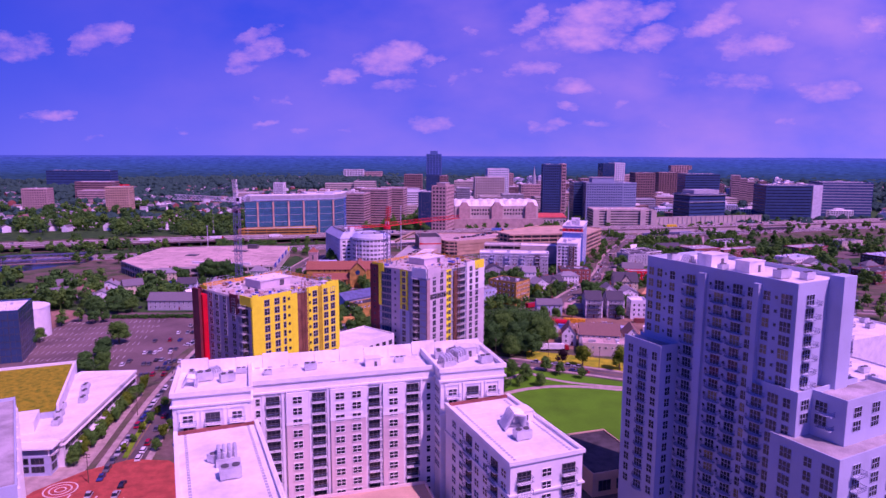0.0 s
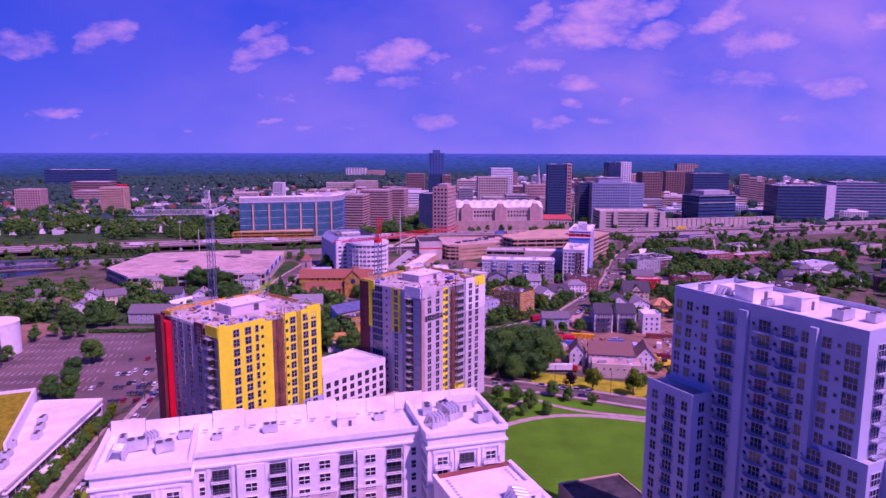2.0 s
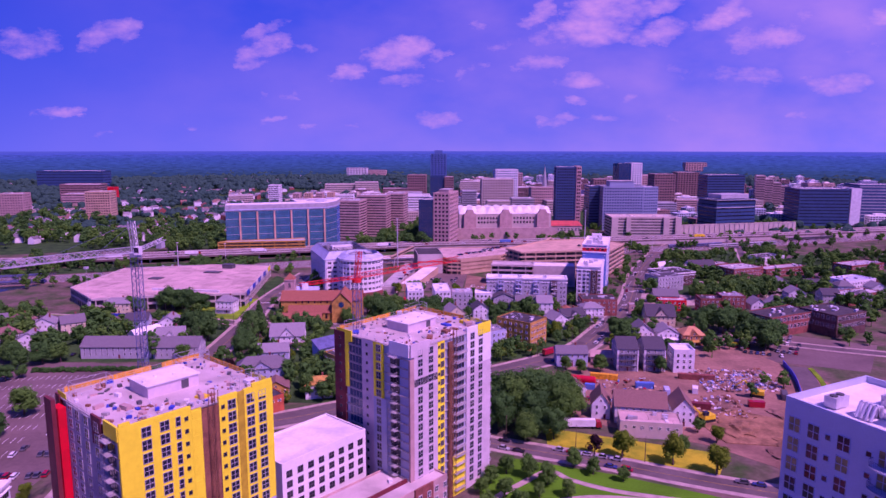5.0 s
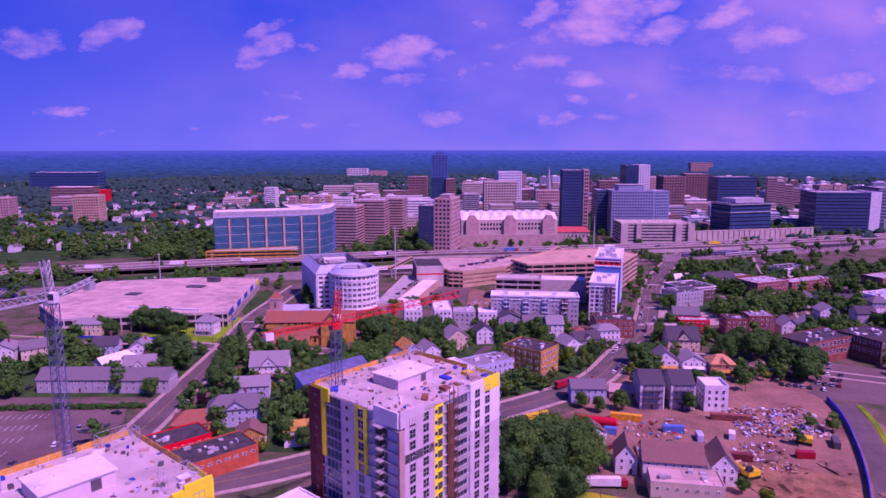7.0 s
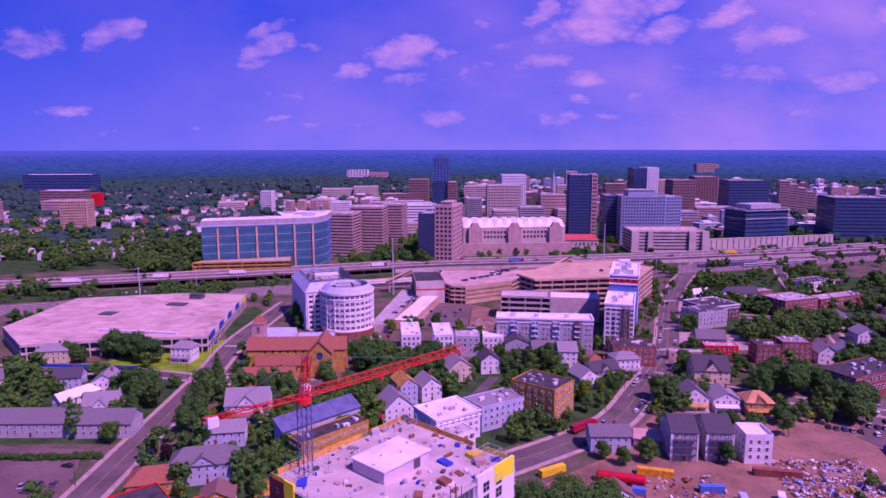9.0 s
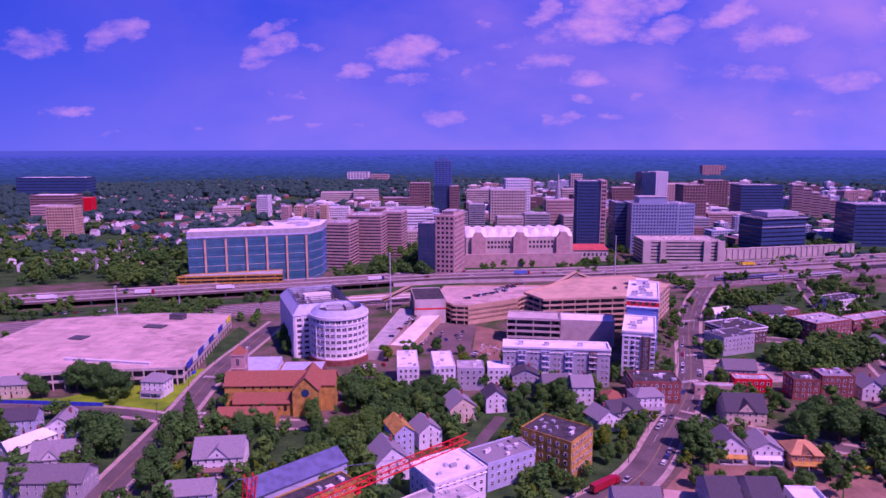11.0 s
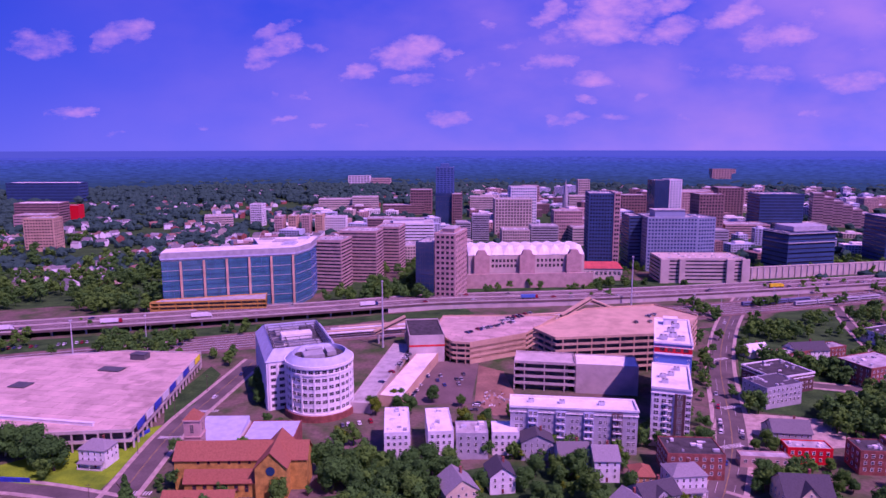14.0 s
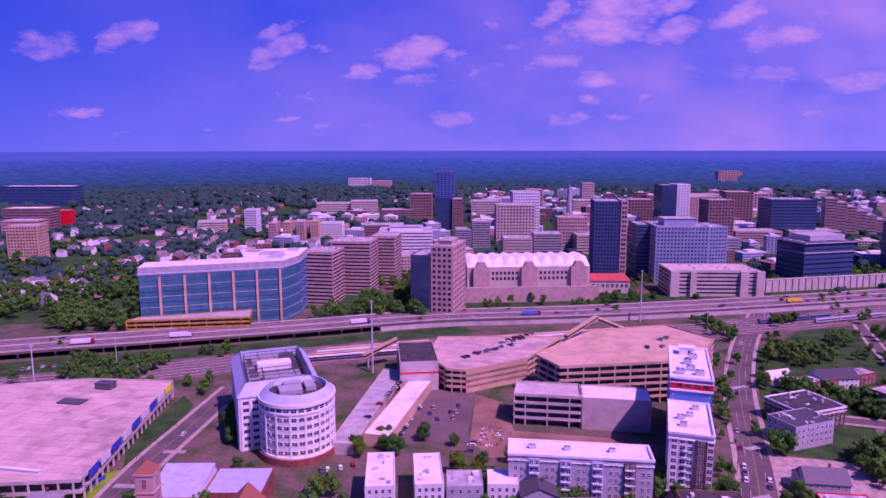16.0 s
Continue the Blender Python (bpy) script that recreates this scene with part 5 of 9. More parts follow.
# ---- tower cranes ----
def crane(x, y, zj, rz, jib, counter, paint, label, rise=0.0):
    root = base("tower_crane", label, "crane", x, y, 0, rz)
    s = 1.1

    def lattice(name, length, half, tall, m, material, step=2.4, label=""):
        bm = bmesh.new()
        corners = [(-half, 0), (half, 0), (0, tall)] if tall else [(-half, -half), (half, -half), (half, half), (-half, half)]
        n = int(length / step)
        for k in range(n):
            a, b = k * length / n, (k + 1) * length / n
            for i, c in enumerate(corners):
                d = corners[(i + 1) % len(corners)]
                beam(bm, m @ Vector((a, *c)), m @ Vector((b, *c)), 0.13)
                beam(bm, m @ Vector((a, *c)), m @ Vector((b, *d)), 0.07, 3)
                beam(bm, m @ Vector((a, *c)), m @ Vector((a, *d)), 0.06, 3)
        return part(name, bm, material, root, label)

    lattice("mast", zj, s, 0, pose(0, 0, 0, 0, -90, 0), STEELD, 2.2)
    lattice("jib", jib, 0.8, 1.7, pose(1.2, 0, zj + 0.8, 0, -rise, 0), paint)
    lattice("counter_jib", counter, 0.8, 0.9, pose(-1.2, 0, zj + 0.8, 0, -rise, 180), paint)
    lattice("tower_head", 9.5, 0.7, 0, pose(0, 0, zj + 0.6, 0, -83, 0), paint, 1.8)
    bm = bmesh.new()
    prism(bm, [(1.7 * math.cos(t), 1.7 * math.sin(t)) for t in (math.pi * 2 * i / 12 for i in range(12))], zj - 0.6, zj + 0.7)
    part("slewing_ring", bm, paint, root)
    bm = bmesh.new()
    box(bm, 0.6, 2.4, 0.9, 2.5, zj + 0.2, zj + 2.6)
    box(bm, 2.4, 2.45, 1.0, 2.4, zj + 0.9, zj + 2.4, 1)
    part("cab", bm, [SIDING, GLASS], root)
    bm = bmesh.new()
    box(bm, -counter - 0.4, -counter + 1.8, -0.9, 0.9, zj - 0.2, zj + 1.7)
    part("counterweight", bm, SIDING if paint is CRANER else GREYP, root)
    bm = bmesh.new()
    top = (-0.9, 0, zj + 10)
    for q in (jib * 0.35, jib * 0.75, -counter + 1):
        beam(bm, top, (q, 0, zj + 1.6 + max(q, 0) * math.tan(radians(rise))), 0.05, 3)
    part("stay_ropes", bm, STEELD, root)
    bm = bmesh.new()
    q = jib * 0.45
    beam(bm, (q, 0, zj + 0.6), (q, 0, zj - 9), 0.04, 3)
    box(bm, q - 0.5, q + 0.5, -0.4, 0.4, zj - 0.1, zj + 0.5)
    box(bm, q - 0.3, q + 0.3, -0.3, 0.3, zj - 10, zj - 9)
    part("hook_block", bm, paint, root)


crane(-94.5, 288, 88, -95, 52, 15, STEELG, "white lattice tower crane beside the unfinished tower", 5.0)
crane(-33.0, 317, 74.5, 42, 46, 21, CRANER, "red lattice tower crane on a steel mast", 1.0)

# ---- the middle distance: garages, offices, hotel, church ----
OCC = []   # (x, y, r): taken ground, kept clear of trees


def taken(x, y, r):
    OCC.append((x, y, r))


def inset(ring, t):
    n, out = len(ring), []
    for i in range(n):
        a, p, b = Vector(ring[i - 1]), Vector(ring[i]), Vector(ring[(i + 1) % n])
        u, v = (p - a).normalized(), (b - p).normalized()
        k = (Vector((-u.y, u.x)) + Vector((-v.y, v.x)))
        k /= max(0.4, k.length_squared / 2)
        q = p + k * t
        out.append((q.x, q.y))
    return out


def garage(name, label, ring, levels, st, wall, deck, top=1.0, solid=(), posts=6.0):
    """Open parking garage on a ring (counter-clockwise): decks, edge walls and columns."""
    cx, cy = sum(p[0] for p in ring) / len(ring), sum(p[1] for p in ring) / len(ring)
    root = base(name, label, "parking garage", cx, cy)
    ring = [(x - cx, y - cy) for x, y in ring]
    inner = inset(ring, 0.35)
    n = len(ring)
    # added dark block paints in the shade inside the open levels
    bm = bmesh.new()
    prism(bm, inset(ring, 3.5), 0, levels * st - 0.4)
    part("core", bm, DGREY, root)
    for k in range(1, levels + 1):
        bm = bmesh.new()
        prism(bm, inner, k * st - 0.35, k * st)
        part("deck", bm, deck if k == levels else CONC, root)
        for i in range(n):
            bm = bmesh.new()
            a, b, c, d = ring[i], ring[(i + 1) % n], inner[(i + 1) % n], inner[i]
            prism(bm, [a, b, c, d], k * st - 0.6, k * st + top)
            part("edge_wall", bm, wall, root)
    for i in range(n):
        a, b = Vector(ring[i]), Vector(ring[(i + 1) % n])
        c, d = Vector(inner[i]), Vector(inner[(i + 1) % n])
        if i in solid:
            bm = bmesh.new()
            prism(bm, [tuple(a), tuple(b), tuple(d), tuple(c)], 0, levels * st - 0.61)
            part("blank_wall", bm, wall, root)
            continue
        k = max(1, round((b - a).length / posts))
        t = (b - a).normalized()
        for j in range(k):
            p = c.lerp(d, (j + 0.5) / k)
            bm = bmesh.new()
            nx = Vector((-t.y, t.x))
            q = [p - t * 0.35 - nx * 0.3, p + t * 0.35 - nx * 0.3, p + t * 0.35 + nx * 0.5, p - t * 0.35 + nx * 0.5]
            prism(bm, [tuple(v) for v in q], 0, levels * st - 0.61)
            part("column", bm, wall, root)
    for x, y in ring:
        taken(cx + x * 0.6, cy + y * 0.6, 22)
    return root


garage("parking_deck", "wide weathered pink concrete parking deck", [(-300, 600), (-262, 560), (-240, 566), (-217, 573), (-187, 577), (-156.5, 581), (-170, 702), (-222, 704), (-298, 684)], 2, 5.0, CONCP, DECK, 1.0, (6, 7, 8))
bm = bmesh.new()
for i in range(9):
    f = i / 9
    a, b = Vector((-156.9, 588)).lerp(Vector((-169.6, 700)), f), Vector((-156.9, 588)).lerp(Vector((-169.6, 700)), f + 0.09)
    ribbon(bm, [tuple(a), tuple(b)], 0.25, 7.2, 11.0, 0.0, i % 2 if i < 8 else 2)
r = base("mural_wall", "blue, white and yellow painted panels along a deck edge", "mural", -163, 648)
ob = part("mural", bm, [BLUETARP, SIDING, YELLOW], r)
ob.matrix_parent_inverse = r.matrix_world.inverted()
for (x, y, w, d, h, m_) in ((-205, 690, 10, 6, 13.5, DGREY), (-212, 668, 14, 7, 10.6, DGREY), (-250, 640, 10, 8, 10.4, DGREY), (-205, 590, 55, 1.2, 11.6, SIDING)):
    bm = bmesh.new()
    box(bm, -w / 2, w / 2, -d / 2, d / 2, 10.0, h)
    box(bm, -w / 2 - 0.3, w / 2 + 0.3, -d / 2 - 0.3, d / 2 + 0.3, h, h + 0.25)
    q = base("deck_kiosk", "low box structure on the parking deck", "stair head", x, y, 0, -8)
    part("body", bm, m_, q)

garage("concrete_garage", "pale concrete parking garage with three open levels", [(34, 668), (70, 663.5), (72, 683.5), (37, 688)], 4, 4.3, CONCP, CONCP, 1.0, (1, 2, 3), 12)
root = base("garage_annex", "blank grey concrete garage end with a white roof", "building", 70.3, 663.2, 0, -7)
shell(root, 36, 20, 17.2, CONCP, ROOFW, 0.8)
taken(50, 675, 26), taken(90, 672, 22)
garage("tan_garage", "tan concrete parking garage with stacked open decks", [(50, 715), (62, 692), (128, 703), (142, 694), (172, 752), (150, 785), (95, 770)], 6, 4.1, TAN, TAN, 1.0, (), 9)
garage("station_garage", "concrete station garage with cars on its roof", [(-18, 744), (-4, 716), (8, 714), (48, 738), (78, 790), (-12, 786)], 4, 3.6, TAN, DECK, 1.0, (2,), 8)
root = base("garage_ramp", "raised grey parking ramp beside an office", "parking ramp", -60, 630, 0, -7)
shell(root, 13, 112, 5.2, CONCP, CONC, 0.9)
root = base("covered_ramp", "long ramp with a smooth pale roof", "parking ramp", -44.5, 640, 0, -12)
shell(root, 14, 105, 6.0, TAN, ROOFW, 0.5)
taken(-50, 660, 20), taken(-40, 690, 20), taken(-40, 720, 20)
root = base("station_box", "dark station building with a pink band", "station", -33, 716, 0, 8)
shell(root, 24, 44, 18.0, CONCP, ROOFD, 1.0, 0.4)
bm = bmesh.new()
box(bm, -0.1, 24.1, -0.12, 0, 11, 12.2)
part("pink_band", bm, CRANER, root)
bm = bmesh.new()
box(bm, -0.15, 0, 0.2, 43.8, 2, 18)
part("dark_cladding", bm, DGREY, root)
# covered platforms and footbridges
for i in range(4):
    q = base("platform_canopy", "long tan platform canopy beside the tracks", "canopy", -110 + i * 5, 768 + i * 7.5, 0, 17)
    bm = bmesh.new()
    box(bm, 0, 78, -1.6, 1.6, 4.0, 4.4)
    part("roof", bm, TAN if i % 2 else ROOFW, q)
    for k in range(10):
        bm = bmesh.new()
        box(bm, 3 + k * 8, 3.4 + k * 8, -0.2, 0.2, 0.3, 4.0)
        part("post", bm, STEELD, q)
    q = base("platform_canopy", "long tan platform canopy beside the tracks", "canopy", 10 + i * 4, 800 + i * 7.5, 0, 15)
    bm = bmesh.new()
    box(bm, 0, 120, -1.6, 1.6, 4.0, 4.4)
    part("roof", bm, TAN if i % 2 else ROOFW, q)
    for k in range(12):
        bm = bmesh.new()
        box(bm, 3 + k * 10, 3.4 + k * 10, -0.2, 0.2, 0.3, 4.0)
        part("post", bm, STEELD, q)
for x, y, rz, l, sl in ((-62, 760, 20, 26, 22), (-36, 768, -4, 18, 0), (84, 812, 35, 34, 18), (110, 832, -10, 30, -20)):
    q = base("footbridge", "enclosed footbridge with a pale stepped roof", "footbridge", x, y, 0, rz)
    bm = bmesh.new()
    m = pose(0, 0, 7 if sl >= 0 else 16, 0, -sl, 0)
    box(bm, 0, l, -1.8, 1.8, 0, 3.0, 0, m)
    box(bm, 0, l, -1.85, 1.85, 0.9, 2.0, 1, m)
    part("span", bm, [TAN, GLASS], q)
    bm = bmesh.new()
    for u in (2, l - 3):
        box(bm, u, u + 1, -1.2, 1.2, 0, 6.9 if sl >= 0 else 6)
    part("support", bm, CONC, q)


# ---- round-fronted office ----
def round_office():
    root = base("round_office", "white office block with a round glazed drum and blue metal roof", "office building", -105, 631, 0, 22)
    H = 27.5
    shell(root, 42, 64, H, TRIM, ROOFD, 0.4)
    # metal roof sloping up to the rim of an open plant well
    lo = [(-0.6, -0.6), (42.6, -0.6), (42.6, 64.6), (-0.6, 64.6)]
    hi = inset(lo, 5.2)
    bm = bmesh.new()
    a, b, c = [bm.verts.new((*p, H + 0.41)) for p in lo], [bm.verts.new((*p, H + 6.4)) for p in hi], [bm.verts.new((*p, H + 0.2)) for p in inset(hi, 0.6)]
    for i in range(4):
        k = (i + 1) % 4
        bm.faces.new((a[i], a[k], b[k], b[i]))
        bm.faces.new((b[i], b[k], c[k], c[i]))
    part("mansard_roof", bm, SIDINGB, root, "pale blue metal roof round an open plant well")
    bm = bmesh.new()
    for i in range(4):
        p, q = hi[i], hi[(i + 1) % 4]
        beam(bm, (*p, H + 7.2), (*q, H + 7.2), 0.12)
        for k in range(13):
            s = Vector(p).lerp(Vector(q), k / 12)
            beam(bm, (*s, H + 6.2), (*s, H + 7.2), 0.08)
    part("roof_rail", bm, DGREY, root)
    for x0, x1, y0, y1, z, m_, nm in ((12, 30, 28, 36, 7.0, TRIM, "plant_box"), (14, 33, 12, 22, 4.6, GREYP, "cooling_grating"), (10, 24, 40, 52, 5.0, GREYP, "cooling_grating"), (26, 34, 38, 56, 4.0, DGREY, "plant_box")):
        bm = bmesh.new()
        box(bm, x0, x1, y0, y1, H + 0.2, H + z)
        for k in range(int((x1 - x0) / 2)):
            box(bm, x0 + 0.6 + 2 * k, x0 + 1.5 + 2 * k, y0 + 0.5, y1 - 0.5, H + z, H + z + 0.3)
        part(nm, bm, m_, root)
    w, wd = window_mesh(3.6, 2.0, TRIM, None, 2, 0), window_mesh(2.7, 2.0, TRIM, None, 1, 1)
    zs = [H - 2.6 - 3.7 * k for k in range(7)]
    windows(root, "f", 42, 64, [3.7, 8.2], zs, window_mesh(3.0, 2.0, TRIM, None, 2, 0))
    windows(root, "l", 42, 64, spread(2, 62, 12), zs, w)
    windows(root, "r", 42, 64, spread(14, 62, 9), zs, w)
    for face, us in (("f", (1.4, 6, 10.5)), ("l", [2 + 5 * i for i in range(13)])):
        for u in us:
            bm = bmesh.new()
            box(bm, u - 0.4, u + 0.4, -0.7, 0, 0, H, 0, on_face(root, face, 42, 64, 0, 0))
            part("pilaster", bm, TRIM, root)
    # steel frames over the plant well
    bm = bmesh.new()
    for k in range(9):
        y_ = 8 + 6 * k
        beam(bm, (6, y_, H + 6.0), (36, y_, H + 6.0), 0.22)
        for x_ in (6, 14, 22, 30, 36):
            beam(bm, (x_, y_, H + 0.3), (x_, y_, H + 6.0), 0.16)
    for x_ in (6, 14, 30, 36):
        beam(bm, (x_, 8, H + 6.1), (x_, 56, H + 6.1), 0.22)
    part("plant_frame", bm, DGREY, root, "dark steel frame over the plant well")
    for k in range(5):
        bm = bmesh.new()
        box(bm, 7, 12.5, 10 + 9 * k, 15.5 + 9 * k, H + 0.2, H + 3.4)
        box(bm, 7.4, 12.1, 10.4 + 9 * k, 15.1 + 9 * k, H + 3.4, H + 3.6, 1)
        part("cooling_unit", bm, [STEELG, DGREY], root)
    # the drum
    cx, cy, R = 28.0, -7.5, 18.0
    arc = [(cx + R * math.cos(t), cy + R * math.sin(t)) for t in (2 * math.pi * i / 40 for i in range(40))]
    bm = bmesh.new()
    prism(bm, arc, 0, 29)
    part("drum", bm, TRIM, root)
    bm = bmesh.new()
    prism(bm, [(cx + (R + 1.6) * math.cos(t), cy + (R + 1.6) * math.sin(t)) for t in (2 * math.pi * i / 40 for i in range(40))], 0, 3.6)
    part("drum_plinth", bm, BRICK, root, "pink brick plinth")
    for z0, z1, o in ((25.4, 26.2, 0.5), (29.0, 30.6, 0.9), (3.6, 4.4, 0.8)):
        bm = bmesh.new()
        prism(bm, [(cx + (R + o) * math.cos(t), cy + (R + o) * math.sin(t)) for t in (2 * math.pi * i / 40 for i in range(40))], z0, z1)
        part("drum_cornice", bm, TRIM, root)
    bm = bmesh.new()
    rows = [[bm.verts.new((cx + q * math.cos(t), cy + q * math.sin(t), z)) for t in (2 * math.pi * i / 40 for i in range(40))] for q, z in ((R + 0.4, 30.6), (R - 3.2, 34.0), (R - 3.7, 34.0), (R - 3.7, 31.2))]
    for a, b in zip(rows, rows[1:]):
        for i in range(40):
            bm.faces.new((a[i], a[(i + 1) % 40], b[(i + 1) % 40], b[i]))
    part("drum_roof", bm, SIDINGB, root, "curved pale blue metal roof")
    bm = bmesh.new()
    prism(bm, [(cx + (R - 3.8) * math.cos(t), cy + (R - 3.8) * math.sin(t)) for t in (2 * math.pi * i / 32 for i in range(32))], 29.1, 31.3)
    part("drum_deck", bm, ROOFD, root)
    for x0, x1, y0, y1 in ((-9, 2, -6, 3), (4, 9, -3, 7), (-6, 3, 5, 9)):
        bm = bmesh.new()
        box(bm, cx + x0, cx + x1, cy + y0, cy + y1, 31.3, 33.6)
        part("drum_plant", bm, GREYP, root)
    for i in range(20):
        t = math.pi * (0.86 + i * 0.063)
        for z in (27.4, 22.9, 18.9, 14.9, 10.9, 6.4):
            put("window", wd, root, pose(cx + R * math.cos(t), cy + R * math.sin(t), z, 0, 0, math.degrees(t) + 90))
        if i % 2 == 0:
            t += 0.099
            bm = bmesh.new()
            box(bm, -0.55, 0.55, -0.5, 0.1, 4.4, 25.4, 0, pose(cx + R * math.cos(t), cy + R * math.sin(t), 0, 0, 0, math.degrees(t) + 90))
            part("pilaster", bm, TRIM, root)
    for u, v in ((21, 10), (21, 30), (21, 50), (28, -10)):
        taken(*local(-105, 631, 22, u, v), 28)


round_office()


# ---- long white apartments, hotel slab ----
root = base("long_apartment_block", "long white apartment block with blue-grey bays", "apartment building", 26, 588, 0, -5)
shell(root, 60, 14, 21.0, SIDINGG, ROOFW, 1.2, 0.4, TRIM)
wa = window_mesh(1.5, 1.9, TRIM, None, 1, 1)
for i in range(9):
    u = 3 + i * 6.6
    if i % 2:
        bm = bmesh.new()
        box(bm, u - 1.2, u + 3.6, -0.7, 0, 0, 20.4)
        part("bay", bm, SIDINGB if i < 7 else BRICKD, root)
    for k in range(6):
        put("window", wa, root, pose(u, -0.7 if i % 2 else 0, 18.9 - 3.4 * k))
        put("window", wa, root, pose(u + 2.4, -0.7 if i % 2 else 0, 18.9 - 3.4 * k))
        if i % 2:
            put("balcony", balcony_mesh(4.2, 1.1, TRIM, STEELD), root, pose(u + 1.2, -0.7, 17.7 - 3.4 * k))
windows(root, "r", 60, 14, [3, 7, 11], [18.9 - 3.4 * k for k in range(6)], wa)
for u in (10, 25, 44):
    plant("unit", *local(26, 588, -5, u, 8), 21.12, 0, 0.9)
for u in (8, 22, 36, 52):
    taken(*local(26, 588, -5, u, 7), 11)

root = base("hotel_slab", "white apartment slab with a red-brown brick bay", "apartment building", 95, 594, 0, -16)
shell(root, 18, 38, 29.0, WHITE, ROOFW, 1.2, 0.4, TRIM)
bm = bmesh.new()
box(bm, 10.5, 15.5, -0.6, 0, 0, 27.5)
part("brick_bay", bm, BRICKD, root)
bm = bmesh.new()
box(bm, -0.5, 18.5, -0.9, 0, 0, 3.2)
part("plinth", bm, CONCP, root)
for k in range(8):
    for u, o in ((2.2, 0), (5.6, 0), (8.6, 0), (13, 0.6), (16.8, 0)):
        put("window", window_mesh(2.2, 2.0, TRIM, None, 1, 1), root, pose(u, -o, 26.5 - 3.1 * k))
    if k:
        put("balcony", balcony_mesh(2.6, 1.0, TRIM, STEELD), root, pose(7, 0, 25.4 - 3.1 * k))
windows(root, "l", 18, 38, spread(1, 37, 9), [26.5 - 3.1 * k for k in range(8)], window_mesh(1.6, 2.0, TRIM, None, 1, 1))
windows(root, "r", 18, 38, spread(1, 37, 9), [26.5 - 3.1 * k for k in range(8)], window_mesh(1.6, 2.0, TRIM, None, 1, 1))
for u, v in ((6, 10), (9, 22), (12, 31), (5, 18)):
    plant("unit", *local(95, 594, -16, u, v), 29.12, -16, 1.0)
root = base("hotel_tower", "blue panelled hotel slab with a red glazed top", "hotel", *local(95, 594, -16, 0.6, 38.2), 0, -16)
shell(root, 19, 52, 41.0, HBLUE, ROOFW, 0.9, 0.4, TRIM)
bm = bmesh.new()
box(bm, -0.15, 19.15, -0.2, 0, 36.2, 39.6)
part("red_band", bm, RED, root)
bm = bmesh.new()
box(bm, -0.3, 19.3, -0.7, 0, 35.2, 36.1)
part("ledge", bm, TRIM, root)
for u in (1.4, 17.4):
    windows(root, "f", 19, 52, [u], [33 - 2.1 * k for k in range(3)], window_mesh(1.2, 0.5, TRIM, None, 0, 0))
windows(root, "f", 19, 52, [4, 8, 12, 16], [38], window_mesh(2.6, 2.2, RED, None, 2, 0), out=0.2)
for f in "lr":
    windows(root, f, 19, 52, spread(1, 51, 14), [37.6 - 3.1 * k for k in range(11)], window_mesh(1.8, 1.8, TRIM, None, 1, 0))
for u, v in ((5, 8), (10, 14), (14, 8), (9, 24), (12, 34)):
    plant("unit", *local(95, 594, -16, u, v + 38), 41.12, -16, 1.3)
plant("house", *local(95, 594, -16, 9, 80), 41.12, -16, 1.2)
for v in (8, 24, 42, 60, 78):
    taken(*local(95, 594, -16, 9, v), 13)


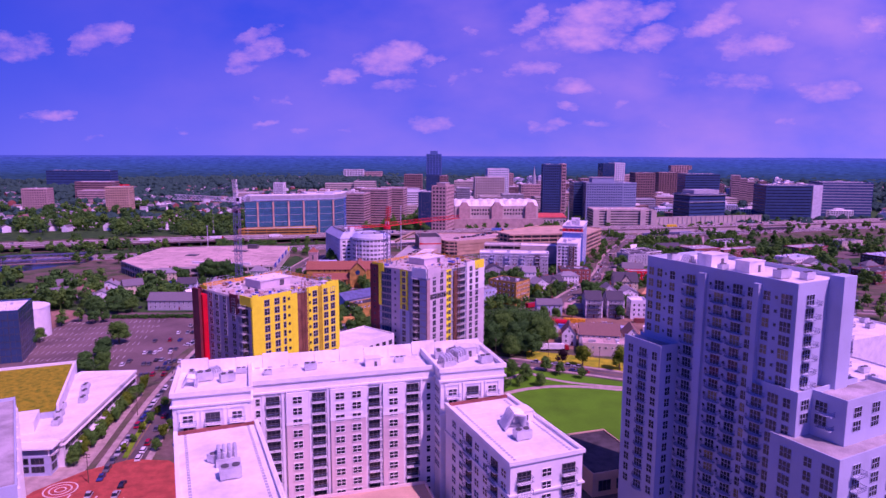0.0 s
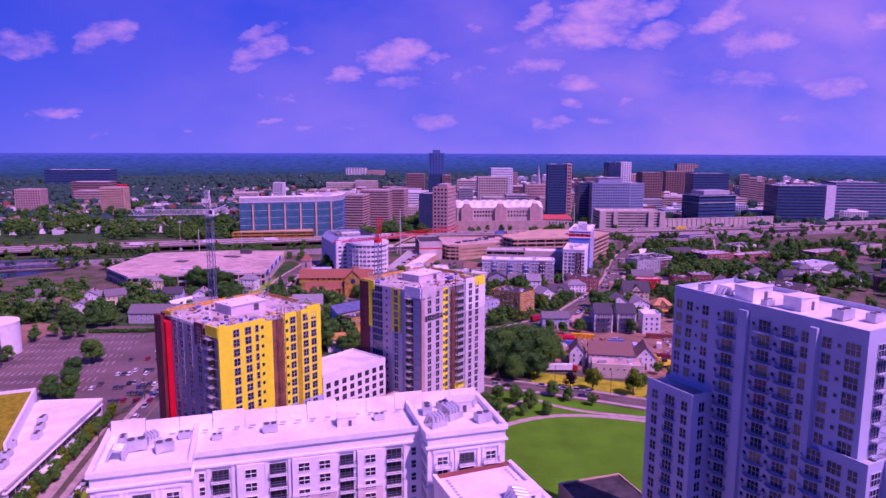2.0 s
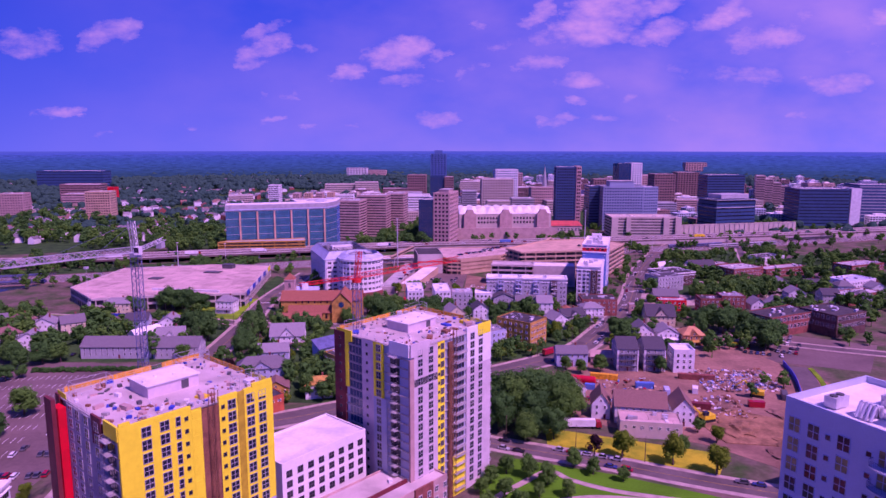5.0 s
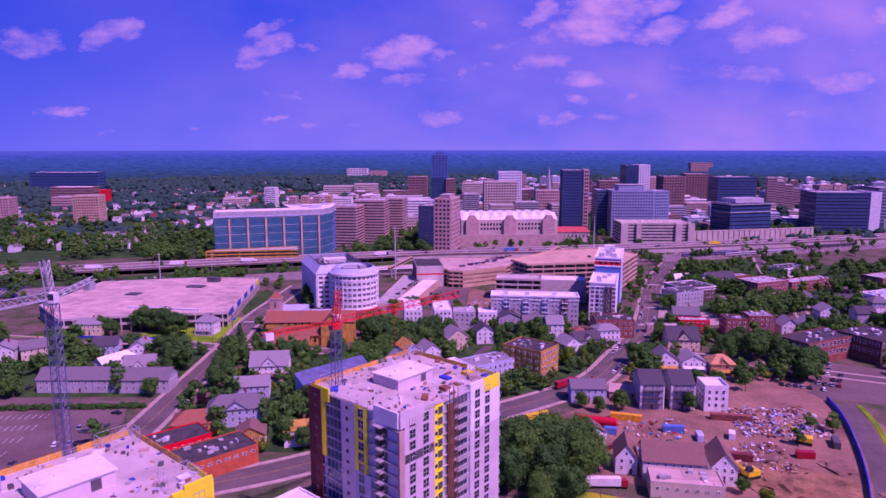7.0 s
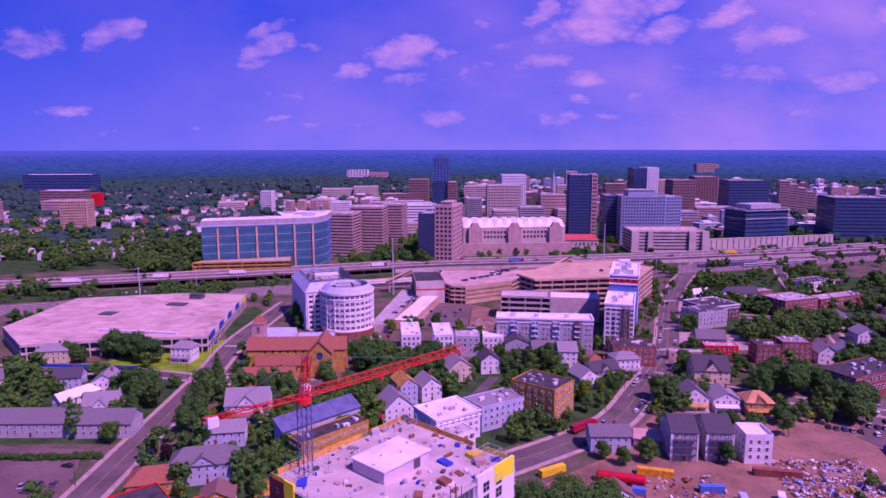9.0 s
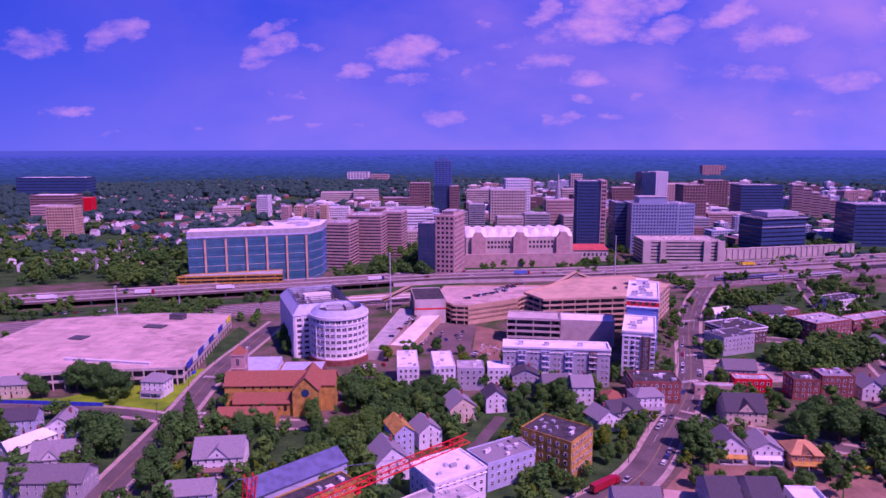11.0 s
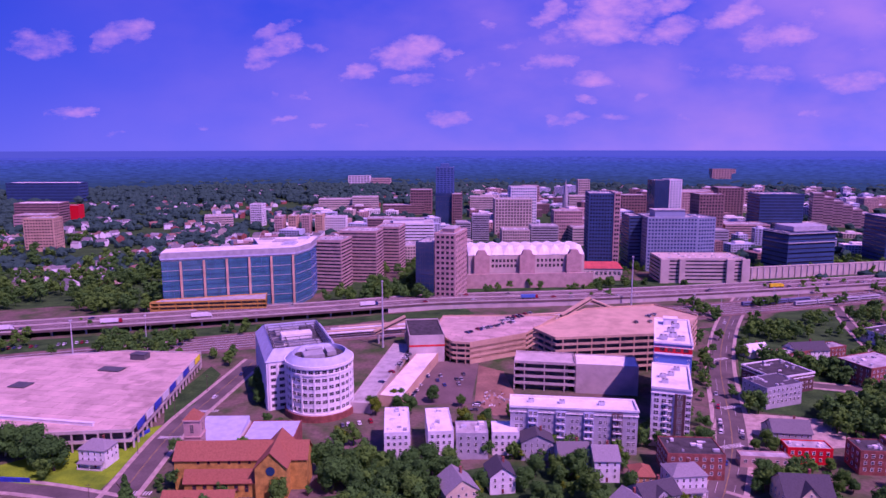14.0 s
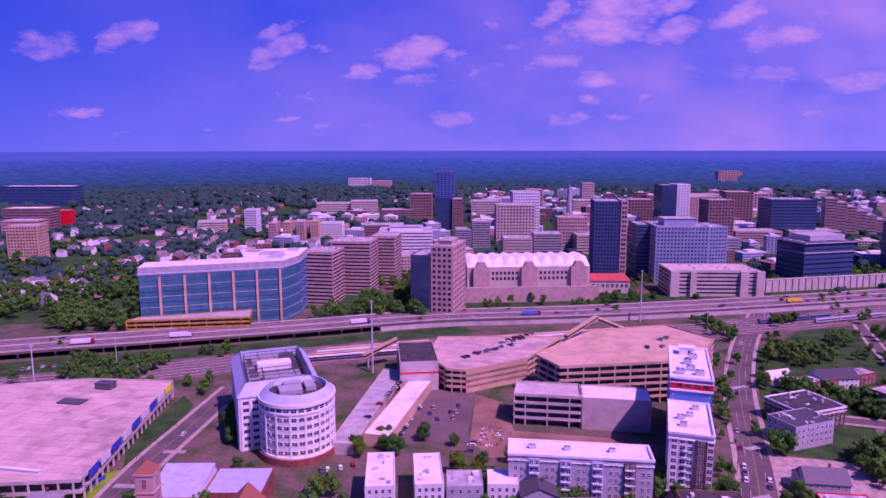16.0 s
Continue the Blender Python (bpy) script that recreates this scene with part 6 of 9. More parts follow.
# ---- brick church with its bell tower and annexes ----
def church():
    root = base("church", "red brick church with clay tile roofs and a bell tower", "church", -119, 538, 0, 3)

    def hall(x0, x1, y0, y1, eave, ridge, along, wall, name):
        bm = bmesh.new()
        box(bm, x0, x1, y0, y1, 0, eave)
        if along == "x":
            m = (y0 + y1) / 2
            for x in (x0, x1):
                bm.faces.new([bm.verts.new(p) for p in ((x, y0, eave), (x, y1, eave), (x, m, ridge - 0.3))])
        else:
            m = (x0 + x1) / 2
            for y in (y0, y1):
                bm.faces.new([bm.verts.new(p) for p in ((x0, y, eave), (x1, y, eave), (m, y, ridge - 0.3))])
        part(name + "_wall", bm, wall, root)
        bm = bmesh.new()
        o, t = 0.6, 0.35
        if along == "x":
            for s in (0, 1):
                ya, yb = (y0 - o, m) if s == 0 else (y1 + o, m)
                za = eave - o * (ridge - eave) / (m - y0)
                v = [bm.verts.new(p) for p in ((x0 - o, ya, za), (x1 + o, ya, za), (x1 + o, yb, ridge), (x0 - o, yb, ridge))]
                u = [bm.verts.new((q.co.x, q.co.y, q.co.z + t)) for q in v]
                for e in range(4):
                    bm.faces.new((v[e], v[(e + 1) % 4], u[(e + 1) % 4], u[e]))
                bm.faces.new(u), bm.faces.new(v[::-1])
        else:
            for s in (0, 1):
                xa, xb = (x0 - o, m) if s == 0 else (x1 + o, m)
                za = eave - o * (ridge - eave) / (m - x0)
                v = [bm.verts.new(p) for p in ((xa, y0 - o, za), (xa, y1 + o, za), (xb, y1 + o, ridge), (xb, y0 - o, ridge))]
                u = [bm.verts.new((q.co.x, q.co.y, q.co.z + t)) for q in v]
                for e in range(4):
                    bm.faces.new((v[e], v[(e + 1) % 4], u[(e + 1) % 4], u[e]))
                bm.faces.new(u), bm.faces.new(v[::-1])
        part(name + "_roof", bm, CLAY, root)

    hall(0, 56, 6, 18, 14, 19.5, "x", BRICKO, "nave")
    hall(6, 36, 0, 6, 7, 11, "x", BRICKO, "aisle")
    hall(36, 49, -2, 22, 14, 20.5, "y", BRICKO, "transept")
    hall(2, 30, -15, -6, 6, 9, "x", BRICKO, "rectory")
    w = window_mesh(1.6, 3.2, BRICK, None, 0, 1)
    for u in spread(8, 34, 6):
        put("window", w, root, pose(u, 0, 4))
        put("window", window_mesh(1.2, 1.4, BRICK, None, 0, 0), root, pose(u, 6, 12.6))
    for u in spread(3, 29, 7):
        put("window", window_mesh(1.3, 1.6, TRIM, None, 0, 1), root, pose(u, -15, 3.6))
    bm = bmesh.new()
    prism(bm, [(1.9 * math.cos(t), 1.9 * math.sin(t)) for t in (2 * math.pi * i / 20 for i in range(20))], 0, 0.25)
    for v in bm.verts:
        v.co = pose(42.5, -2.0, 12.5, 90, 0, 0) @ v.co
    part("rose_window", bm, GLASSN, root)
    bm = bmesh.new()
    box(bm, 0, 7, 19, 26, 0, 26)
    box(bm, -0.4, 7.4, 18.6, 26.4, 18, 18.6)
    box(bm, -0.4, 7.4, 18.6, 26.4, 25.4, 26.2)
    part("bell_tower", bm, PINKB, root)
    for x, y, r in ((3.5, 19, 0), (0, 22.5, -90), (7, 22.5, 90)):
        for z in (22, 14):
            put("louvre", window_mesh(1.8, 4.0, PINKB, DGREY, 1, 3), root, pose(x, y, z, 0, 0, r))
    bm = bmesh.new()
    v = [bm.verts.new(p) for p in ((-0.3, 18.7, 26.2), (7.3, 18.7, 26.2), (7.3, 26.3, 26.2), (-0.3, 26.3, 26.2))]
    t = bm.verts.new((3.5, 22.5, 30.5))
    for i in range(4):
        bm.faces.new((v[i], v[(i + 1) % 4], t))
    part("spire", bm, CLAY, root)
    for x, y in ((10, 8), (28, 8), (45, 8), (15, -8)):
        taken(*local(-119, 538, 3, x, y), 13)


church()
root = base("school_annex", "low annex with a pale lilac sloping roof", "building", -122, 566, 0, 3)
shell(root, 22, 24, 11, BEIGE, SHINGLEL, 0.5)
bm = bmesh.new()
for v_, z_ in ((0, 0),):
    vs = box(bm, 0.5, 21.5, 0.5, 23.5, 11.13, 11.4)
    for k in (6, 7):
        vs[k].co.z += 3
part("sloping_roof", bm, SIDINGB, root)
root = base("school_annex", "brick annex with a pale flat roof", "building", -100, 572, 0, 3)
shell(root, 24, 22, 10, BRICK, SIDINGB, 0.4)
windows(root, "f", 24, 22, spread(1, 23, 5), [6.5, 3], window_mesh(2.4, 1.2, TRIM, None, 2, 0))
taken(-112, 580, 16), taken(-88, 582, 14)

# ---- white boxy apartments, brick flats and sheds among the houses ----
def flat_block(x, y, rz, w, d, h, wall, label, roof=None, win=(1.4, 1.7), st=3.2, cols=None, category="building", parapet=0.6, trim=None, name="flat_block"):
    root = base(name, label, category, x, y, 0, rz)
    shell(root, w, d, h, wall, roof or ROOFG, parapet, 0.3, trim)
    me = window_mesh(*win, TRIM, None, 0, 1)
    zs = [h - 1.9 - st * k for k in range(max(1, int(h / st)))]
    items = [(me, m) for m in window_poses("f", w, d, spread(0.6, w - 0.6, cols or max(2, round(w / 3.4))), zs)]
    for f in "lr":
        items += [(me, m) for m in window_poses(f, w, d, spread(0.6, d - 0.6, max(2, round(d / 3.8))), zs)]
    joined(root, "window_set", items)
    roof_clutter(root, w, d, h, 0, 0)
    taken(*local(x, y, rz, w / 2, d / 2), max(w, d) * 0.58)
    return root


flat_block(-33, 570, 6, 12, 30, 15, SIDING, "white stacked apartment block with a flat white roof", ROOFW)
r = flat_block(-13, 574, 6, 12, 28, 14, SIDING, "white apartment block with a red striped end", ROOFW)
for k in range(5):
    bm = bmesh.new()
    box(bm, 12.0, 12.12, 6 + 0, 22, 2.6 + 2.4 * k, 3.6 + 2.4 * k)
    part("red_stripe", bm, RED, r)
flat_block(0, 576, 2, 15, 14, 12.5, SIDINGG, "white and grey flats with dark balconies", ROOFG)
flat_block(17, 581, 0, 13, 13, 11, SIDING, "small white flat-roofed house", ROOFW)
flat_block(93, 560, -2, 25, 18, 11.5, BRICK, "two-storey red brick corner building", ROOFD)
flat_block(46, 475, 52, 19, 24, 16.5, BRICKO, "four-storey orange brick flats with a dark side", ROOFD, st=3.6)
flat_block(-8, 449, 34, 23, 19, 12.5, SIDING, "white three-storey flats with a white flat roof", ROOFW, trim=TRIM)
flat_block(12, 466, 34, 24, 15, 11.5, SIDINGB, "pale blue flats with a light flat roof", SHINGLEL)
flat_block(-22, 424, 40, 40, 15, 8.5, WHITE, "long white commercial block with large windows", ROOFG, (2.6, 2.0), 3.6, name="commercial_block")
flat_block(-62, 430, 45, 34, 10, 10.5, BRICKO, "long orange brick hall with a dark flat roof", ROOFD, (2.0, 1.0), 6, name="brick_hall")
r = base("blue_shed", "long shed with a steep blue metal roof", "shed", -72, 440, 0, 45)
bm = bmesh.new()
vs = box(bm, 0, 40, 0.2, 7, 0, 11)
for k in (6, 7):
    vs[k].co.z += 4
part("wall", bm, SIDINGB, r)
bm = bmesh.new()
vs = box(bm, -0.4, 40.4, -0.4, 7.4, 11.05, 11.4)
for k in (2, 3, 6, 7):
    vs[k].co.z += 4
part("roof", bm, STEELD, r, "blue metal roof")
flat_block(-121, 372, 42, 30, 15, 8, RED, "red-walled low block with a black flat roof", ROOFD, (1.6, 1.2), 4, name="red_block")
flat_block(-101, 362, 42, 32, 17, 7.5, ORED, "orange-red low block with a black flat roof", ROOFD, (1.8, 1.2), 4, name="brick_block")
flat_block(180, 566, -3, 14, 13, 11, BRICK, "square red brick house block", ROOFD)
flat_block(195, 566, -3, 17, 13, 13, BRICK, "red brick block with a lilac roof", SHINGLEL)
flat_block(153, 576, -4, 20, 9, 7.5, RED, "low bright red shop", ROOFG)
flat_block(130, 572, -4, 22, 6, 5, PINKB, "low pink shop row", ROOFG)
flat_block(201, 503, 27, 42, 20, 13, BRICK, "large red brick hall with a dark roof", ROOFD, (2.2, 2.6), 5, name="brick_hall")
flat_block(243, 505, 27, 30, 26, 14, BRICKD, "dark brick hall with a pale doorway", ROOFD, (2.0, 2.6), 5, name="brick_hall")
flat_block(186, 660, 22, 30, 26, 11, BRICKD, "dark low block with white roof edging", ROOFD, name="low_block", trim=TRIM)
flat_block(214, 716, 22, 62, 11, 7, BRICK, "long low brick row with a flat roof", ROOFG, name="low_row")
flat_block(248, 672, 22, 34, 24, 13, BRICK, "two-storey red brick block with a wide shopfront", ROOFG, name="brick_block")
flat_block(172, 640, 22, 26, 18, 12, SIDINGG, "grey house block half hidden by trees", SHINGLED)
flat_block(70, 358, -9, 25, 12, 6.5, BEIGE, "sandy flat-roofed workshop annex", DECK, (1.4, 1.2), 4, name="workshop")
for k, (x, y, w, d, h, m_) in enumerate(((300, 590, 40, 16, 8, BRICK), (330, 640, 34, 20, 9, SIDING), (360, 560, 44, 22, 10, BRICK), (290, 700, 50, 14, 8, BRICK), (420, 640, 40, 24, 11, BRICKD), (310, 760, 36, 18, 9, SIDING), (380, 720, 46, 20, 8, BRICK), (460, 560, 50, 24, 12, BRICK), (450, 760, 36, 20, 10, BEIGE), (520, 690, 44, 24, 12, BRICK))):
    flat_block(x, y, 24, w, d, h, m_, ("low brick block with a flat grey roof", "pale low commercial block")[m_ is SIDING], (ROOFG, SIDINGB, ROOFD)[k % 3], name="low_block")

# ---- downtown ----
def office(x, y, rz, w, d, h, wall, label, mode="bands", st=3.8, glass=None, roof=None, name="office_building", step=3.6, top=0.0):
    """A far block: ribbon windows, a window grid, or a glass wall with fins."""
    if len(label.split()) < 5:
        label += " with a flat roof"
    root = base(name, label, "office building", x, y, 0, rz)
    glass = glass or GLASS
    shell(root, w, d, h, wall, roof or ROOFG, 1.0, 0.4)
    n = max(1, int(h / st))
    zs = [h - 2.2 - st * k for k in range(n)]
    items = []
    if mode == "bands":
        for f, l in (("f", w), ("l", d), ("r", d)):
            def build(bm, l=l):
                box(bm, 0.8, l - 0.8, -0.18, 0, -0.68, 0.68)
                return glass,
            me = shared(("window_band", l, glass.name), build)
            if y > 930:
                items += [(me, on_face(root, f, w, d, 0, z)) for z in zs]
                continue
            for z in zs:
                put("window_band", me, root, on_face(root, f, w, d, 0, z))
        if items:
            joined(root, "window_set", items)
    elif mode == "grid":
        me = window_mesh(step * 0.62, st * 0.55, wall, glass, 0, 0, 0.2)
        items = [(me, m) for m in window_poses("f", w, d, spread(0.8, w - 0.8, max(2, round(w / step))), zs)]
        for f in "lr":
            items += [(me, m) for m in window_poses(f, w, d, spread(0.8, d - 0.8, max(2, round(d / step / 1.4))), zs)]
        joined(root, "window_set", items)
    elif mode == "glass":
        items = []
        for f, l, q in (("f", w, step), ("l", d, step * 1.5), ("r", d, step * 1.5)):
            k = max(2, round(l / q))
            me = window_mesh(l / k * 0.98, st * 0.92, DGREY, glass, 1, 0, 0.15)
            items += [(me, m) for m in window_poses(f, w, d, spread(0, l, k), zs)]
        joined(root, "curtain_wall", items)
    if not top and y < 1500:
        roof_clutter(root, w, d, h, 0, 0)
    if top:
        bm = bmesh.new()
        box(bm, w * 0.2, w * 0.8, d * 0.25, d * 0.75, h + 0.13, h + top)
        part("penthouse", bm, wall, root)
        bm = bmesh.new()
        box(bm, w * 0.18, w * 0.82, d * 0.23, d * 0.77, h + top, h + top + 0.4)
        part("penthouse_roof", bm, ROOFG, root)
    for u in (0.25, 0.75):
        for v in (0.25, 0.75):
            taken(*local(x, y, rz, w * u, d * v), max(w, d) * 0.36)
    return root


# the long glass office on its brick garage
def glass_office():
    """An L-shaped glass block under a tall plant screen, with stone fins along its front."""
    ring = [(-258, 842), (-150, 880), (-143, 908), (-146, 954), (-207, 938), (-188, 894), (-264, 866)]
    root = base("office_building", "long blue glass office with pink stone fins", "office building", *ring[0])
    ring = [(x - ring[0][0], y - ring[0][1]) for x, y in ring]
    H = 48.0
    bm = bmesh.new()
    prism(bm, ring, 0, H)
    part("core", bm, GLASSB, root)
    items = []
    for i in (0, 1, 2, 6):
        a, b = Vector(ring[i]), Vector(ring[(i + 1) % 7])
        l, t = (b - a).length, math.degrees(math.atan2(b.y - a.y, b.x - a.x))
        k = max(3, round(l / 4.4))
        me = window_mesh(round(l / k * 0.985, 3), 4.35, HBLUE, GLASSB, 1, 1, 0.16)
        for z in range(11):
            items += [(me, pose(*a.lerp(b, (j + 0.5) / k), H - 3.0 - 4.45 * z, 0, 0, t)) for j in range(k)]
        if i < 3:
            for z in range(11):
                bm = bmesh.new()
                box(bm, 0, l, -0.34, -0.17, H - 1.05 - 4.45 * z, H - 0.62 - 4.45 * z, 0, pose(*a, 0, 0, 0, t))
                part("spandrel", bm, NAVYP if z % 2 else SIDINGG, root)
    joined(root, "curtain_wall", items)
    a, b = Vector(ring[0]), Vector(ring[1])
    t = math.degrees(math.atan2(b.y - a.y, b.x - a.x))
    for k in range(6):
        p = a.lerp(b, 0.135 + 0.168 * k)
        bm = bmesh.new()
        box(bm, -0.95, 0.95, -2.0, 0, 0, H - 2.0 + 0.3 * k, 0, pose(*p, 0, 0, 0, t))
        part("fin", bm, TAN, root, "pink stone fin")
    outer = inset(ring, -0.9)
    bm = bmesh.new()
    prism(bm, outer, H + 0.02, H + 1.4)
    part("ledge", bm, SIDINGB, root)
    bm = bmesh.new()
    prism(bm, inset(ring, -0.5), H + 1.4, H + 6.2)
    part("plant_screen", bm, GREYP, root)
    bm = bmesh.new()
    prism(bm, inset(ring, -0.2), H + 6.2, H + 6.5)
    part("screen_roof", bm, ROOFW, root)
    for k, (u, v, w, d) in enumerate(((78, 66, 20, 16), (92, 46, 12, 18), (60, 84, 14, 8), (98, 88, 10, 12))):
        bm = bmesh.new()
        box(bm, u, u + w, v, v + d, H + 6.5, H + 7.5 + 0.6 * (k % 2))
        part("roof_slab", bm, (ROOFG, STEELG)[k % 2], root)
    for p in ((-235, 862), (-205, 874), (-175, 884), (-160, 905), (-165, 930), (-190, 930)):
        taken(*p, 24)


glass_office()
garage("brick_garage", "orange brick garage with long open decks", [(-263, 826), (-168, 842), (-174, 866), (-258, 838)], 4, 3.4, BRICKO, CONC, 0.9, (1, 2, 3), 14)

office(-150, 945, -8, 31, 36, 51, PINKB, "stepped pink stone office with dark window bands", "bands", 3.6)
office(-130, 988, -5, 41, 36, 55, PINKB, "taller pink stone office with dark window bands", "bands", 3.6)
office(-96, 1034, -6, 27, 36, 54, PINKB, "pink stone office with ribbon windows", "bands", 3.6)
office(-107, 1186, 4, 71, 46, 40, TRIM, "white office with dark ribbon windows", "bands", 4.2, top=5)
office(-110, 1090, 14, 60, 40, 22, BEIGE, "low pale office wing", "grid", 4.0)
# brown-grey bank tower in two parts
office(-23, 894, -13, 20, 49, 64.5, PINKB, "grey-pink stone tower with square windows", "grid", 4.9, GLASS, step=4.6, top=4)
office(-41, 897, -13, 17.6, 40, 56, GLASSN, "dark glass slab beside a stone tower", "glass", 4.2, GLASSN, step=5)
# arena-like hall with tents on its roof
r = office(9, 968, 6, 124, 56, 31, BEIGE, "long beige stone hall under white roof tents", "none", name="exchange_hall", roof=ROOFW)
for i in range(10):
    u = 6.4 + i * 12.4
    bm = bmesh.new()
    lo_, mid_, hi_ = 32.2, 39.4, 40.8
    row_ = [[bm.verts.new(p) for p in ((u - 6.1, y_, lo_), (u, y_ - 0.6 * sg, lo_ + 0.3), (u + 6.1, y_, lo_), (u + 6.1, y_ + 15 * sg, mid_), (u, y_ + 11 * sg, hi_), (u - 6.1, y_ + 15 * sg, mid_))] for y_, sg in ((1.5, 1), (54.5, -1))]
    for q in row_:
        bm.faces.new((q[0], q[1], q[4], q[5])), bm.faces.new((q[1], q[2], q[3], q[4]))
    p, q = row_
    bm.faces.new((p[5], p[4], q[4], q[5])), bm.faces.new((p[4], p[3], q[3], q[4]))
    part("roof_tent", bm, ROOFW, r, "white fabric roof tent")
    bm = bmesh.new()
    beam(bm, (u, 12, lo_), (u, 12, hi_ + 1.6), 0.25)
    part("tent_mast", bm, STEELG, r)
for u in (14, 62, 112):
    bm = bmesh.new()
    box(bm, u - 8, u + 8, -4, 0, 0, 33)
    vs = box(bm, u - 6, u + 6, -4, 2, 33, 38)
    for k in (4, 5, 6, 7):
        vs[k].co.x = u + (vs[k].co.x - u) * 0.6
    part("pavilion", bm, PINKB, r)
for a, b in ((24, 52), (72, 102)):
    windows(r, "f", 124, 56, spread(a, b, 7), [26.5, 21], window_mesh(2.6, 3.2, BEIGE, GLASS, 1, 0))
bm = bmesh.new()
box(bm, -8, 130, -14, -11, 0, 15)
part("lower_wall", bm, PINKB, r)

office(149, 1052, -4, 28, 44, 91, NAVYP, "tall dark glass and brick tower", "grid", 4.0, GLASS, step=3.4)
office(177.2, 1049, -4, 7, 40, 92, PINKB, "narrow pink-brown stair tower", "grid", 5.0)
office(218, 1056, 0, 58, 46, 63, GREYBLUE, "wide blue-grey office with small square windows", "grid", 4.1, GLASSN, step=3.9, top=8)
office(276.3, 1056.5, 14, 23, 40, 62.5, GREYBLUE, "blue-grey office end turned towards the street", "grid", 4.1, GLASSN, step=3.9)
office(203, 1080, 0, 14.8, 40, 62, NAVYP, "dark blue office wing behind a grey block", "bands", 4.2)
office(359, 1437, 6, 22, 34, 88, SIDING, "tall white office tower with blue windows", "grid", 4.4, GLASSB, step=5)
office(333, 1434, 6, 25.6, 34, 87, GLASSN, "blue glass slab beside a white tower", "glass", 5, GLASSN, step=6)
r = office(386, 1066, 17, 68, 42, 44, NAVYP, "dark stepped glass office with white ledges", "bands", 5.5, GLASS, ROOFG)
for z, o, m_ in ((10, 0.4, NAVYP), (21, 0.9, NAVYP), (32, 1.5, SIDINGG), (43, 2.2, GREYP)):
    bm = bmesh.new()
    box(bm, -o, 68 + o, -o, 42 + o, z, z + 1.0)
    part("ledge", bm, m_, r)
bm = bmesh.new()
box(bm, 12, 60, 6, 36, 45.2, 51)
part("penthouse", bm, SIDINGG, r, "pale grey plant penthouse")
office(215, 990, 0, 90, 40, 26, BEIGE, "low beige office with a wide portico", "bands", 4.0, roof=BEIGE)
for u, w in ((0, 9), (20, 6), (70, 8), (86, 8)):
    bm = bmesh.new()
    box(bm, u, u + w, -3, 0, 0, 26.2, 0, pose(215, 990, 0))
    q = base("portico_pier", "beige stone portico pier", "pier", 215, 990)
    ob = part("pier", bm, BEIGE, q)
    ob.matrix_parent_inverse = q.matrix_world.inverted()
office(535, 1124, -4, 75, 55, 56, NAVYP, "dark navy glass office block", "bands", 5.0, GLASS)
office(610.6, 1118, -4, 15, 50, 57, SIDING, "white end wall of a dark office", "none")
office(661, 1182, -8, 84, 60, 59, NAVYP, "navy glass office with pale ledges", "bands", 5.0, SIDINGG)
office(700, 760, 10, 22, 40, 70, SIDINGG, "pale slim apartment tower", "grid", 3.6, step=4)
root = base("market_hall", "low hall under a wide red metal roof", "building", 132, 1002)
shell(root, 46, 22, 13, BEIGE, REDROOF, 0)
bm = bmesh.new()
for q in (((-1, -1, 13), (47, -1, 13), (42, 11, 19), (4, 11, 19)), ((47, 23, 13), (-1, 23, 13), (4, 11, 19), (42, 11, 19)), ((-1, 23, 13), (-1, -1, 13), (4, 11, 19)), ((47, -1, 13), (47, 23, 13), (42, 11, 19))):
    bm.faces.new([bm.verts.new((x_, y_, z_ + 0.15)) for x_, y_, z_ in q])
part("roof", bm, REDROOF, root, "red metal hip roof")
windows(root, "f", 46, 22, spread(1, 45, 9), [8], window_mesh(3.0, 4.0, TRIM, None, 2, 1))
taken(155, 1012, 24)
root = base("retaining_wall", "long pale retaining wall with regular pilasters", "wall", 312, 1008, 0, 14)
bm = bmesh.new()
box(bm, 0, 190, 0, 2, 0, 13)
box(bm, -0.4, 190.4, -0.5, 2.5, 13, 13.8)
part("wall", bm, BEIGE, root)
for k in range(24):
    bm = bmesh.new()
    box(bm, 8 * k + 0.6, 8 * k + 2.0, -0.9, -0.01, 0, 13)
    part("pilaster", bm, CONCP, root)
for k in range(8):
    taken(*local(312, 1008, 14, 12 + 24 * k, 1), 8)
patch("lawn", "green lawn beside the dark glass office", [(470, 1085), (530, 1096), (540, 1150), (480, 1140)], 0.12, LAWN)
# slim tall tower on the skyline
r = office(-48, 1560, 2, 35, 35, 105, TOWERB, "tall slim blue glass tower on the skyline", "grid", 4, GLASSN, step=7.5, name="slim_tower")
bm = bmesh.new()
box(bm, 9, 26, 6, 30, 106.1, 113)
part("crown", bm, TOWERB, r)
office(-48, 1535, 2, 31, 8, 57, GLASSN, "dark shoulder of a slim tower", "glass", 5, GLASSN, step=6)
office(-16.5, 1530, 2, 19, 40, 56, MUTEDB, "orange-brown apartment slab", "grid", 5)
office(57, 1385, 2, 62, 40, 58, BEIGE, "brown-beige office with a window grid", "grid", 5.0, step=5)
office(88, 1452, 4, 46, 40, 74, SIDING, "white office with narrow blue windows", "grid", 5.0, GLASSB, step=4.2)
office(57, 1182, 2, 38, 30, 32, BEIGE, "low pale civic block", "grid", 4)
office(18, 1300, 2, 26, 30, 41, GREYP, "grey balconied apartment block", "bands", 3.4)
office(-7, 1300, 2, 23, 30, 29, GREYP, "lower grey balconied apartment block", "bands", 3.4)
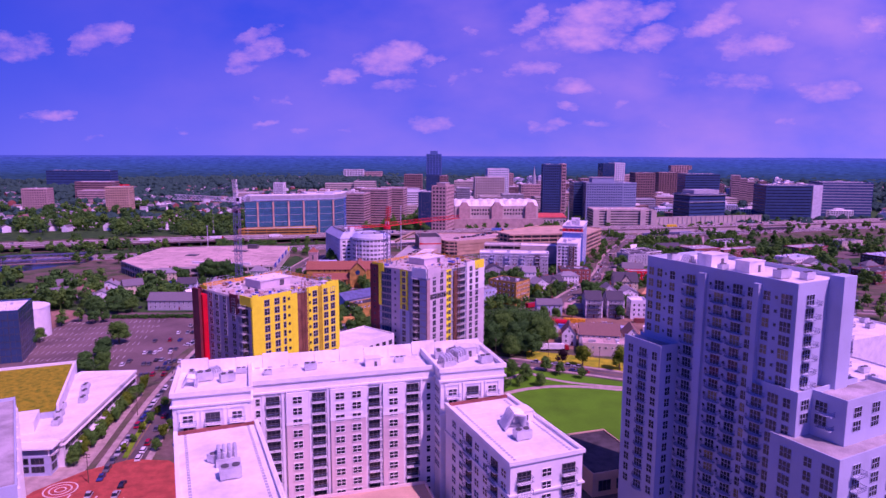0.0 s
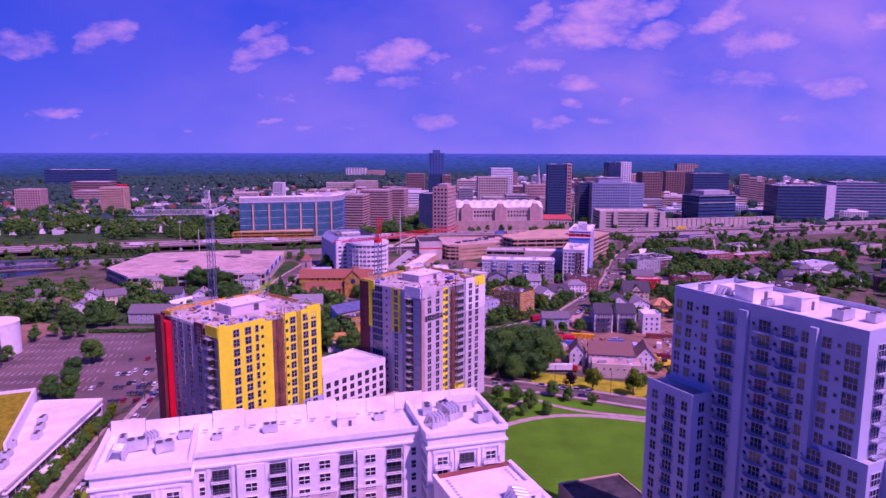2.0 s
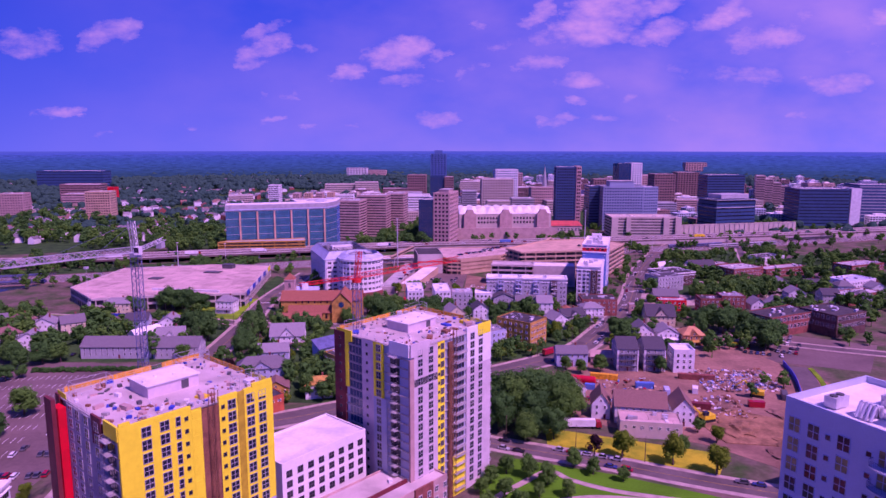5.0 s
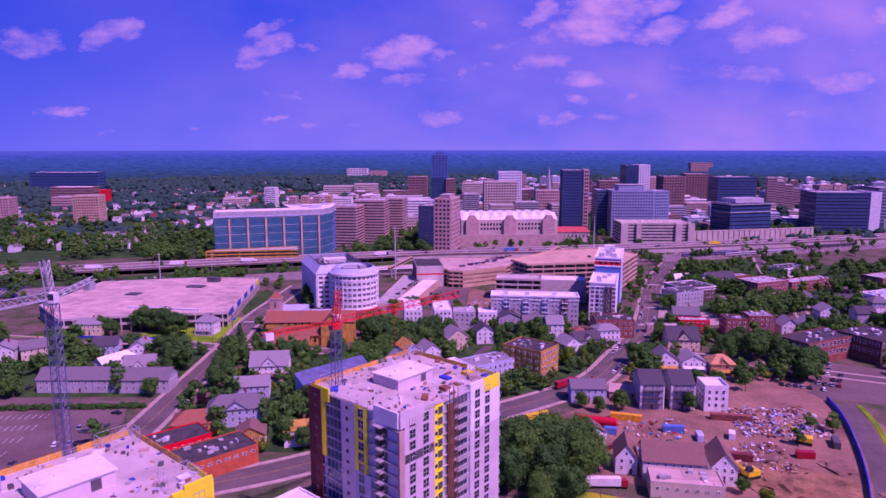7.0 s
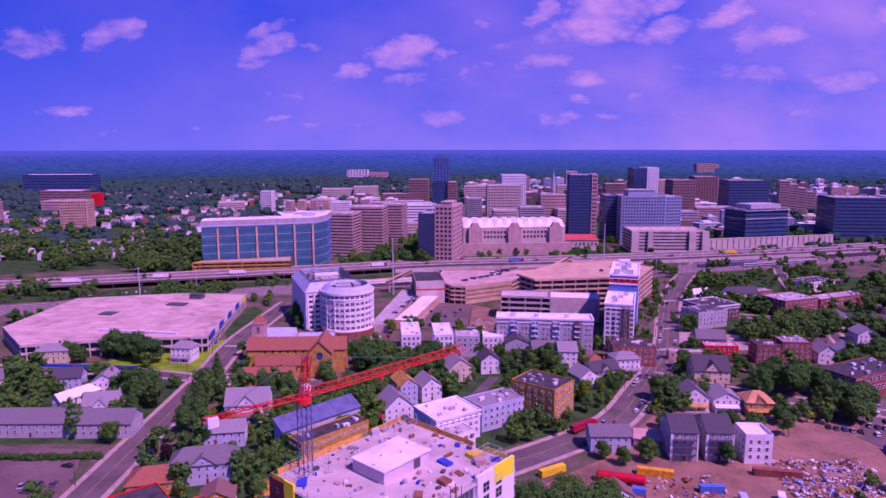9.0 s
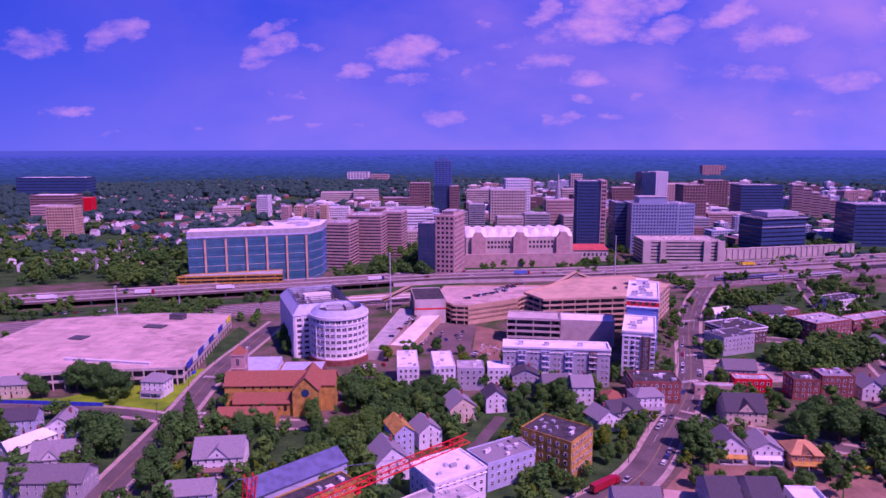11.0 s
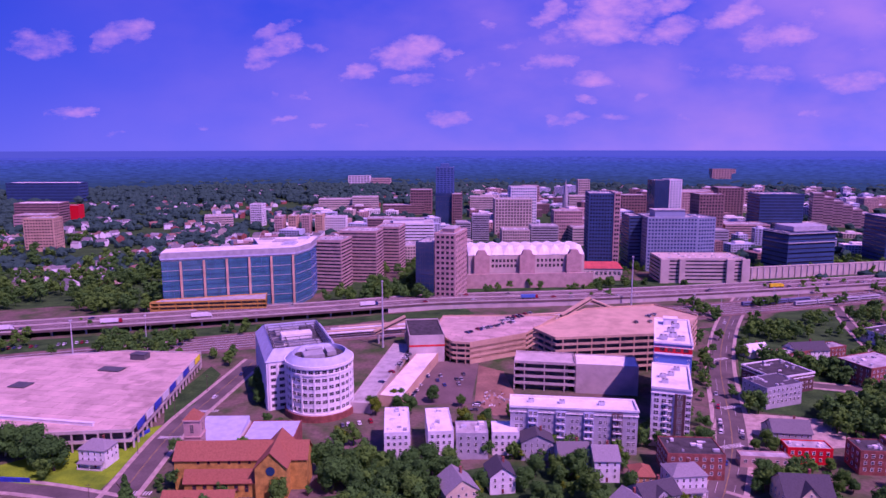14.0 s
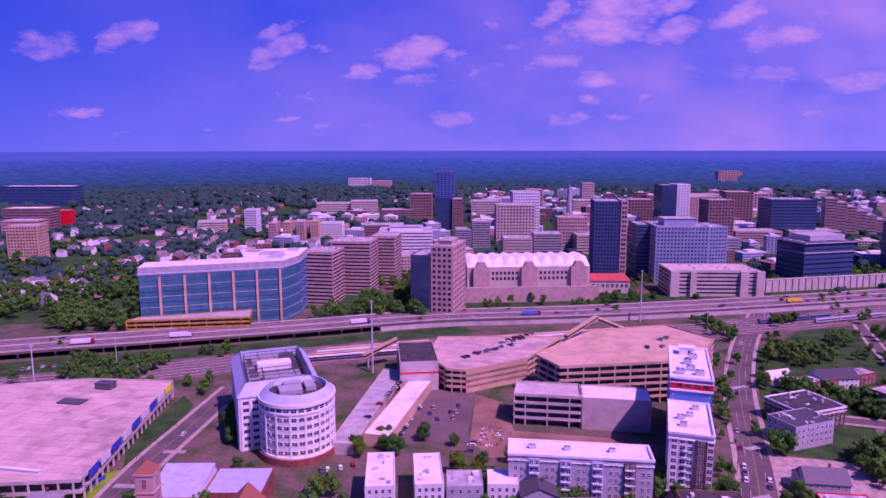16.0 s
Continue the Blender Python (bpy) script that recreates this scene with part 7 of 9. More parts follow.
office(100, 1212, 2, 38, 30, 34, GREYP, "grey ribbon-window office", "bands", 3.6)
office(142, 1290, 2, 44, 30, 48, PINKB, "pink stone office with pale bands", "grid", 5)
office(166, 1260, 4, 60, 40, 26, BEIGE, "pale low office", "bands", 4)
office(190, 1360, 4, 80, 40, 28, PINKB, "pink stone office block", "bands", 4)
office(270, 1330, 4, 60, 40, 34, PINKB, "pink stone office block", "grid", 5)
office(400, 1560, 14, 90, 50, 58, PINKB, "pink apartment blocks on the skyline", "grid", 5, step=6)
office(520, 1640, -4, 50, 50, 62, MUTEDB, "red-brown apartment tower", "grid", 5, step=6)
office(498, 1400, 0, 72, 50, 66, NAVYP, "dark glass office behind the downtown", "bands", 5, GLASS)
office(375, 1335, 4, 40, 36, 70, MUTEDB, "brown brick apartment tower with white edges", "grid", 5, step=5)
for k in range(6):
    office(641 + k * 15, 1508 - k * 4, -20, 18, 50, 60 - k * 7, PINKB, "terraced pink stone block stepping down", "bands", 5)
office(470, 1760, 0, 90, 50, 48, PINKB, "pale pink apartment block far off", "grid", 6, step=8)
office(600, 1820, 0, 90, 50, 46, PINKB, "pale pink apartment block far off", "grid", 6, step=8)
office(1010, 3000, 0, 92, 40, 54, PINKB, "pink apartment block on a far hill", "grid", 8, step=12)
# towards the left
office(-608, 1182, 8, 40, 30, 46, TAN, "twin tan brick apartment slabs", "grid", 4.2, step=4)
office(-757, 1182, 10, 42, 30, 42, PINKB, "brown stone apartment slab with a white top", "grid", 4.2, step=4)
office(-838, 1500, 4, 82, 40, 40, MUTEDB, "long brown institutional block", "bands", 5, roof=ROOFW)
office(-800, 1440, 4, 60, 40, 24, PINKB, "low pink institutional wing", "bands", 5)
office(-785, 1570, 4, 27, 24, 30, RED, "bright red low block far off", "none")
office(-1200, 2000, 2, 190, 50, 51, NAVYP, "wide navy office block in far woods", "bands", 8, GLASS, ROOFW)
office(-388, 1490, 0, 22, 26, 40, SIDING, "white residential tower", "grid", 4.2, step=4)
office(-470, 1480, 18, 50, 40, 18, BEIGE, "beige low hotel block", "bands", 4)
for k in range(4):
    office(-304 + k * 20, 1352 + k * 10, 4, 13, 30, 32, TAN if k % 2 else PINKB, "tan brick apartment slab", "grid", 4.2, step=4)
office(-232, 1402, 4, 36, 30, 26, SIDING, "white low-rise block", "grid", 4)
office(-150, 1340, 2, 60, 40, 30, MUTEDB, "red brick block", "bands", 4)
office(-168, 1700, 6, 90, 40, 20, MUTEDB, "long red brick block", "bands", 5)
office(-330, 1810, 8, 80, 40, 24, BEIGE, "pale low block", "bands", 5)
office(-250, 1800, 8, 60, 40, 30, BEIGE, "pale low block", "bands", 5)
office(-417, 2720, 0, 80, 40, 38, SIDING, "white hilltop institution far off", "grid", 8, step=12)
office(-330, 2700, 0, 70, 40, 30, PINKB, "pale hilltop institution wing far off", "bands", 8)
office(-110, 1720, 0, 46, 40, 52, MUTEDB, "red-brown tower in the distance", "grid", 6, step=6)
office(20, 1760, 0, 60, 40, 34, BEIGE, "pale block in the distance", "bands", 5)
office(240, 1760, 0, 80, 40, 36, BEIGE, "pale block in the distance", "bands", 5)
office(330, 1650, 0, 50, 40, 46, MUTEDB, "red-brown block in the distance", "grid", 6, step=6)
office(150, 1900, 0, 40, 40, 50, PINKB, "pink tower in the distance", "grid", 6, step=6)
office(300, 2000, 0, 30, 30, 60, BEIGE, "beige tower in the distance", "grid", 6, step=6)
office(420, 1340, 0, 70, 40, 22, PINKB, "low pink office", "bands", 4)
office(520, 1380, 0, 80, 40, 18, BEIGE, "low beige block", "bands", 4)
office(340, 1250, 0, 50, 30, 24, SIDINGG, "low grey office", "bands", 4)
q = base("church_spire", "slim grey church spire", "spire", 222, 1700)
bm = bmesh.new()
prism(bm, [(6 * math.cos(t), 6 * math.sin(t)) for t in (2 * math.pi * i / 8 for i in range(8))], 0, 30)
a = [bm.verts.new((6 * math.cos(t), 6 * math.sin(t), 30)) for t in (2 * math.pi * i / 8 for i in range(8))]
b = bm.verts.new((0, 0, 78))
for i in range(8):
    bm.faces.new((a[i], a[(i + 1) % 8], b))
part("spire", bm, GREYP, q)


# ---- far mid-rise quarter beyond the offices ----
def far_blocks():
    rng = random.Random(31)
    verts, faces, mids = [], [], []

    def add(x, y, t, x0, x1, y0, y1, z0, z1, mi):
        c, s = math.cos(t), math.sin(t)
        k = len(verts)
        for z in (z0, z1):
            for p, q in ((x0, y0), (x1, y0), (x1, y1), (x0, y1)):
                verts.append((x + p * c - q * s, y + p * s + q * c, z))
        for f in ((4, 5, 6, 7), (0, 1, 5, 4), (1, 2, 6, 5), (2, 3, 7, 6), (3, 0, 4, 7)):
            faces.append(tuple(k + i for i in f))
            mids.append(mi)

    done = 0
    while done < 230:
        x, y = rng.uniform(-330, 1150), rng.uniform(1120, 2300)
        if x > 200 + (y - 300) * 0.62 or (x < 30 and y > 1750) or any((x - p) ** 2 + (y - q) ** 2 < (c + 12) ** 2 for p, q, c in OCC):
            continue
        done += 1
        w, d, n = rng.uniform(18, 46), rng.uniform(14, 26), rng.choice((2, 3, 3, 4, 4, 5, 6, 7, 9) if x > 30 else (2, 2, 3, 3, 4, 5))
        t, mi = radians(rng.choice((-12, -8, 15, 20))), rng.choice((0, 1, 1, 2, 3, 4, 4))
        h = n * 3.4 + 1
        add(x, y, t, -w / 2, w / 2, -d / 2, d / 2, 0, h, mi)
        add(x, y, t, -w / 4, w / 8, -d / 4, d / 4, h, h + 3, 0)
        for k in range(n):
            cols = int(w / 4)
            for i in range(cols):
                u = -w / 2 + (i + 0.5) * w / cols
                add(x, y, t, u - 1.3, u + 1.3, -d / 2 - 0.12, -d / 2 - 0.02, k * 3.4 + 1.3, k * 3.4 + 3.1, 5)
            for v in (-d / 2 + 3, -d / 2 + 8, -d / 2 + 13):
                add(x, y, t, -w / 2 - 0.12, -w / 2 - 0.02, v - 1.2, v + 1.2, k * 3.4 + 1.3, k * 3.4 + 3.1, 5)
        OCC.append((x, y, max(w, d) * 0.5))
    me = bpy.data.meshes.new("far_blocks")
    me.from_pydata(verts, [], faces)
    for m in (WHITE, LAV, BEIGE, PINKB, MUTEDB, GLASS):
        me.materials.append(m)
    me.polygons.foreach_set("material_index", mids)
    tagged(new("far_blocks", me), "many far mid-rise blocks of pale stone and brick", "buildings", kind="stuff")


far_blocks()

# ---- houses ----
def house(x, y, rz, w, d, eave, rise, wall, roof, label, kind="gable", porch=None, chimney=True, cross=False):
    """A house whose front middle stands at x, y. kind: gable (ridge along its depth), side (ridge along its front), hip."""
    if len(label.split()) < 4:
        label += " with a grey roof"
    root = base("house", label, "house", x, y, 0, rz, "houses of the quarter")
    x0, x1 = -w / 2, w / 2
    bm = bmesh.new()
    box(bm, x0, x1, 0, d, 0, eave)
    if kind == "gable":
        for yy in (0, d):
            bm.faces.new([bm.verts.new(p) for p in ((x0, yy, eave), (x1, yy, eave), (0, yy, eave + rise - 0.1))])
    elif kind == "side":
        for xx in (x0, x1):
            bm.faces.new([bm.verts.new(p) for p in ((xx, 0, eave), (xx, d, eave), (xx, d / 2, eave + rise - 0.1))])
    part("wall", bm, wall, root)
    o, t = 0.5, 0.25

    def slab(bm, pts):
        v = [bm.verts.new(p) for p in pts]
        u = [bm.verts.new((p[0], p[1], p[2] + t)) for p in pts]
        k = len(v)
        for e in range(k):
            bm.faces.new((v[e], v[(e + 1) % k], u[(e + 1) % k], u[e]))
        bm.faces.new(u), bm.faces.new(v[::-1])

    bm = bmesh.new()
    e, r = eave, eave + rise
    if kind == "gable":
        k = e - o * rise / (w / 2)
        slab(bm, ((x0 - o, -o, k), (0, -o, r), (0, d + o, r), (x0 - o, d + o, k)))
        slab(bm, ((x1 + o, d + o, k), (0, d + o, r), (0, -o, r), (x1 + o, -o, k)))
    elif kind == "side":
        k = e - o * rise / (d / 2)
        slab(bm, ((x0 - o, -o, k), (x1 + o, -o, k), (x1 + o, d / 2, r), (x0 - o, d / 2, r)))
        slab(bm, ((x1 + o, d + o, k), (x0 - o, d + o, k), (x0 - o, d / 2, r), (x1 + o, d / 2, r)))
    else:
        s = min(w, d) * 0.38
        if w >= d:
            a, b = (x0 + s, d / 2, r), (x1 - s, d / 2, r)
            slab(bm, ((x0 - o, -o, e), (x1 + o, -o, e), b, a))
            slab(bm, ((x1 + o, d + o, e), (x0 - o, d + o, e), a, b))
            slab(bm, ((x0 - o, d + o, e), (x0 - o, -o, e), a))
            slab(bm, ((x1 + o, -o, e), (x1 + o, d + o, e), b))
        else:
            a, b = (0, s, r), (0, d - s, r)
            slab(bm, ((x0 - o, d + o, e), (x0 - o, -o, e), a, b))
            slab(bm, ((x1 + o, -o, e), (x1 + o, d + o, e), b, a))
            slab(bm, ((x0 - o, -o, e), (x1 + o, -o, e), a))
            slab(bm, ((x1 + o, d + o, e), (x0 - o, d + o, e), b))
    part("roof", bm, roof, root)
    if cross:
        bm = bmesh.new()
        q = w * 0.22
        yy = d * 0.28
        bm.faces.new([bm.verts.new(p) for p in ((-q, -0.3, e - 0.2), (q, -0.3, e - 0.2), (0, -0.3, e + rise * 0.72))])
        part("dormer_gable", bm, wall, root)
        bm = bmesh.new()
        slab(bm, ((-q - 0.4, -0.7, e - 0.5), (0, -0.7, e + rise * 0.75), (0, yy + 3, e + rise * 0.75), (-q - 0.4, yy, e - 0.5)))
        slab(bm, ((q + 0.4, yy, e - 0.5), (0, yy + 3, e + rise * 0.75), (0, -0.7, e + rise * 0.75), (q + 0.4, -0.7, e - 0.5)))
        part("dormer_roof", bm, roof, root)
        put("window", window_mesh(0.9, 1.2, TRIM, None, 0, 1), root, pose(0, -0.3, e + rise * 0.22))
    elif kind == "gable" and rise > 2.5:
        put("window", window_mesh(0.9, 1.2, TRIM, None, 0, 1), root, pose(0, 0, e + rise * 0.3))
    me = window_mesh(1.0, 1.5, TRIM, None, 0, 1)
    n = max(2, round(w / 3.2))
    items = []
    for z in [eave - 1.5 - 2.8 * k for k in range(max(1, int(eave / 2.9)))]:
        for i, u in enumerate(spread(x0 + 0.5, x1 - 0.5, n)):
            if z < 3 and i == n // 2:
                continue
            items.append((me, pose(u, 0, z)))
        for v in spread(0.6, d - 0.6, max(2, round(d / 3.6))):
            items.append((me, pose(x1, v, z, 0, 0, 90)))
            items.append((me, pose(x0, v, z, 0, 0, -90)))
    joined(root, "window_set", items)
    bm = bmesh.new()
    u = spread(x0 + 0.5, x1 - 0.5, n)[n // 2]
    box(bm, u - 0.5, u + 0.5, -0.08, 0, 0.3, 2.4)
    part("door", bm, MAROON, root)
    if chimney:
        bm = bmesh.new()
        cx, cy = w * 0.16, d * 0.62
        box(bm, cx - 0.45, cx + 0.45, cy - 0.45, cy + 0.45, eave, eave + rise + 1.0)
        box(bm, cx - 0.55, cx + 0.55, cy - 0.55, cy + 0.55, eave + rise + 1.0, eave + rise + 1.25)
        part("chimney", bm, BRICK, root)
    if porch:
        bm = bmesh.new()
        slab(bm, ((x0 + 0.4, -2.6, 2.8), (x1 - 0.4, -2.6, 2.8), (x1 - 0.4, 0, 3.5), (x0 + 0.4, 0, 3.5)))
        part("porch_roof", bm, porch, root)
        for u in (x0 + 0.7, 0, x1 - 0.7):
            bm = bmesh.new()
            box(bm, u - 0.12, u + 0.12, -2.4, -2.16, 0, 2.8)
            part("porch_post", bm, TRIM, root)
        bm = bmesh.new()
        box(bm, x0 + 0.4, x1 - 0.4, -2.6, 0, 0, 0.4)
        part("porch_floor", bm, CONC, root)
    taken(*local(x, y, rz, 0, d / 2), max(w, d) * 0.62)
    return root


house(-243, 559, 8, 18, 10, 7.5, 3.5, SIDINGC, SHINGLEL, "cream two-storey house with a light grey roof", "hip")
house(-166, 563, -6, 13, 10, 8.5, 3.5, SIDING, SHINGLEL, "white two-storey house with porches and a grey roof", "hip", SHINGLEL)
house(-207, 514, 12, 14, 10, 7.5, 4, SIDINGB, SHINGLED, "blue-grey house with a dark roof", "side")
house(-190, 500, 60, 24, 8, 4, 3, SIDING, ROOFW, "long white barn-like house with a white roof", "side")
house(-184, 508, 10, 12, 14, 7.5, 4, SIDING, SHINGLEL, "white gabled house with a light roof")
house(-170, 478, 12, 16, 13, 6, 5.5, SIDING, SHINGLEL, "white house with a steep cross gable", "side", cross=True)
for cx, cw in ((-192, 40), (-158, 26)):
    house(cx, 457, 2, cw, 13, 7, 4.5, SIDINGG, SHINGLE, "long white terrace of flats with a grey roof", "side", chimney=False)
house(-99, 477, 8, 20, 15, 8, 6, SIDING, SHINGLEL, "large white house with a cross gable", "side", SHINGLEB, cross=True)
house(-100, 449, 10, 17, 11, 7, 3.5, SIDINGB, SHINGLEL, "pale blue house with a corner turret", "side")
house(-97, 417, 14, 25, 13, 8, 5, SIDINGB, SHINGLE, "large pale blue house with a grey hip roof", "hip", cross=True)
house(-112, 408, 14, 20, 14, 5, 4, BRICKO, CLAY, "low house with a red tiled hip roof", "hip", chimney=False)
house(-64, 398, 14, 13, 11, 7, 2.5, SIDING, BRICKO, "white house with an orange roof", "hip")
house(-84, 395, 14, 12, 10, 6, 3.5, BRICKO, SHINGLEB, "brown house with a brown roof", "gable", chimney=False)
house(-26, 473, 24, 14, 15, 9, 6, SIDING, SHINGLEL, "grey-roofed house with a gambrel front")
house(-23, 494, 24, 9, 15, 12, 3.5, SIDINGB, BRICKO, "tall narrow house with pale blue sides", "gable")
house(-12, 504, 24, 11, 13, 8, 4, SIDING, SHINGLEL, "white gabled house behind trees")
house(3, 532, 20, 14, 14, 8, 5, SIDINGC, SHINGLEL, "cream house with a grey gable roof", cross=False)
house(20, 545, 10, 11, 12, 8, 4, SIDING, SHINGLED, "white house with a dark roof")
house(34, 486, 30, 20, 13, 8, 4.5, SIDING, SHINGLE, "white house with a grey dormered roof", "side", cross=True)
house(38, 576, 2, 15, 12, 9, 3.5, SIDINGG, SHINGLED, "grey house with a dark roof")
house(53, 562, 2, 14, 13, 9, 4, SIDINGG, SHINGLE, "grey house with a grey roof", "side")
house(66, 556, 0, 11, 15, 10, 4, SIDING, SHINGLEL, "tall white house with a light blue roof", "side")
house(81, 552, 0, 9, 10, 5, 3, SIDINGO, CLAY, "small orange-roofed outbuilding", "hip", chimney=False)
house(98, 545, 8, 15, 12, 9, 3, SIDING, SHINGLEL, "white two-storey corner house with a porch", "hip", SHINGLEL)
house(83, 532, 20, 17, 12, 7, 4, SIDINGG, SHINGLED, "dark-roofed house with white trim", "side", cross=True)
house(72, 522, 24, 12, 12, 7, 4, SIDING, SHINGLEL, "white gabled house")
house(141, 532, -4, 19, 16, 7, 6.5, SIDINGC, SHINGLED, "house under a large dark roof with a cream gable", "side", cross=True)
house(118, 493, -2, 13, 13, 7, 5, SIDING, SHINGLE, "grey-roofed house with an orange porch", "gable", BRICKO)
house(133, 492, -2, 13, 14, 6.5, 3.5, SIDING, SHINGLEL, "white house with a lilac flat porch", "gable", ROOFW)
house(147, 487, -4, 13, 13, 6.5, 4, SIDINGO, SIDINGO, "ochre house with an orange hip roof", "hip", BRICKO, cross=True)
house(164, 594, -6, 18, 12, 7, 4.5, SIDINGG, SHINGLE, "grey house beside the car park", "side")
house(66, 447, 0, 17, 11, 7.5, 3, SIDINGB, SHINGLE, "pale blue house beside the yard", "side")
house(84, 452, -10, 13, 9, 4, 2.5, PINKB, PINKB, "low pink-roofed garage", "side", chimney=False)
for cx, lab in ((94.5, "tall narrow dark-fronted house with white corner boards"), (109.0, "tall narrow dark-fronted house beside its twin")):
    r = house(cx, 440, -2, 10.6, 17, 12.5, 4.5, SIDINGG, SHINGLED, lab, "side", chimney=False)
    for u in (-5.2, 5.2):
        bm = bmesh.new()
        box(bm, u - 0.5, u + 0.5, -0.25, 0, 0, 12.4)
        part("corner_board", bm, SIDING, r)
    for z in (3, 6.2, 9.4):
        bm = bmesh.new()
        box(bm, -4.6, 4.6, -1.6, -0.02, z, z + 0.3)
        part("porch_deck", bm, DGREY, r)
    for u in (-4.5, -1.6, 1.6, 4.5):
        bm = bmesh.new()
        box(bm, u - 0.1, u + 0.1, -1.82, -1.62, 0, 12)
        part("porch_post", bm, DGREY, r)
r = flat_block(118.5, 438, -2, 11, 12, 11.5, SIDING, "white flat-topped house with dark balconies", ROOFW, category="house", parapet=1.4)
house(82, 370, -9, 22, 14, 8, 5, SIDING, SHINGLEB, "workshop with a brown shingled roof and white gables", "side", chimney=False)
house(66, 376, -9, 8, 12, 7, 5, SIDING, SHINGLEB, "white gabled workshop end with a brown roof", "gable", chimney=False)
house(100, 368, -9, 9, 15, 7.5, 5, SIDING, SHINGLEB, "white workshop gable with a brown roof", "gable", chimney=False)
house(60, 402, 10, 9, 9, 5, 3, SIDING, SHINGLEB, "small house hidden among trees", chimney=False)
house(30, 385, 20, 9, 10, 6, 3.5, SIDINGG, SHINGLE, "grey house hidden among trees")
house(222, 565, -4, 11, 13, 7, 4.5, SIDING, SHINGLEL, "white gabled house")
house(236, 565, -4, 12, 13, 7, 4.5, SIDING, SHINGLEL, "white gabled house in a row")
house(209, 733, 20, 17, 10, 5, 4, SIDING, SIDING, "white chapel-like house", "side")
house(242, 727, 10, 26, 14, 7, 4.5, SIDING, SHINGLED, "white house with a dark dormered roof", "side")
house(166, 600, 0, 20, 10, 5, 3, SIDINGG, SHINGLED, "low grey house with a dark roof", "side", chimney=False)
for k in range(8):
    x, y = -262 + 17 * (k % 4) + 5 * (k // 4), 470 + 34 * (k // 4) + 5 * (k % 3)
    house(x - 40, y, 15 + 20 * (k % 3), 14, 12, 7, 4, (SIDING, SIDINGC, SIDINGG)[k % 3], (SHINGLEL, SHINGLE, SHINGLEB)[k % 3], ("white house with a light roof among trees", "cream house with a grey roof among trees", "grey house with a brown roof among trees")[k % 3], ("gable", "side", "hip")[k % 3])
for k in range(12):
    x, y = 250 + 23 * (k % 6) + 7 * (k // 6), 545 - 6 * (k % 6) + 38 * (k // 6)
    house(x + 20, y + 60, -4, 13, 13, 7, 4, (SIDING, SIDINGG, SIDINGB)[k % 3], (SHINGLEL, SHINGLED, SHINGLE)[k % 3], ("white house with a light roof", "grey house with a dark roof", "pale blue house with a grey roof")[k % 3], ("gable", "side", "hip")[k % 3])

# near left: low pavilion with a green roof, dark glass block, tank; right: white flat roofs
PX, PY, PA = -138.5, 225.0, 96.4
root = base("pavilion_building", "long low white building with roof equipment", "building", PX, PY, 0, PA)
shell(root, 73, 24, 10.0, SIDING, ROOFW, 0.7, 0.4, TRIM)
windows(root, "f", 73, 24, spread(1, 72, 18), [6.9, 3], window_mesh(3.5, 2.2, DGREY, None, 2, 0))
windows(root, "r", 73, 24, spread(1, 23, 5), [6.9, 3], window_mesh(3.5, 2.2, DGREY, None, 2, 0))
bm = bmesh.new()
box(bm, 2, 70, -1.8, -0.02, 4.6, 5.0)
part("street_canopy", bm, TRIM, root)
# near end: glazed corner under a thin roof, with a terrace
bm = bmesh.new()
box(bm, -6, -0.5, 2, 24, 0, 7.2)
part("corner_wall", bm, SIDINGB, root)
bm = bmesh.new()
box(bm, -6.8, -0.5, 0.6, 15, 9.6, 10.1)
part("corner_roof", bm, TRIM, root)
for u in (-5.8, -2.6):
    bm = bmesh.new()
    box(bm, u, u + 0.4, 2.2, 2.6, 7.2, 9.6)
    part("corner_post", bm, TRIM, root)
put("balcony", balcony_mesh(5.2, 1.2, TRIM, STEELD), root, pose(-3.2, 2, 7.2))
for z in (5.4, 2.4):
    windows(root, "f", 73, 24, [-3.2], [z], window_mesh(3.4, 2.2, DGREY, None, 2, 0), out=-2.0)
    for v in (6, 11, 16, 21):
        put("window", window_mesh(4.2, 2.2, DGREY, None, 2, 0), root, pose(-6, v, z, 0, 0, -90))
for k in range(6):
    plant("unit", *local(PX, PY, PA, 14 + 7.5 * k, 8 + 2.5 * (k % 3)), 10.12, PA, 1.2)
root = base("green_roof_building", "white building with a sloping yellow-green sedum roof", "building", -151.5, 245, 0, 113)
bm = bmesh.new()
vs = box(bm, 0, 56, 0.6, 40, 0, 12.4)
for k in (5, 6):
    vs[k].co.z += 1.6
part("wall", bm, SIDINGB, root)
bm = bmesh.new()
vs = box(bm, 0.5, 55.4, 1.2, 39, 12.45, 12.8)
for k in (1, 2, 5, 6):
    vs[k].co.z += 1.6
part("sedum_roof", bm, SEDUM, root, "yellow-green sedum roof")
for b in ((-0.2, 56.4, -0.4, 0.55), (55.5, 56.4, 0.6, 40)):
    bm = bmesh.new()
    box(bm, *b, 0, 15.4)
    part("fin_wall", bm, TRIM, root)
bm = bmesh.new()
box(bm, -13, -0.3, 6, 40, 0, 14.2)
part("white_block", bm, TRIM, root)
office(-268, 326, 20, 44, 30, 27, GLASSN, "dark glass office with a white roof", "glass", 3.8, GLASSN, ROOFW, step=5)
root = base("storage_tank", "white cylindrical storage tank", "tank", -255, 391)
bm = bmesh.new()
prism(bm, [(12.5 * math.cos(t), 12.5 * math.sin(t)) for t in (2 * math.pi * i / 36 for i in range(36))], 0, 17.5)
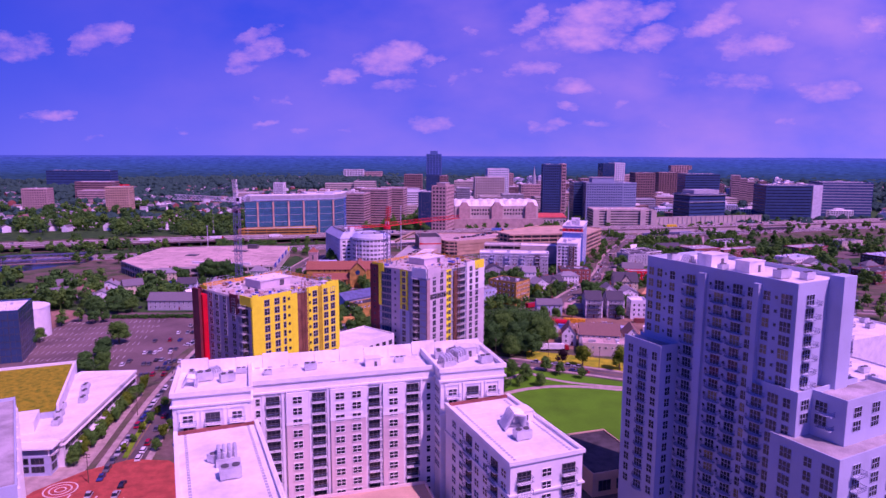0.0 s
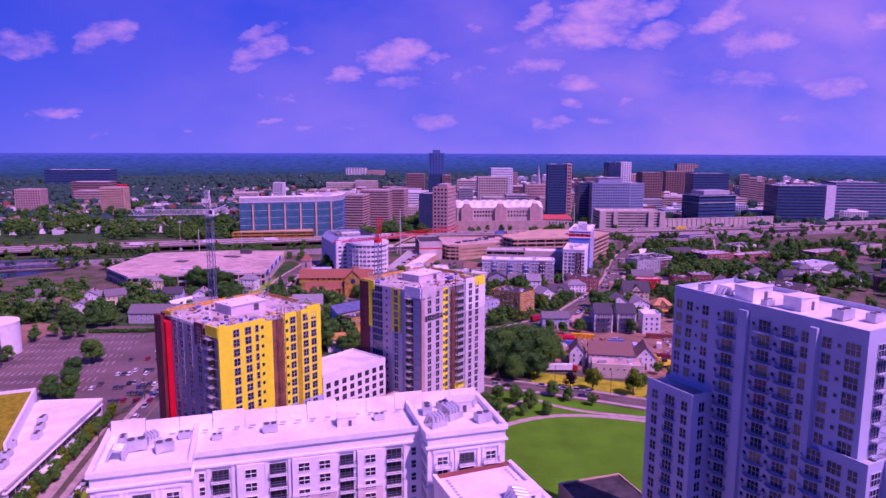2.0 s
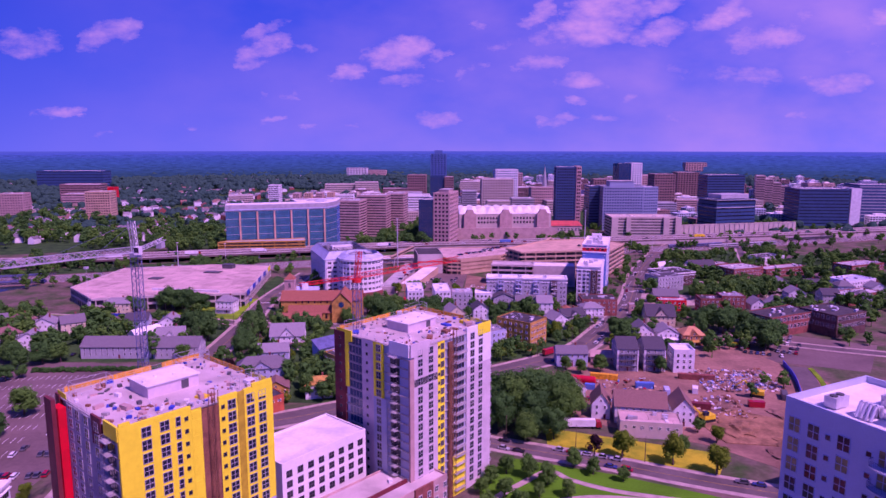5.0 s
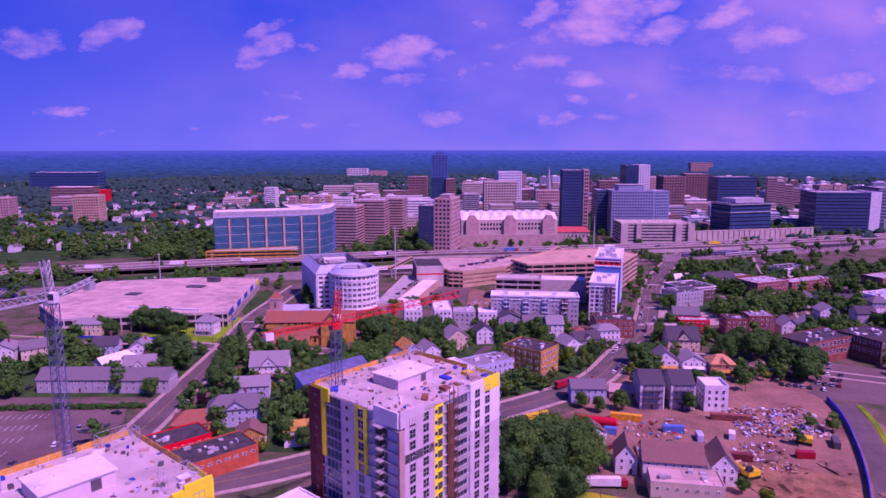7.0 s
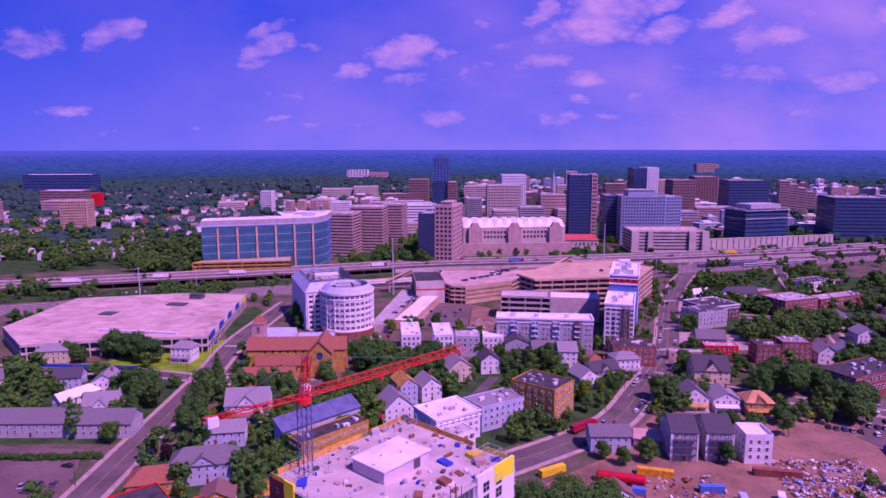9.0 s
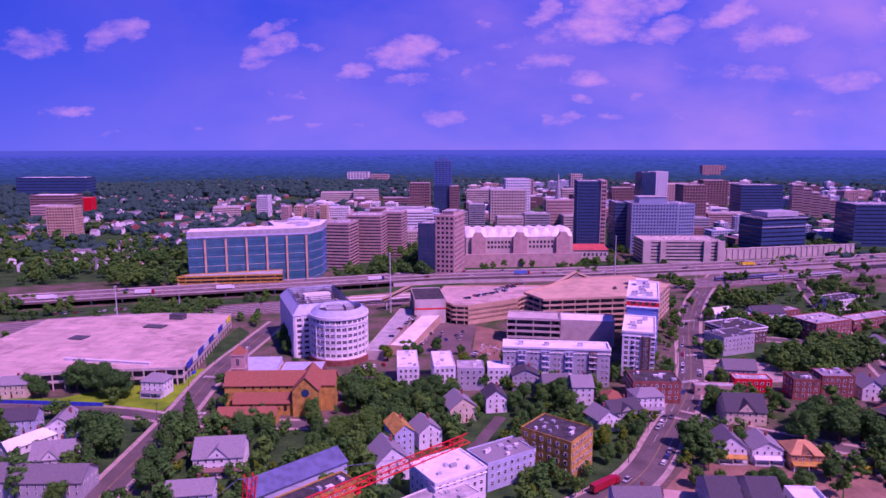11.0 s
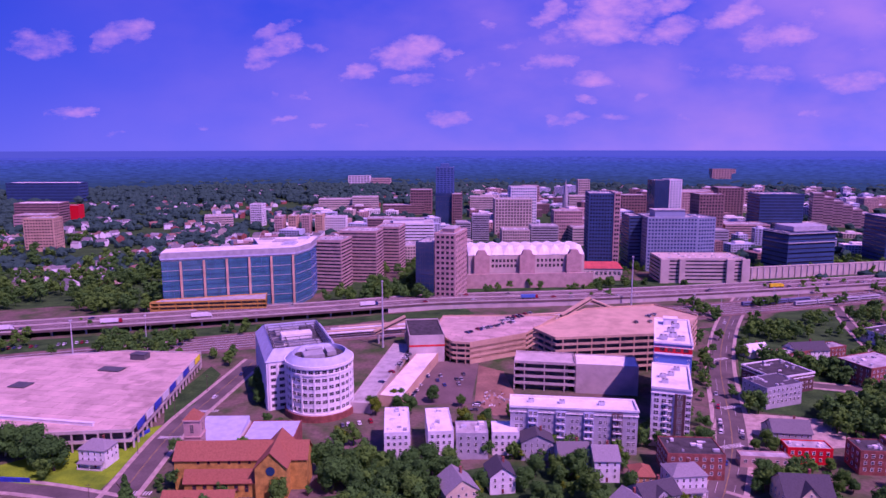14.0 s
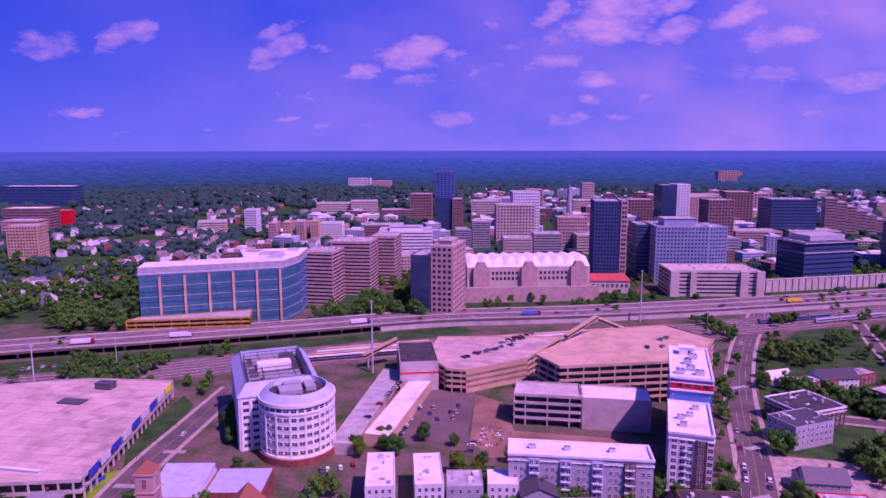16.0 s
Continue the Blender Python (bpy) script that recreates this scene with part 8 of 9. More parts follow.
prism(bm, [(12.7 * math.cos(t), 12.7 * math.sin(t)) for t in (2 * math.pi * i / 36 for i in range(36))], 17.5, 18.2)
part("shell", bm, TRIM, root)
taken(-255, 391, 17)
root = base("park_pavilion", "low tan pavilion with a dark flat roof", "building", 42, 206, 0, 18)
shell(root, 22, 30, 7.5, TAN, ROOFD, 0.6)
windows(root, "f", 22, 30, spread(1, 21, 3), [3.6], window_mesh(4.5, 3.6, DGREY, None, 2, 0))
windows(root, "r", 22, 30, spread(1, 29, 5), [3.6], window_mesh(3.5, 3.0, DGREY, None, 2, 0))
for x, y, w, d, h in ((150, 250, 60, 70, 14), (200, 330, 50, 40, 16)):
    root = base("warehouse", "white flat-roofed warehouse with roof units", "warehouse", x, y, 0, 25)
    shell(root, w, d, h, SIDING, ROOFW, 1.0)
    windows(root, "l", w, d, spread(2, d - 2, 10), [h - 3, h - 7], window_mesh(3.4, 2.0, DGREY, None, 2, 0))
    for k in range(5):
        plant("unit", *local(x, y, 25, 8 + 9 * k, 14 + 9 * (k % 3)), h + 0.12, 25, 1.4)
    taken(x + 10, y + 45, 50)

# ---- trees ----
def crown_mesh(name, seed, height, radius, lobes, leaves, size, material, shape="round"):
    """A crown of many small leaf clumps round uneven lobes; trunk height is left open below."""
    rng = random.Random(seed)
    bm = bmesh.new()
    cores = []
    for i in range(lobes):
        f = (i + 0.5) / lobes
        if shape == "cone":
            z = height * (0.14 + 0.84 * f)
            rr = radius * (1.02 - f) * 0.55
            a = i * 2.4
            cores.append((Vector((rr * math.cos(a), rr * math.sin(a), z)), radius * (1.08 - f) * 0.62))
        else:
            a = i * 2.39996 + rng.uniform(-0.4, 0.4)
            zf = rng.uniform(0.34, 0.86)
            rr = radius * math.sqrt(max(0.05, 1 - ((zf - 0.5) / 0.46) ** 2)) * rng.uniform(0.25, 0.72)
            cores.append((Vector((rr * math.cos(a), rr * math.sin(a), height * zf)), radius * rng.uniform(0.28, 0.46)))
    for c, r in cores:
        v = bmesh.ops.create_icosphere(bm, subdivisions=1, radius=r * 0.74)["verts"]
        for q in v:
            q.co = c + q.co * rng.uniform(0.72, 1.12)
        for k in range(leaves):
            d = Vector((rng.gauss(0, 1), rng.gauss(0, 1), rng.gauss(0.25, 1))).normalized()
            p = c + d * r * rng.uniform(0.70, 1.25)
            n = (d + Vector((rng.uniform(-0.5, 0.5), rng.uniform(-0.5, 0.5), rng.uniform(-0.2, 0.6)))).normalized()
            t = n.orthogonal().normalized()
            t.rotate(Matrix.Rotation(rng.uniform(0, 6.28), 3, n))
            b = n.cross(t)
            s = size * rng.uniform(0.6, 1.4)
            bm.faces.new([bm.verts.new(p + t * s * u + b * s * w) for u, w in ((-1, -0.6), (0.9, -0.5), (0.1, 1.0))])
    me = bpy.data.meshes.new(name)
    bm.to_mesh(me)
    bm.free()
    me.materials.append(material)
    return me


def trunk_mesh(seed, height, r):
    rng = random.Random(seed)
    bm = bmesh.new()
    pts = [Vector((0, 0, 0)), Vector((rng.uniform(-0.2, 0.2), rng.uniform(-0.2, 0.2), height * 0.35)), Vector((rng.uniform(-0.4, 0.4), rng.uniform(-0.4, 0.4), height * 0.8))]
    radii = [r, r * 0.7, r * 0.2]
    rows = [[bm.verts.new(p + Vector((q * math.cos(a), q * math.sin(a), 0))) for a in (math.pi * 2 * i / 7 for i in range(7))] for p, q in zip(pts, radii)]
    for a, b in zip(rows, rows[1:]):
        for i in range(7):
            bm.faces.new((a[i], a[(i + 1) % 7], b[(i + 1) % 7], b[i]))
    for k in range(5):
        a = k * 1.3
        s = pts[1].lerp(pts[2], 0.1 + 0.12 * k)
        beam(bm, s, s + Vector((math.cos(a) * height * 0.2, math.sin(a) * height * 0.2, height * 0.16)), r * 0.3, 4)
    me = bpy.data.meshes.new("trunk")
    bm.to_mesh(me)
    bm.free()
    me.materials.append(BARK)
    return me


TRUNKS = [trunk_mesh(i, 10, 0.32) for i in range(3)]
CROWNS = {
    "deep": [crown_mesh("crown", 10 + i, 10, 4.4, 18, 110, 0.34, LEAF_A) for i in range(3)],
    "mid": [crown_mesh("crown", 20 + i, 10, 4.0, 16, 110, 0.33, LEAF_B) for i in range(3)],
    "bright": [crown_mesh("crown", 30 + i, 10, 3.8, 14, 110, 0.33, LEAF_C) for i in range(2)],
    "great": [crown_mesh("crown", 60 + i, 10, 4.4, 30, 210, 0.20, (LEAF_A, LEAF_B, LEAF_A)[i]) for i in range(3)],
    "purple": [crown_mesh("crown", 40, 10, 4.0, 12, 110, 0.33, LEAF_R)],
    "spruce": [crown_mesh("crown", 50 + i, 10, 2.2, 24, 80, 0.30, LEAF_A, "cone") for i in range(2)],
}
TLABEL = {"great": "great spreading tree with a deep green crown", "deep": "broad deciduous tree with a dark green crown", "mid": "deciduous tree with a mid-green crown", "bright": "young tree with a yellow-green crown", "purple": "small tree with dark purple leaves", "spruce": "tall narrow evergreen tree"}
TREES = {}
trng = random.Random(5)


def tree(x, y, h, kind="deep", wide=1.0):
    i = trng.randrange(len(CROWNS[kind]))
    key = (kind, i)
    m = pose(x, y, 0, 0, 0, trng.uniform(0, 360)) @ Matrix.Diagonal((h / 10 * wide, h / 10 * wide, h / 10, 1))
    if key not in TREES:
        root = base("tree", TLABEL[kind], "tree", 0, 0, 0, 0, "trees of the town")
        put("trunk", TRUNKS[i % 3], root, Matrix())
        put("crown", CROWNS[kind][i], root, Matrix())
        root.matrix_world = m
        TREES[key] = root
        return root
    ob = copy_thing(TREES[key], Matrix())
    ob.matrix_world = m
    return ob


FAR_TREES = []   # (x, y, h, kind): the many that are too far to tell apart


def crowd(items):
    """The rest of the town's trees as one mesh: trunk and a crown of loose clumps each."""
    for kind in sorted({k for *_, k in items}):
        light = [crown_mesh("crown", 70 + i, 10, 4.1, 8, 26, 0.68, LEAF_B) for i in range(4)]
        verts, faces = [], []
        for i, (x, y, h, k) in enumerate(items):
            if k != kind:
                continue
            me = light[i % 4]
            n = len(me.vertices)
            co = np.empty(n * 3)
            me.vertices.foreach_get("co", co)
            co = co.reshape(-1, 3)
            a = i * 1.7
            c, s = math.cos(a), math.sin(a)
            co = co @ np.array([[c, s, 0], [-s, c, 0], [0, 0, 1]]) * (h / 10) + np.array([x, y, 0])
            o = len(verts)
            verts += co.tolist()
            faces += [[o + q for q in f.vertices] for f in me.polygons]
            o = len(verts)
            r = h * 0.03
            verts += [(x - r, y - r, 0), (x + r, y - r, 0), (x, y + r, 0), (x, y, h * 0.6)]
            faces += [(o, o + 1, o + 3), (o + 1, o + 2, o + 3), (o + 2, o, o + 3)]
        me = bpy.data.meshes.new("town_trees")
        me.from_pydata(verts, [], faces)
        me.materials.append(LEAF_A if kind == "deep" else LEAF_B if kind == "mid" else LEAF_C)
        tagged(new("town_trees", me), "many leafy green trees between the streets", "trees", kind="stuff")


LINES = [left_street, right_street, smooth_line([(-20, 366), (20, 349), (60, 334), (95, 319), (150, 300), (240, 270)]), smooth_line([(-330, 560), (-264, 549), (-190, 545), (-141, 534), (-118, 530), (-60, 528)]),
         smooth_line([(112, 545), (150, 520), (190, 500), (260, 470), (400, 430)]), smooth_line([(180, 690), (260, 668), (360, 640), (520, 600)]), smooth_line([(6, 455), (-2, 480), (10, 510), (22, 540)])]


def clear(x, y, r, gap=8.5, near=0.82):
    if any((x - a) ** 2 + (y - b) ** 2 < (c * near + r) ** 2 for a, b, c in OCC):
        return False
    for l in LINES:
        if any((x - p[0]) ** 2 + (y - p[1]) ** 2 < (gap + r * 0.6) ** 2 for p in l):
            return False
    return True


def grove(x0, x1, y0, y1, n, h0, h1, kinds, seed, gap=8.5, wide=1.0, far=False, near=0.82):
    """Trees strewn over a stretch of the plan, clear of streets and houses."""
    rng = random.Random(seed)
    made = []
    for k in range(n * 20):
        if len(made) >= n:
            break
        x, y, h = rng.uniform(x0, x1), rng.uniform(y0, y1), rng.uniform(h0, h1)
        if far and noise.noise((x / 34.0, y / 34.0, 7.7)) < -0.05:
            continue
        if not clear(x, y, h * 0.22, gap, near) or any((x - a) ** 2 + (y - b) ** 2 < (0.24 * (h + c)) ** 2 for a, b, c in made):
            continue
        made.append((x, y, h))
        if far:
            FAR_TREES.append((x, y, h, rng.choice(kinds)))
        else:
            tree(x, y, h, rng.choice(kinds), wide)


# large trees beside the lilac tower, and those of the park
for x, y, h in ((20, 362, 17), (26, 372, 21), (35, 362, 18), (36, 377, 22), (46, 368, 19), (48, 382, 20), (24, 386, 19), (38, 392, 18), (52, 394, 16), (16, 376, 15), (42, 355, 13), (30, 352, 12), (54, 378, 15)):
    tree(x, y, h, "great", 1.05)
for x, y, h, k in ((66, 338, 12, "bright"), (84, 333, 13, "bright"), (98, 326, 12, "bright"), (56, 341, 9, "purple"), (108, 352, 8, "bright"), (104, 362, 7, "mid"), (92, 345, 7, "mid")):
    tree(x, y, h, k)
for x, y, h in ((12, 300, 7), (18, 308, 8), (22, 300, 8), (28, 322, 9), (34, 317, 9), (40, 309, 7), (30, 308, 6), (46, 331, 8), (20, 325, 8), (10, 310, 7), (14, 318, 7), (52, 325, 7), (8, 292, 6), (62, 320, 6)):
    tree(x, y, h, "mid")
# by the parking deck and the church
for x, y, h in ((-214, 572, 15), (-206, 570, 18), (-197, 566, 17), (-189, 562, 18), (-182, 560, 16), (-203, 580, 14), (-226, 560, 11), (-235, 566, 12)):
    tree(x, y, h, "deep", 1.05)
for x, y, h, k in ((-128, 520, 20, "spruce"), (-124, 510, 19, "spruce"), (-128, 500, 18, "deep"), (-125, 488, 16, "spruce"), (-124, 475, 14, "deep"), (-122, 462, 13, "deep"), (-113, 512, 14, "mid"), (-100, 512, 13, "deep"), (-90, 520, 10, "mid"), (-96, 503, 13, "deep"), (-84, 500, 13, "deep"), (-72, 534, 12, "mid"), (-68, 520, 12, "mid"), (-152, 492, 19, "deep"), (-155, 480, 17, "spruce"), (-150, 470, 15, "spruce"), (-160, 500, 18, "deep"), (-168, 505, 17, "deep"), (-152, 452, 11, "mid"), (-120, 436, 8, "purple"), (-80, 455, 11, "deep"), (-70, 400, 12, "mid"), (-56, 398, 13, "mid"), (-48, 410, 14, "mid"), (-110, 645, 12, "deep"), (-112, 640, 10, "deep"), (-118, 655, 14, "deep"), (-120, 668, 14, "deep"), (-100, 612, 7, "deep"), (-92, 606, 7, "deep")):
    tree(x, y, h, k)
# right-hand crowns behind the ochre house
for x, y, h in ((158, 512, 16), (166, 520, 17), (175, 513, 18), (182, 522, 17), (190, 515, 15), (172, 530, 16), (182, 490, 17), (191, 484, 18), (199, 492, 16), (186, 478, 14), (126, 505, 10), (112, 512, 11), (109, 503, 12), (104, 508, 13), (152, 478, 9), (126, 470, 10), (118, 466, 11), (136, 468, 10)):
    tree(x, y, h, "deep", 1.1)
grove(-62, 0, 520, 566, 26, 10, 17, ("deep", "deep", "mid"), 1)
grove(-70, -30, 470, 520, 16, 9, 15, ("deep", "mid"), 2)
grove(10, 60, 500, 560, 14, 9, 15, ("deep", "mid", "deep"), 3)
grove(60, 110, 490, 556, 12, 6, 11, ("mid", "deep", "bright"), 4)
grove(-80, -10, 395, 470, 14, 7, 12, ("mid", "deep"), 6)
grove(95, 170, 545, 600, 16, 6, 12, ("mid", "deep"), 7)
grove(160, 300, 600, 720, 80, 8, 15, ("deep", "deep", "mid"), 8, far=True)
grove(200, 520, 540, 800, 170, 8, 15, ("deep", "mid"), 9, far=True)
grove(-440, -236, 455, 552, 130, 9, 17, ("deep", "deep", "mid"), 11, 6, far=True)
for x, y, h, k in ((-183, 322, 9, "deep"), (-187, 328, 10, "deep"), (-180, 332, 9, "mid"), (-184, 340, 10, "deep"), (-190, 352, 11, "deep"), (-193, 376, 14, "mid"), (-173, 318, 8, "mid"), (-231, 420, 9, "deep"), (-225, 424, 7, "deep"), (-240, 378, 9, "mid"), (-238, 366, 8, "deep"),
                    (-236, 440, 12, "deep"), (-228, 446, 13, "deep"), (-220, 450, 12, "mid"), (-245, 446, 13, "deep"), (-252, 452, 12, "mid")):
    tree(x, y, h, k, 1.15)
joined(None, "hedge", [(CROWNS["deep"][k % 3], pose(-224 + 3.4 * k, 434 + 0.2 * k + trng.uniform(-0.8, 0.8), -0.9, 0, 0, 70 * k) @ Matrix.Diagonal((0.55, 0.55, 0.36, 1))) for k in range(23)])
tagged(bpy.data.objects["hedge"], "low dense green hedge along the car park", "hedge")
grove(-60, 20, 600, 650, 14, 7, 12, ("mid", "deep", "bright"), 15)
grove(60, 130, 436, 474, 10, 6, 10, ("mid", "deep"), 16)
for k in range(11):
    for f in (0, 1):
        tree(-136 - 0.85 * k - f * 1.2 + trng.uniform(-0.5, 0.5), 226 + 7.4 * k + 3.5 * f, trng.uniform(5, 7.5), ("mid", "bright", "mid")[k % 3])
for k in range(7):
    tree(-123 - 0.75 * k, 236 + 9 * k, trng.uniform(3.5, 5), ("bright", "mid")[k % 2])
    tree(-112 - 1.4 * k, 238 + 10 * k, trng.uniform(4.5, 6.5), ("mid", "bright")[k % 2])
grove(-700, -170, 705, 800, 70, 8, 14, ("deep", "mid"), 18, 8, far=True)
grove(-480, -300, 640, 720, 24, 8, 14, ("deep", "mid"), 19, 8, far=True)
grove(-130, -28, 885, 985, 50, 12, 20, ("deep", "mid", "deep"), 20, far=True)
grove(-330, -262, 840, 960, 40, 12, 20, ("deep", "mid"), 21, far=True)
grove(-110, 145, 900, 985, 60, 7, 12, ("mid", "deep"), 22, far=True)
grove(140, 230, 950, 1090, 26, 8, 13, ("deep", "mid"), 23, far=True)
grove(290, 560, 1020, 1140, 60, 8, 14, ("mid", "deep"), 24, far=True)
grove(200, 460, 780, 890, 90, 7, 12, ("deep", "mid"), 25, far=True)
grove(150, 250, 640, 700, 18, 7, 12, ("deep", "mid"), 26, far=True)
grove(-560, -250, 850, 1000, 110, 11, 18, ("deep", "deep", "mid"), 27, far=True)

grove(-90, 30, 560, 640, 9, 7, 12, ("mid", "deep", "bright"), 31, far=True)
grove(30, 112, 540, 592, 6, 5, 9, ("mid", "deep", "mid"), 32, far=True)
grove(-330, -200, 395, 470, 22, 7, 12, ("deep", "mid"), 33, far=True)
grove(130, 330, 395, 545, 40, 6, 11, ("deep", "mid", "mid"), 34, far=True)
grove(-420, -180, 712, 790, 40, 7, 12, ("deep", "mid"), 35, 6, far=True)
grove(300, 700, 880, 1010, 50, 7, 12, ("deep", "mid"), 36, far=True)
grove(-130, -5, 392, 560, 90, 3, 8, ("mid", "deep", "bright"), 41, 8, far=True)
grove(0, 120, 455, 600, 90, 3, 8, ("mid", "deep", "bright"), 42, 8, far=True)
grove(-300, -146, 455, 552, 60, 4, 10, ("mid", "deep", "deep"), 43, 7, far=True)
grove(-75, -8, 400, 560, 26, 8, 14, ("deep", "mid"), 44, 8, far=True)
grove(120, 260, 560, 700, 50, 3, 8, ("mid", "deep"), 45, 8, far=True)
grove(-620, -262, 880, 1120, 120, 12, 21, ("deep", "deep", "mid"), 51, far=True)
grove(-1000, -560, 860, 1300, 170, 12, 20, ("deep", "mid", "deep"), 52, far=True)
grove(-150, 0, 395, 575, 75, 7, 14, ("deep", "deep", "mid"), 61, 8, far=True, near=0.62)
grove(-10, 120, 455, 600, 60, 6, 12, ("deep", "deep", "mid"), 62, 8, far=True, near=0.62)
grove(-330, -146, 450, 552, 55, 8, 15, ("deep", "mid"), 63, 7, far=True, near=0.62)
grove(175, 340, 545, 780, 130, 8, 15, ("deep", "deep", "mid"), 64, 8, far=True, near=0.62)
grove(120, 200, 470, 640, 45, 6, 12, ("deep", "mid"), 65, 8, far=True, near=0.62)
grove(-310, -150, 706, 790, 60, 6, 11, ("deep", "mid"), 66, 6, far=True, near=0.62)
grove(330, 620, 560, 900, 150, 8, 14, ("deep", "mid"), 67, 8, far=True, near=0.62)
grove(-150, 60, 985, 1180, 60, 10, 17, ("deep", "mid"), 53, far=True)
crowd(FAR_TREES)

# ---- far woods and far houses: too many to count ----
def far_woods():
    rng = np.random.RandomState(4)
    ico = bmesh.new()
    bmesh.ops.create_icosphere(ico, subdivisions=1, radius=1.0)
    base_v = np.array([v.co[:] for v in ico.verts])
    base_f = np.array([[v.index for v in f.verts] for f in ico.faces])
    ico.free()
    n = 13500
    r = 900 + 2050 * rng.rand(n) ** 0.8
    a = (rng.rand(n) - 0.5) * 1.75
    x, y = r * np.sin(a), 150 + r * np.cos(a)
    core = (x > -140) & (x < 760) & (y < 1720)
    patchy = np.array([noise.noise((p / 170.0, q / 170.0, 0.7)) for p, q in zip(x, y)])
    keep = (y > 985) & (~core | (rng.rand(n) < 0.55)) & ((patchy > -0.22) | (y > 2100))
    for ox, oy, orr in OCC:
        keep &= (x - ox) ** 2 + (y - oy) ** 2 > (orr * 0.9 + 8) ** 2
    x, y, r = x[keep], y[keep], r[keep]
    near = r < 1750
    big = np.where(near, 0.8, 1.0)
    for k in range(2):
        a2 = rng.rand(near.sum()) * 6.28
        q = 2.5 + 3.0 * rng.rand(near.sum())
        x, y, r = np.concatenate([x, x[:len(near)][near] + q * np.cos(a2)]), np.concatenate([y, y[:len(near)][near] + q * np.sin(a2)]), np.concatenate([r, r[:len(near)][near]])
        big = np.concatenate([big, np.full(near.sum(), 0.62)])
    m = len(x)
    s = (4.0 + 4.0 * rng.rand(m)) * (0.8 + r / 3200) * big
    jag = 0.65 + 0.6 * rng.rand(m, len(base_v), 1)
    v = base_v[None] * jag * s[:, None, None] * np.array([1.15, 1.15, 0.95])
    v += np.stack([x, y, np.minimum(s * 0.75, 9)], 1)[:, None]
    f = base_f[None] + (np.arange(m) * len(base_v))[:, None, None]
    me = bpy.data.meshes.new("far_woods")
    me.from_pydata(v.reshape(-1, 3).tolist(), [], f.reshape(-1, 3).tolist())
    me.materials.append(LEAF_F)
    tagged(new("far_woods", me), "dense dark woods towards the hills, tinted blue for haze", "woods", kind="stuff")


def far_houses():
    rng = random.Random(8)
    verts, faces, mids = [], [], []
    count = 0
    while count < 1150:
        a, r = rng.uniform(-0.80, 0.75), rng.uniform(880, 2700)
        x, y = r * math.sin(a), 150 + r * math.cos(a)
        if y < (890 if x < -275 else 960) or (-150 < x < 760 and y < 1700) or not all((x - p) ** 2 + (y - q) ** 2 > (c + 8) ** 2 for p, q, c in OCC):
            continue
        if noise.noise((x / 150.0, y / 150.0, 3.1)) < (-0.05 if y < 1900 else 0.05):
            continue
        count += 1
        w, d, e, h = rng.uniform(8, 14), rng.uniform(9, 16), rng.uniform(5.5, 8.5), rng.uniform(2, 4.5)
        t = rng.uniform(0, math.pi)
        c, s = math.cos(t), math.sin(t)
        k = len(verts)
        pts = [(-w, -d, 0), (w, -d, 0), (w, d, 0), (-w, d, 0), (-w, -d, 2 * e), (w, -d, 2 * e), (w, d, 2 * e), (-w, d, 2 * e), (0, -d, 2 * (e + h)), (0, d, 2 * (e + h))]
        verts += [(x + (p * c - q * s) / 2, y + (p * s + q * c) / 2, z / 2) for p, q, z in pts]
        wall, roof = rng.choice((0, 0, 0, 1, 2)), rng.choice((3, 4, 4, 5))
        for f, m in (((0, 1, 5, 8, 4), wall), ((1, 2, 6, 5), wall), ((2, 3, 7, 9, 6), wall), ((3, 0, 4, 7), wall), ((4, 8, 9, 7), roof), ((5, 6, 9, 8), roof)):
            faces.append(tuple(k + i for i in f))
            mids.append(m)
    me = bpy.data.meshes.new("far_houses")
    me.from_pydata(verts, [], faces)
    for m in (SIDING, BEIGE, BRICK, SHINGLEL, SHINGLE, SHINGLEB):
        me.materials.append(m)
    me.polygons.foreach_set("material_index", mids)
    tagged(new("far_houses", me), "pale houses scattered among far trees", "houses", kind="stuff")


far_woods()
far_houses()

